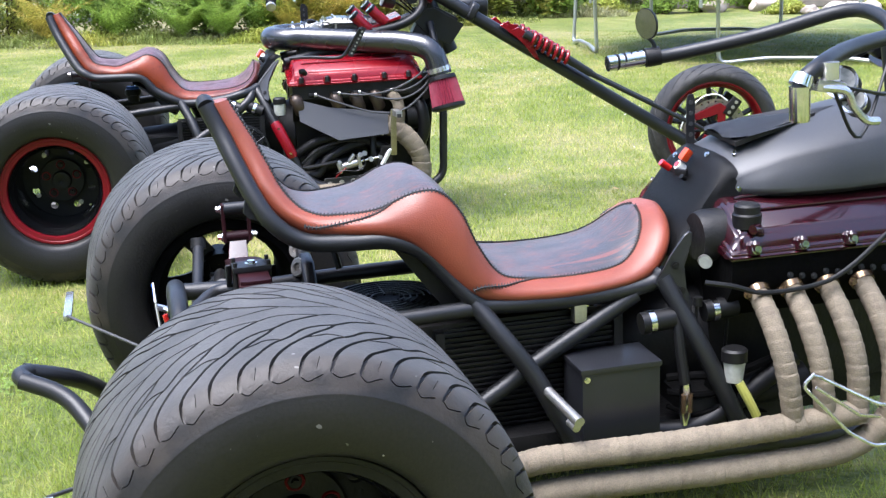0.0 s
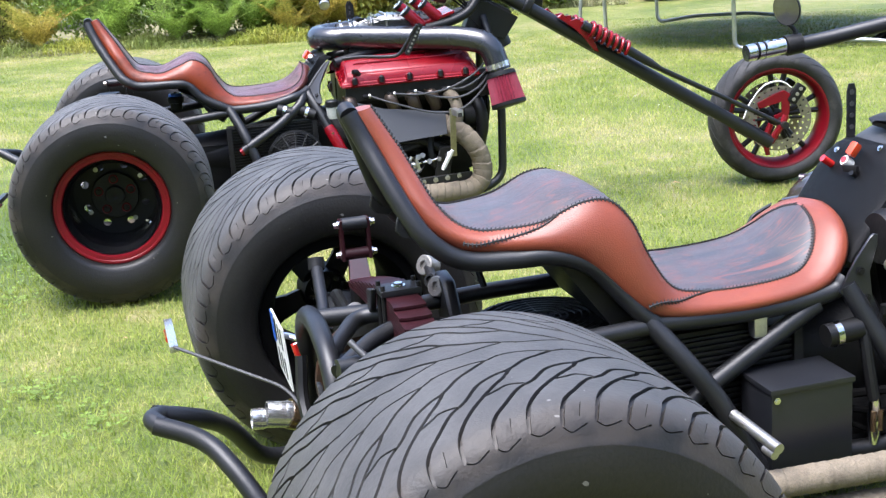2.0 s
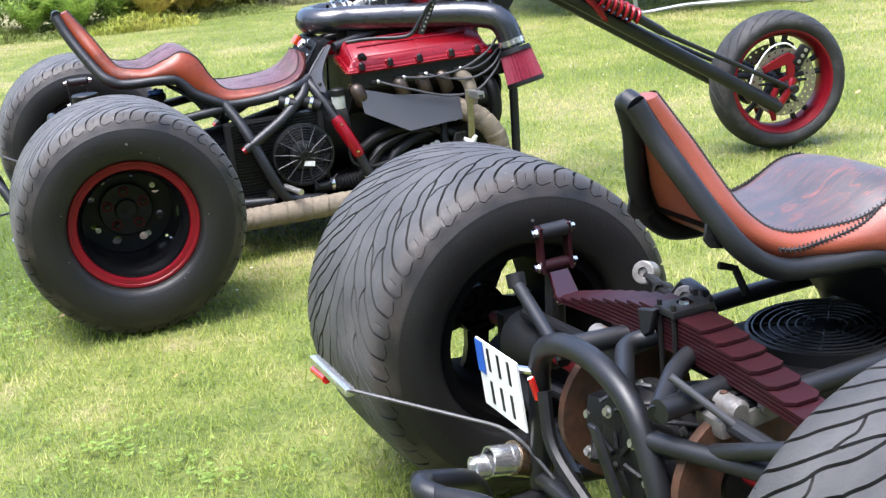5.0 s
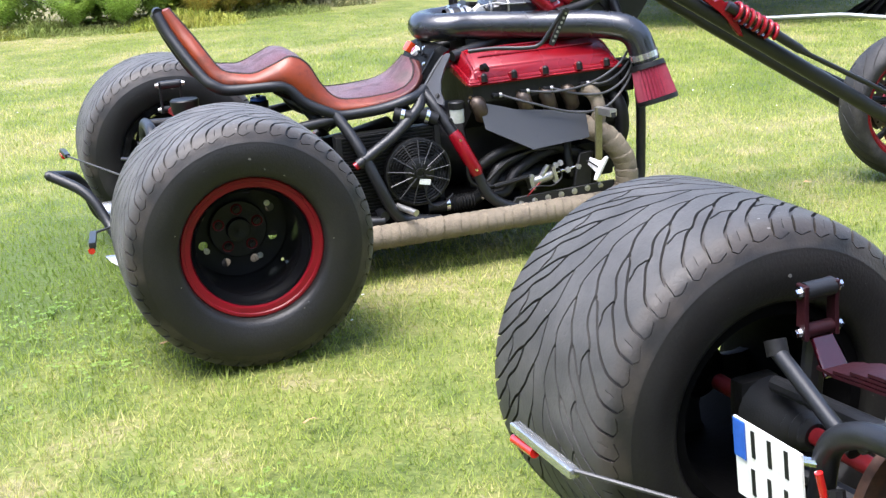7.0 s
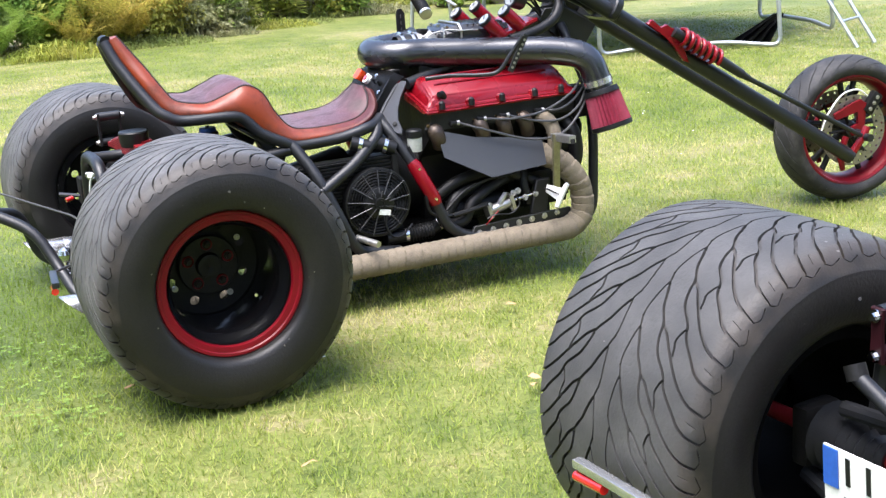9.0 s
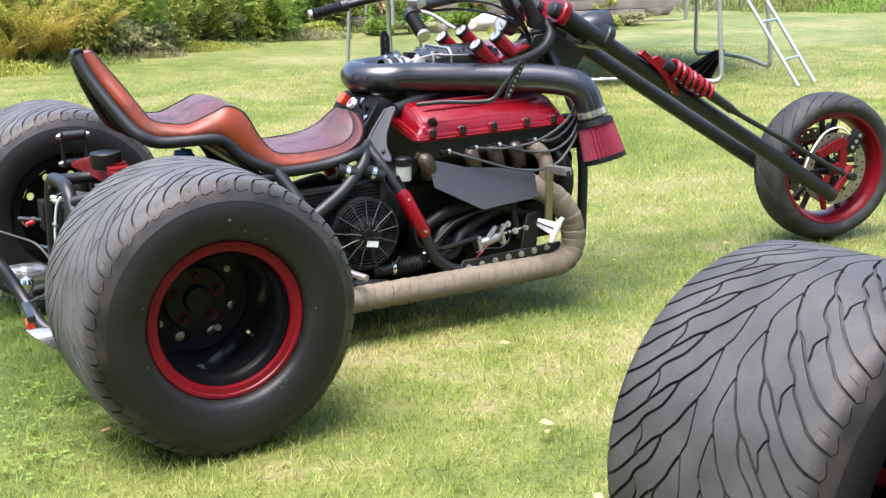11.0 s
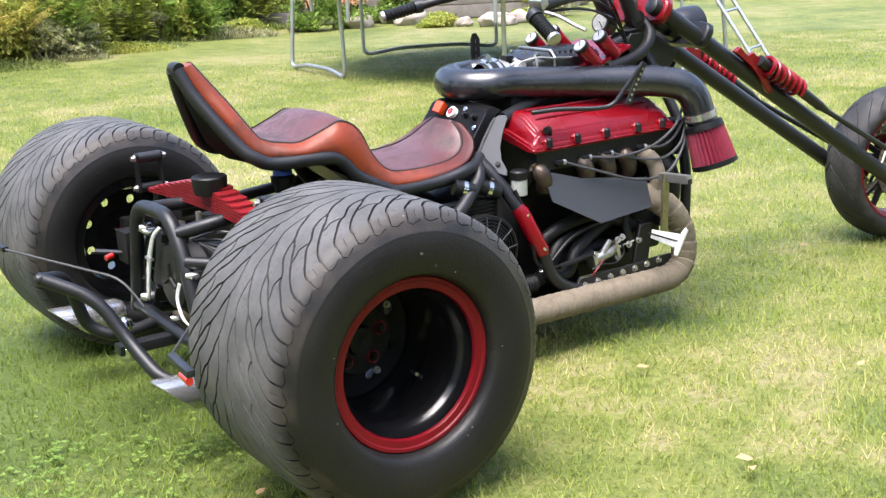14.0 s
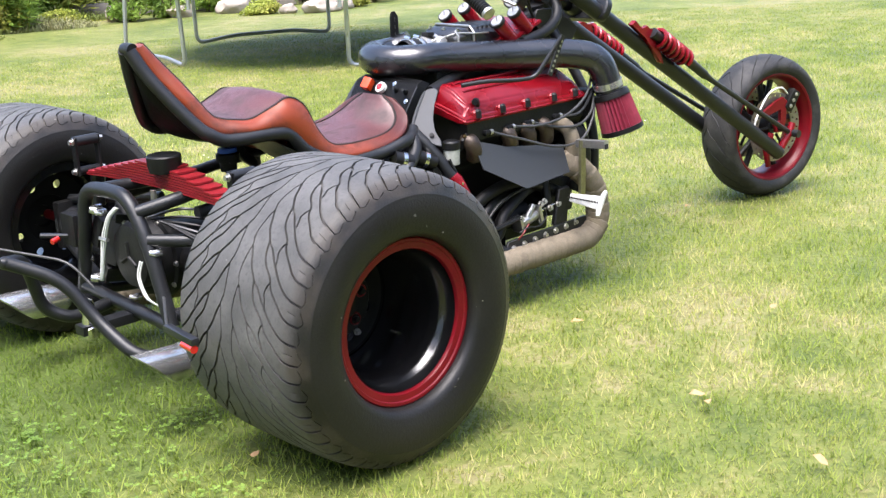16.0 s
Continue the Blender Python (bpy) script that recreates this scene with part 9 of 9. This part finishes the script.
def hung_net(x, y):
    """A gathered piece of black netting that hangs down to the grass in folds."""
    z = ground_z(x, y)
    bm = bmesh.new()
    rows = []
    for k in range(7):
        u = k / 6
        rows.append([bm.verts.new((0.16 - 0.3 * u + (0.06 + 0.2 * u) * (j / 14 - 0.5) * 1.6, 0.035 * math.sin(j * 1.7) * (0.3 + u), 0.27 * (1 - u) + 0.01 * math.sin(j * 2.3))) for j in range(15)])
    for a, b in zip(rows, rows[1:]):
        for j in range(14):
            bm.faces.new((a[j], a[j + 1], b[j + 1], b[j]))
    bmesh.ops.solidify(bm, geom=bm.faces[:], thickness=0.006)
    ob = part("folded_net", bm, HOSE)
    ob.matrix_basis = pose(x, y, z, 0, 0, -20)
    tagged(ob, "gathered black safety netting hanging onto the grass", "net")


TRAMP_FEET = [((1.62, 15.05), (1.74, 13.85)), ((2.6, 15.5), (4.05, 15.15)), ((2.76, 12.55), (4.28, 11.95)), ((5.26, 14.07), (5.23, 12.59))]
trampoline(3.45, 13.9, 1.85, 0.845)
hung_net(4.27, 12.27)


def ladder(base, top, width, rungs):
    a, b = Vector(base), Vector(top)
    T = thing("ladder", pose(*a), "light aluminium ladder leaning on the trampoline", "ladder")
    d = b - a
    s = d.cross(Vector((0, 0, 1))).normalized() * width / 2
    for k in (-1, 1):
        part("stile", tube([s * k, d + s * k], 0.018, 8), STEEL, T)
    for i in range(rungs):
        p = d * ((i + 0.7) / (rungs + 0.4))
        part("rung", tube([p - s, p + s], 0.013, 8), STEEL, T)


ladder((4.85, 11.47, ground_z(4.85, 11.47)), (4.45, 12.1, 0.9), 0.36, 3)

rngl = random.Random(8)
leafmesh = bpy.data.meshes.new("fallen_leaf")
leafmesh.from_pydata([(-0.022, 0, 0.004), (-0.008, 0.012, 0.008), (0.014, 0.009, 0.012), (0.025, 0, 0.006), (0.01, -0.011, 0.014), (-0.01, -0.01, 0.006)], [], [(0, 1, 5), (1, 2, 4, 5), (2, 3, 4)])
leafmesh.materials.append(FALLEN)
for i, (x, y) in enumerate([(-1.84, 5.25), (-1.5, 5.04), (-0.71, 4.76), (0.9, 6.44), (0.06, 5.21), (-0.78, 4.32), (-0.52, 5.53), (-1.43, 4.47), (-0.69, 4.82), (1.9, 6.0), (-2.7, 5.6), (2.3, 7.4)]):
    lf = new("fallen_leaf", leafmesh)
    lf.matrix_basis = pose(x, y, ground_z(x, y) + 0.022, rngl.uniform(-15, 15), rngl.uniform(-15, 15), rngl.uniform(0, 360))
    tagged(lf, "dry curled brown leaf fallen on the grass", "leaf", "fallen leaves on the lawn")


def low_plants(name, spots, count, make, material, label, category, seed):
    """Many small leaves or flower heads strewn round a few spots of the lawn, as one mesh."""
    rng = random.Random(seed)
    verts, faces = [], []
    for px, py, spread in spots:
        for _ in range(count):
            a, r = rng.uniform(0, 6.28), spread * abs(rng.gauss(0, 0.5))
            x, y = px + r * math.cos(a), py + r * math.sin(a)
            make(rng, Vector((x, y, ground_z(x, y))), verts, faces)
    tagged(arrays(name, [tuple(v) for v in verts], faces, material, smooth=False), label, category, kind="stuff")


def clover_leaf(rng, p, verts, faces):
    c = p + Vector((0, 0, rng.uniform(0.012, 0.026)))
    turn = rng.uniform(0, 6.28)
    for k in range(3):
        a = turn + 2.09 * k
        d, w, g = Vector((math.cos(a), math.sin(a), 0.25)), Vector((-math.sin(a), math.cos(a), 0)), rng.uniform(0.007, 0.012)
        n = len(verts)
        verts.extend([c, c + d * g * 0.6 + w * g * 0.55, c + d * g * 1.2, c + d * g * 0.6 - w * g * 0.55])
        faces.append((n, n + 1, n + 2, n + 3))


def daisy_head(rng, p, verts, faces):
    c, r = p + Vector((0, 0, rng.uniform(0.022, 0.034))), rng.uniform(0.005, 0.008)
    n = len(verts)
    verts.extend([c + Vector((r * math.cos(k * 1.047), r * math.sin(k * 1.047), 0.002 * (k % 2))) for k in range(6)])
    faces.append(tuple(range(n, n + 6)))


low_plants("clover", [(-1.63, 4.04, 0.3), (-1.35, 3.75, 0.3), (-2.04, 5.16, 0.4), (-2.25, 5.5, 0.45), (-1.9, 5.65, 0.35), (-2.25, 5.8, 0.4), (-1.38, 5.36, 0.35)], 70, clover_leaf, LEAF_CLOVER, "low green clover in the lawn", "clover", 31)
low_plants("daisies", [(-1.0, 6.5, 3.0), (1.5, 9.0, 4.0), (0.5, 12.0, 5.0), (-2.5, 10.0, 4.0)], 22, daisy_head, CREAM, "tiny white daisies in the grass", "flowers", 32)
